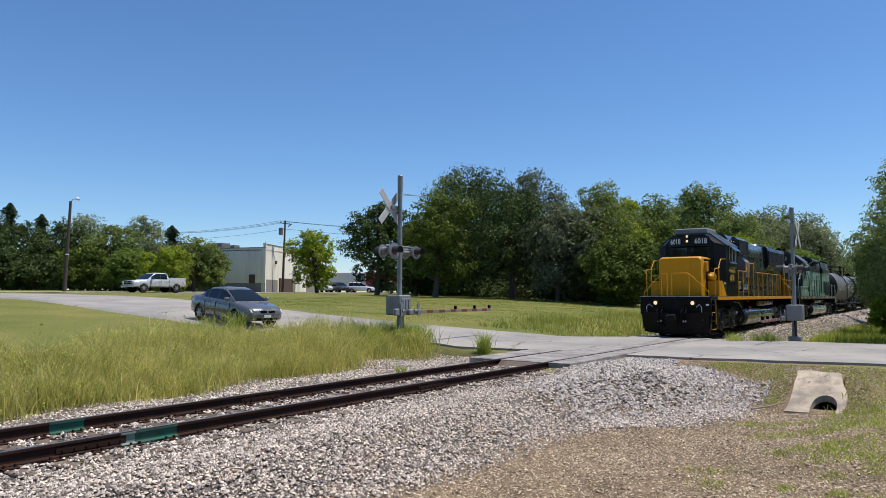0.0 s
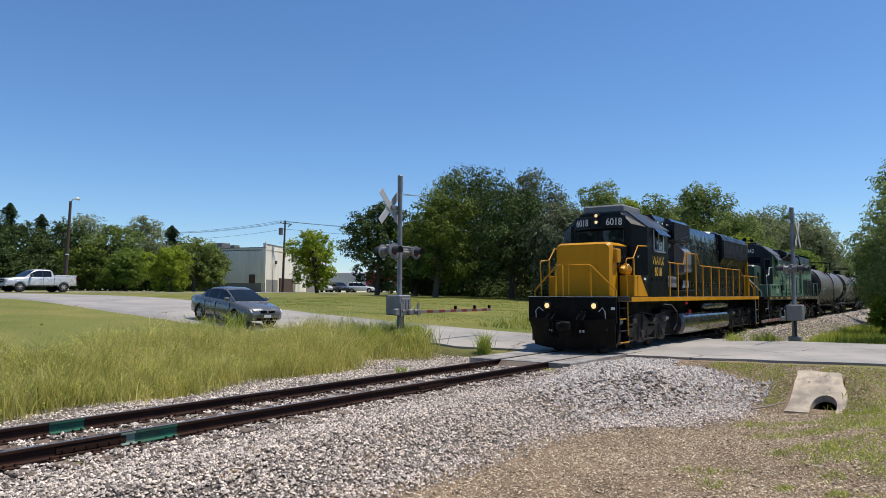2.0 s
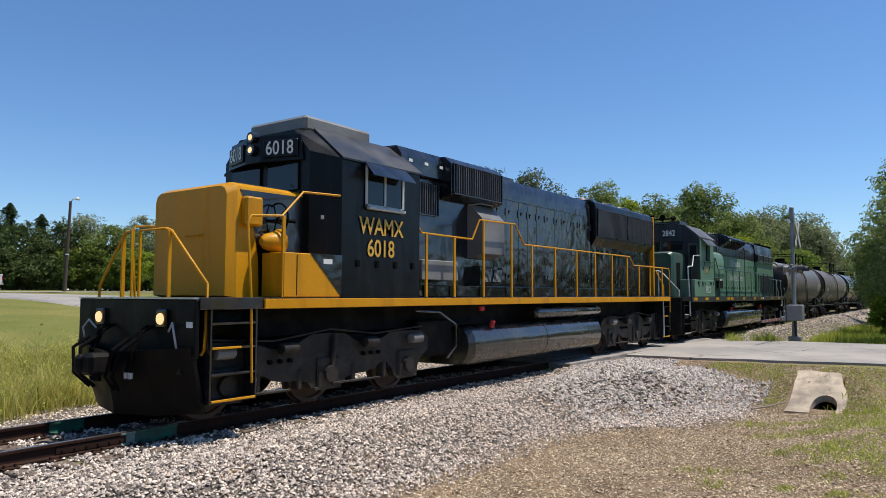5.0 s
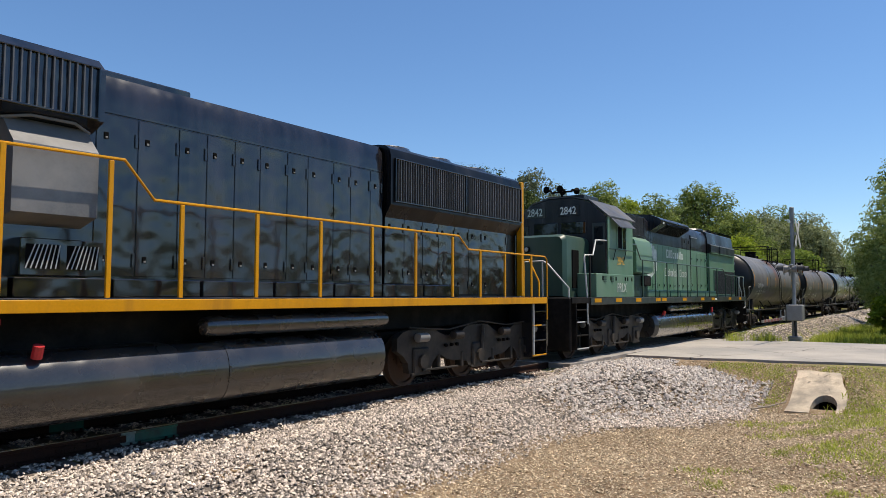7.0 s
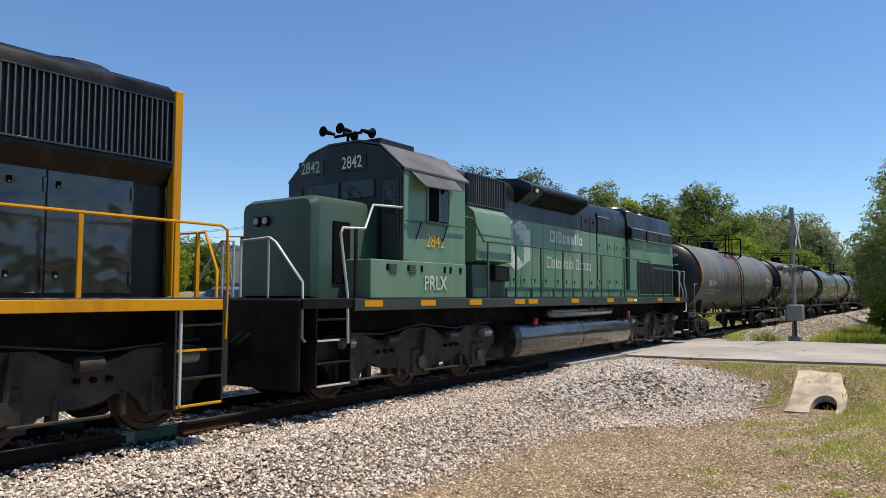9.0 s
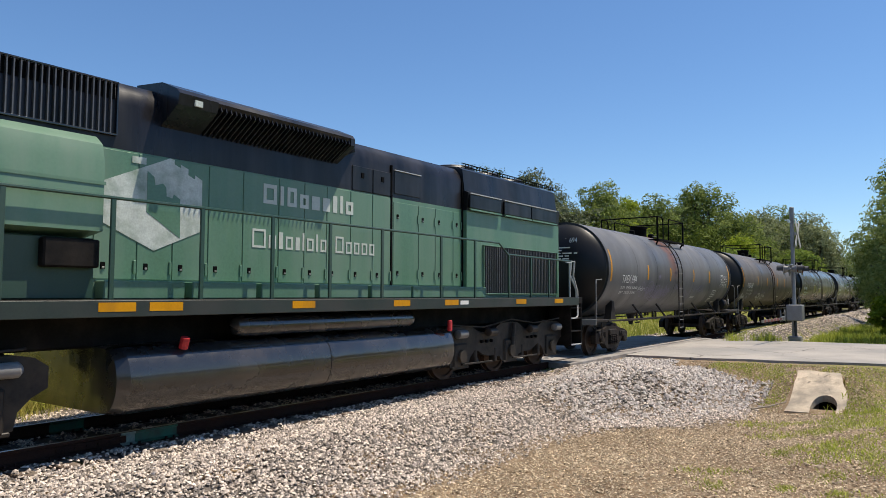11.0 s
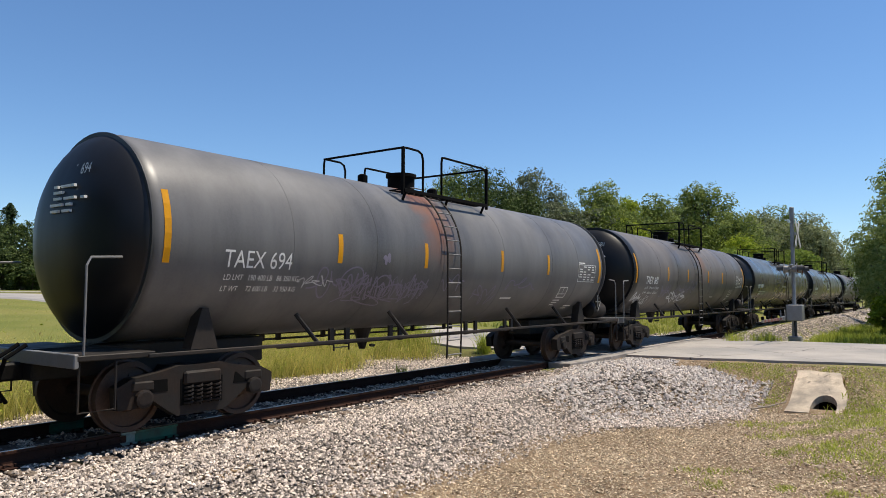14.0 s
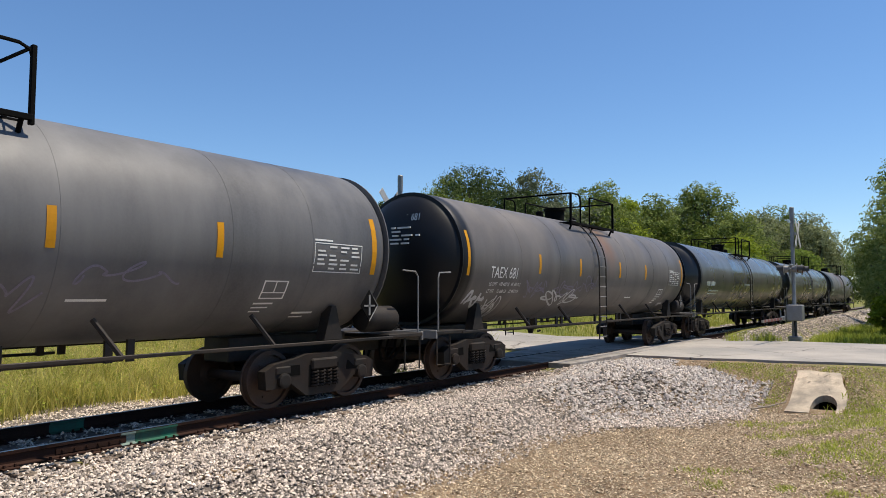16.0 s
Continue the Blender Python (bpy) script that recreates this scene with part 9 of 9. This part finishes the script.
def build_grass():
    def stuff(name, v, f, mat, label):
        tagged(new(name, array_mesh(name, v, f, mat)), label, "grass", kind="stuff")
    rng = np.random.default_rng(7)
    # tall weeds between ballast and road
    n = 190000
    x, y = rng.uniform(-1, 20.5, n), rng.uniform(2.4, 12.0, n)
    e = far_stone_edge(x)
    d = y - e
    deep = 4.6 + 1.2 * np.sin(x * 0.7)
    k = (d > -0.15 + 0.25 * rng.normal(0, 1, n)) & (d < deep) & (on_road(x, y) < 0.12) & (rng.uniform(0, 1, n) < 1.15 - 0.15 * d)
    x, y, d = x[k], y[k], d[k]
    h = (0.24 + 0.30 * np.clip(patchy(x, y, 1.1, 2.0), 0, 1.2) + 0.30 * np.clip(patchy(x, y, 3.4, 5.0), 0, 1.2) ** 2) * rng.uniform(0.45, 1.4, len(x)) * np.clip(1.15 - 0.11 * d, 0.35, 1.1)
    tall = rng.uniform(0, 1, len(x)) < 0.03
    h = np.where(tall, h * 1.5, h)
    stuff("weeds", *blades(x, y, h, rng, 0.0062, 0.75), WEEDS, "tall yellow-green weeds beside the ballast")
    # broad leaves and straw-coloured seed heads among them
    pick = rng.uniform(0, 1, len(x)) < 0.30
    c = np.stack([x[pick] + 0.06 * rng.normal(0, 1, pick.sum()), y[pick] + 0.06 * rng.normal(0, 1, pick.sum()), land(x[pick], y[pick]) + h[pick] * rng.uniform(0.25, 1.0, pick.sum())], 1)
    stuff("weed_leaves", *leaf_cloud(c, np.tile(np.array([[0, -0.3, 0.9]]), (len(c), 1)), 0.036, rng), FRESH, "small leaves on the weeds")
    pick = rng.uniform(0, 1, len(x)) < 0.10
    c = np.stack([x[pick], y[pick], land(x[pick], y[pick]) + h[pick] * rng.uniform(0.85, 1.15, pick.sum())], 1)
    stuff("seed_heads", *leaf_cloud(c, np.tile(np.array([[0, -0.5, 0.5]]), (len(c), 1)), 0.030, rng), SEEDS, "pale straw-coloured seed heads on the weeds")
    # tall dry stalks that stand above the rest
    pick = rng.uniform(0, 1, len(x)) < 0.085
    sx, sy, sh = x[pick], y[pick], h[pick] * 1.25 + 0.22 * rng.uniform(0.2, 1.0, pick.sum())
    stuff("dry_stalks", *blades(sx, sy, sh, rng, 0.0045, 0.45), SEEDS, "tall dry straw-coloured stalks among the weeds")
    # lawn between weeds and road, and across the road
    n = 7000
    x, y = rng.uniform(-6, 18, n), rng.uniform(7, 30, n)
    k = (on_road(x, y) < 0.1) & (y - far_stone_edge(x) > 3.6)
    x, y = x[k], y[k]
    stuff("lawn_grass", *blades(x, y, 0.04 * rng.uniform(0.5, 1.6, len(x)), rng, 0.008, 1.0), LAWN, "short dry lawn grass")
    n = 50000
    x, y = rng.uniform(22, 62, n), rng.uniform(2.6, 32, n)
    k = (on_road(x, y) < 0.1) & (y > 2.8 + rng.uniform(0, 0.8, n))
    x, y = x[k], y[k]
    hh = np.where((y < 8) & (x > 27), 0.34, 0.055) * rng.uniform(0.4, 1.5, len(x)) * np.clip(0.5 + patchy(x, y, 0.6, 1.0), 0.5, 1.5)
    stuff("meadow_grass", *blades(x, y, hh, rng, 0.016, 0.6), LAWN, "rough grass beyond the road")
    # green verge on the far side of the road, near the second signal
    n = 16000
    x, y = rng.uniform(31.5, 60, n), rng.uniform(-11, -1.9, n)
    k = (on_road(x, y) < 0.1) & (y < -3.7 - 0.4 * rng.uniform(0, 1, n))
    x, y = x[k], y[k]
    stuff("verge_grass", *blades(x, y, 0.38 * rng.uniform(0.4, 1.5, len(x)), rng, 0.016, 0.5), FRESH, "green verge grass by the signal")
    # tufts: round the first mast, on the gravel and in the track
    px, py, ph = [], [], []
    for cx, cy, r, num, height in ((18.5, 5.5, 0.9, 1500, 0.85), (19.6, 5.7, 0.7, 700, 0.75), (17.4, 5.9, 0.9, 900, 0.7), (19.95, 3.0, 0.22, 260, 0.7), (13.1, 0.95, 0.16, 110, 0.42), (10.05, 4.35, 0.3, 120, 0.35), (29.6, 2.6, 0.4, 200, 0.4), (31.0, -3.6, 0.6, 300, 0.5), (30.2, -2.6, 0.4, 160, 0.45), (14.9, 9.5, 0.35, 170, 0.75), (14.4, 10.4, 0.5, 120, 0.5), (19.0, -7.5, 0.2, 40, 0.2), (18.0, -7.9, 0.5, 200, 0.2)):
        px.append(cx + rng.normal(0, r * 0.5, num)), py.append(cy + rng.normal(0, r * 0.5, num)), ph.append(height * rng.uniform(0.4, 1.2, num))
    x, y, h = np.concatenate(px), np.concatenate(py), np.concatenate(ph)
    z = np.where(np.abs(y) < 1.45, -0.24, land(x, y))
    stuff("grass_tufts", *blades(x, y, h, rng, 0.009, 0.55, z), FRESH, "tufts of long green grass")
    # thin patches on the bare ground
    n = 70000
    x, y = rng.uniform(6, 22, n), rng.uniform(-13, -3.6, n)
    m = patchy(x, y, 1.5, 4.0) + 0.20 * (-(y + 7.0)) + 0.06 * (x - 12) + 0.55 * (on_road(x, y) > 0.4) * (y < -4.2) + 0.45 * smooth(-7.3, -8.0, y) * (x > 12.5)
    k = (m > 0.80 + 0.25 * rng.uniform(0, 1, n)) & (on_road(x, y) < 0.98) & (np.hypot(x, y + 9.63) > 3.5) & ~on_apron(x, y) & ((y < -5.8) | (on_road(x, y) > 0.5))
    x, y = x[k], y[k]
    # denser green clumps: where, half width across, half length along the view
    px, py = [], []
    for cx, cy, w, l in ((12.82, -7.31, 0.24, 0.41), (10.44, -6.83, 0.22, 0.34), (11.19, -8.23, 0.23, 0.43), (9.98, -8.47, 0.14, 0.2), (13.45, -8.0, 0.21, 0.53), (16.34, -7.92, 0.55, 0.8), (19.3, -8.06, 0.39, 0.8), (15.07, -7.42, 0.24, 0.44), (10.41, -7.78, 0.13, 0.22), (11.64, -8.72, 0.18, 0.78), (20.36, -4.53, 0.46, 0.8), (20.53, -5.14, 0.34, 0.8), (20.49, -5.87, 0.28, 0.8), (18.94, -6.07, 0.21, 0.8), (12.33, -8.62, 0.19, 0.45), (18.57, -7.91, 0.43, 0.8), (15.38, -7.67, 0.28, 0.57)):
        num = int(650 * (w * l) ** 0.6) + 90
        g, q = rng.normal(0, 0.55, num) * l, rng.normal(0, 0.55, num) * w
        a = math.atan2(cy + 9.63, cx)
        px.append(cx + g * math.cos(a) - q * math.sin(a)), py.append(cy + g * math.sin(a) + q * math.cos(a))
    cx, cy = np.concatenate(px), np.concatenate(py)
    k = (on_road(cx, cy) < 0.97) & ~on_apron(cx, cy)
    stuff("grass_clumps", *blades(cx[k], cy[k], 0.05 * rng.uniform(0.4, 1.7, k.sum()), rng, 0.006, 1.2), TURF, "small green grass clumps on bare earth")
    stuff("sparse_grass", *blades(x, y, 0.06 * rng.uniform(0.4, 1.8, len(x)), rng, 0.007, 1.0), FRESH, "sparse short grass on bare earth")


PEBBLE = surface("tan_pebbles", (0.52, 0.41, 0.275), 0.9, vary=0.32, scale=14, fine=50, island=0.7)
LITTER = foliage("dry_leaf_litter", (0.10, 0.06, 0.035), (0.80, 0.66, 0.47), 0.1, 1.1, 2.0)


def build_litter():
    rng = np.random.default_rng(17)
    n = 64000
    x, y = rng.uniform(4.5, 22, n), rng.uniform(-11.5, -2.6, n)
    e = grey_edge(x)
    k = (y < e + 0.5 * rng.normal(0, 1, n)) & (on_road(x, y) < 0.985) & (rng.uniform(0, 1, n) < np.clip(1.25 + 0.17 * (y - e), 0.25, 1)) & ~on_apron(x, y)
    x, y = x[k], y[k]
    s = rng.uniform(0.008, 0.021, len(x)) * np.where(rng.uniform(0, 1, len(x)) < 0.03, 1.7, 1)
    v, f = stones(np.stack([x, y, land(x, y) + s * 0.35], 1), s, 18)
    tagged(new("pebbles", array_mesh("pebbles", v, f, PEBBLE)), "tan pebbles strewn over the bare earth", "gravel", kind="stuff")
    n = 56000
    x, y = rng.uniform(5, 22, n), rng.uniform(-11.5, -3.2, n)
    k = (on_road(x, y) < 0.985) & ((y < stone_edge(x) - 1.7) | ((y < -3.4) & (on_road(x, y) > 0.45))) & ~on_apron(x, y)
    x, y = x[k], y[k]
    c = np.stack([x, y, land(x, y) + 0.012], 1)
    q = rng.uniform(0.025, 0.475, 34)
    ax, ay = 20.2 - 2.0 * q, -6.5 - rng.uniform(0, 1, 34) * (0.8 + 0.3 * q)
    c = np.concatenate([c, np.stack([ax, ay, apron_height(q) + 0.02], 1)])
    nr = np.tile(np.array([[0, 0, 2.2]]), (len(c), 1))
    v, f = leaf_cloud(c, nr, 0.027, rng)
    tagged(new("leaf_litter", array_mesh("leaf_litter", v, f, LITTER)), "dry brown leaves strewn over the earth", "leaf litter", kind="stuff")


build_grass()
build_litter()

# ---- what moves ----
def travel(t):
    """Metres the train has gone towards -x, counted from 8 s."""
    u = (t - 8.0) / 8.0
    return 38.454 * u + 0.800 * u ** 2 + 0.840 * u ** 3 - 0.813 * u ** 4


def motions():
    for car in TRAIN:
        walk(car.ob, [(0.5 * k, pose(car.xc - travel(0.5 * k), 0, 0)) for k in range(33)])
        for ob, x, r in car.wheels:
            # a turning wheel: one row a tenth of a second, under 90 degrees each
            walk(ob, [(0.1 * k, pose(x, 0, r, 0, -math.degrees((travel(0.1 * k) - travel(0)) / r), 0)) for k in range(161)])

    # the pickup slows down along the side street and leaves the view
    path = ((0, 39.9), (0.5, 36.7), (1.0, 34.0), (1.5, 31.3), (2.0, 28.8), (2.5, 27.0), (3.0, 25.6), (3.5, 24.5), (4.2, 23.7), (6.0, 21.0), (9.0, 12.0), (16.0, -12.0))
    walk(pickup_truck, [(t, pose(x, 54.1 + 0.0 * x, PICKUP_Z, 0, 0, 184)) for t, x in path])


motions()
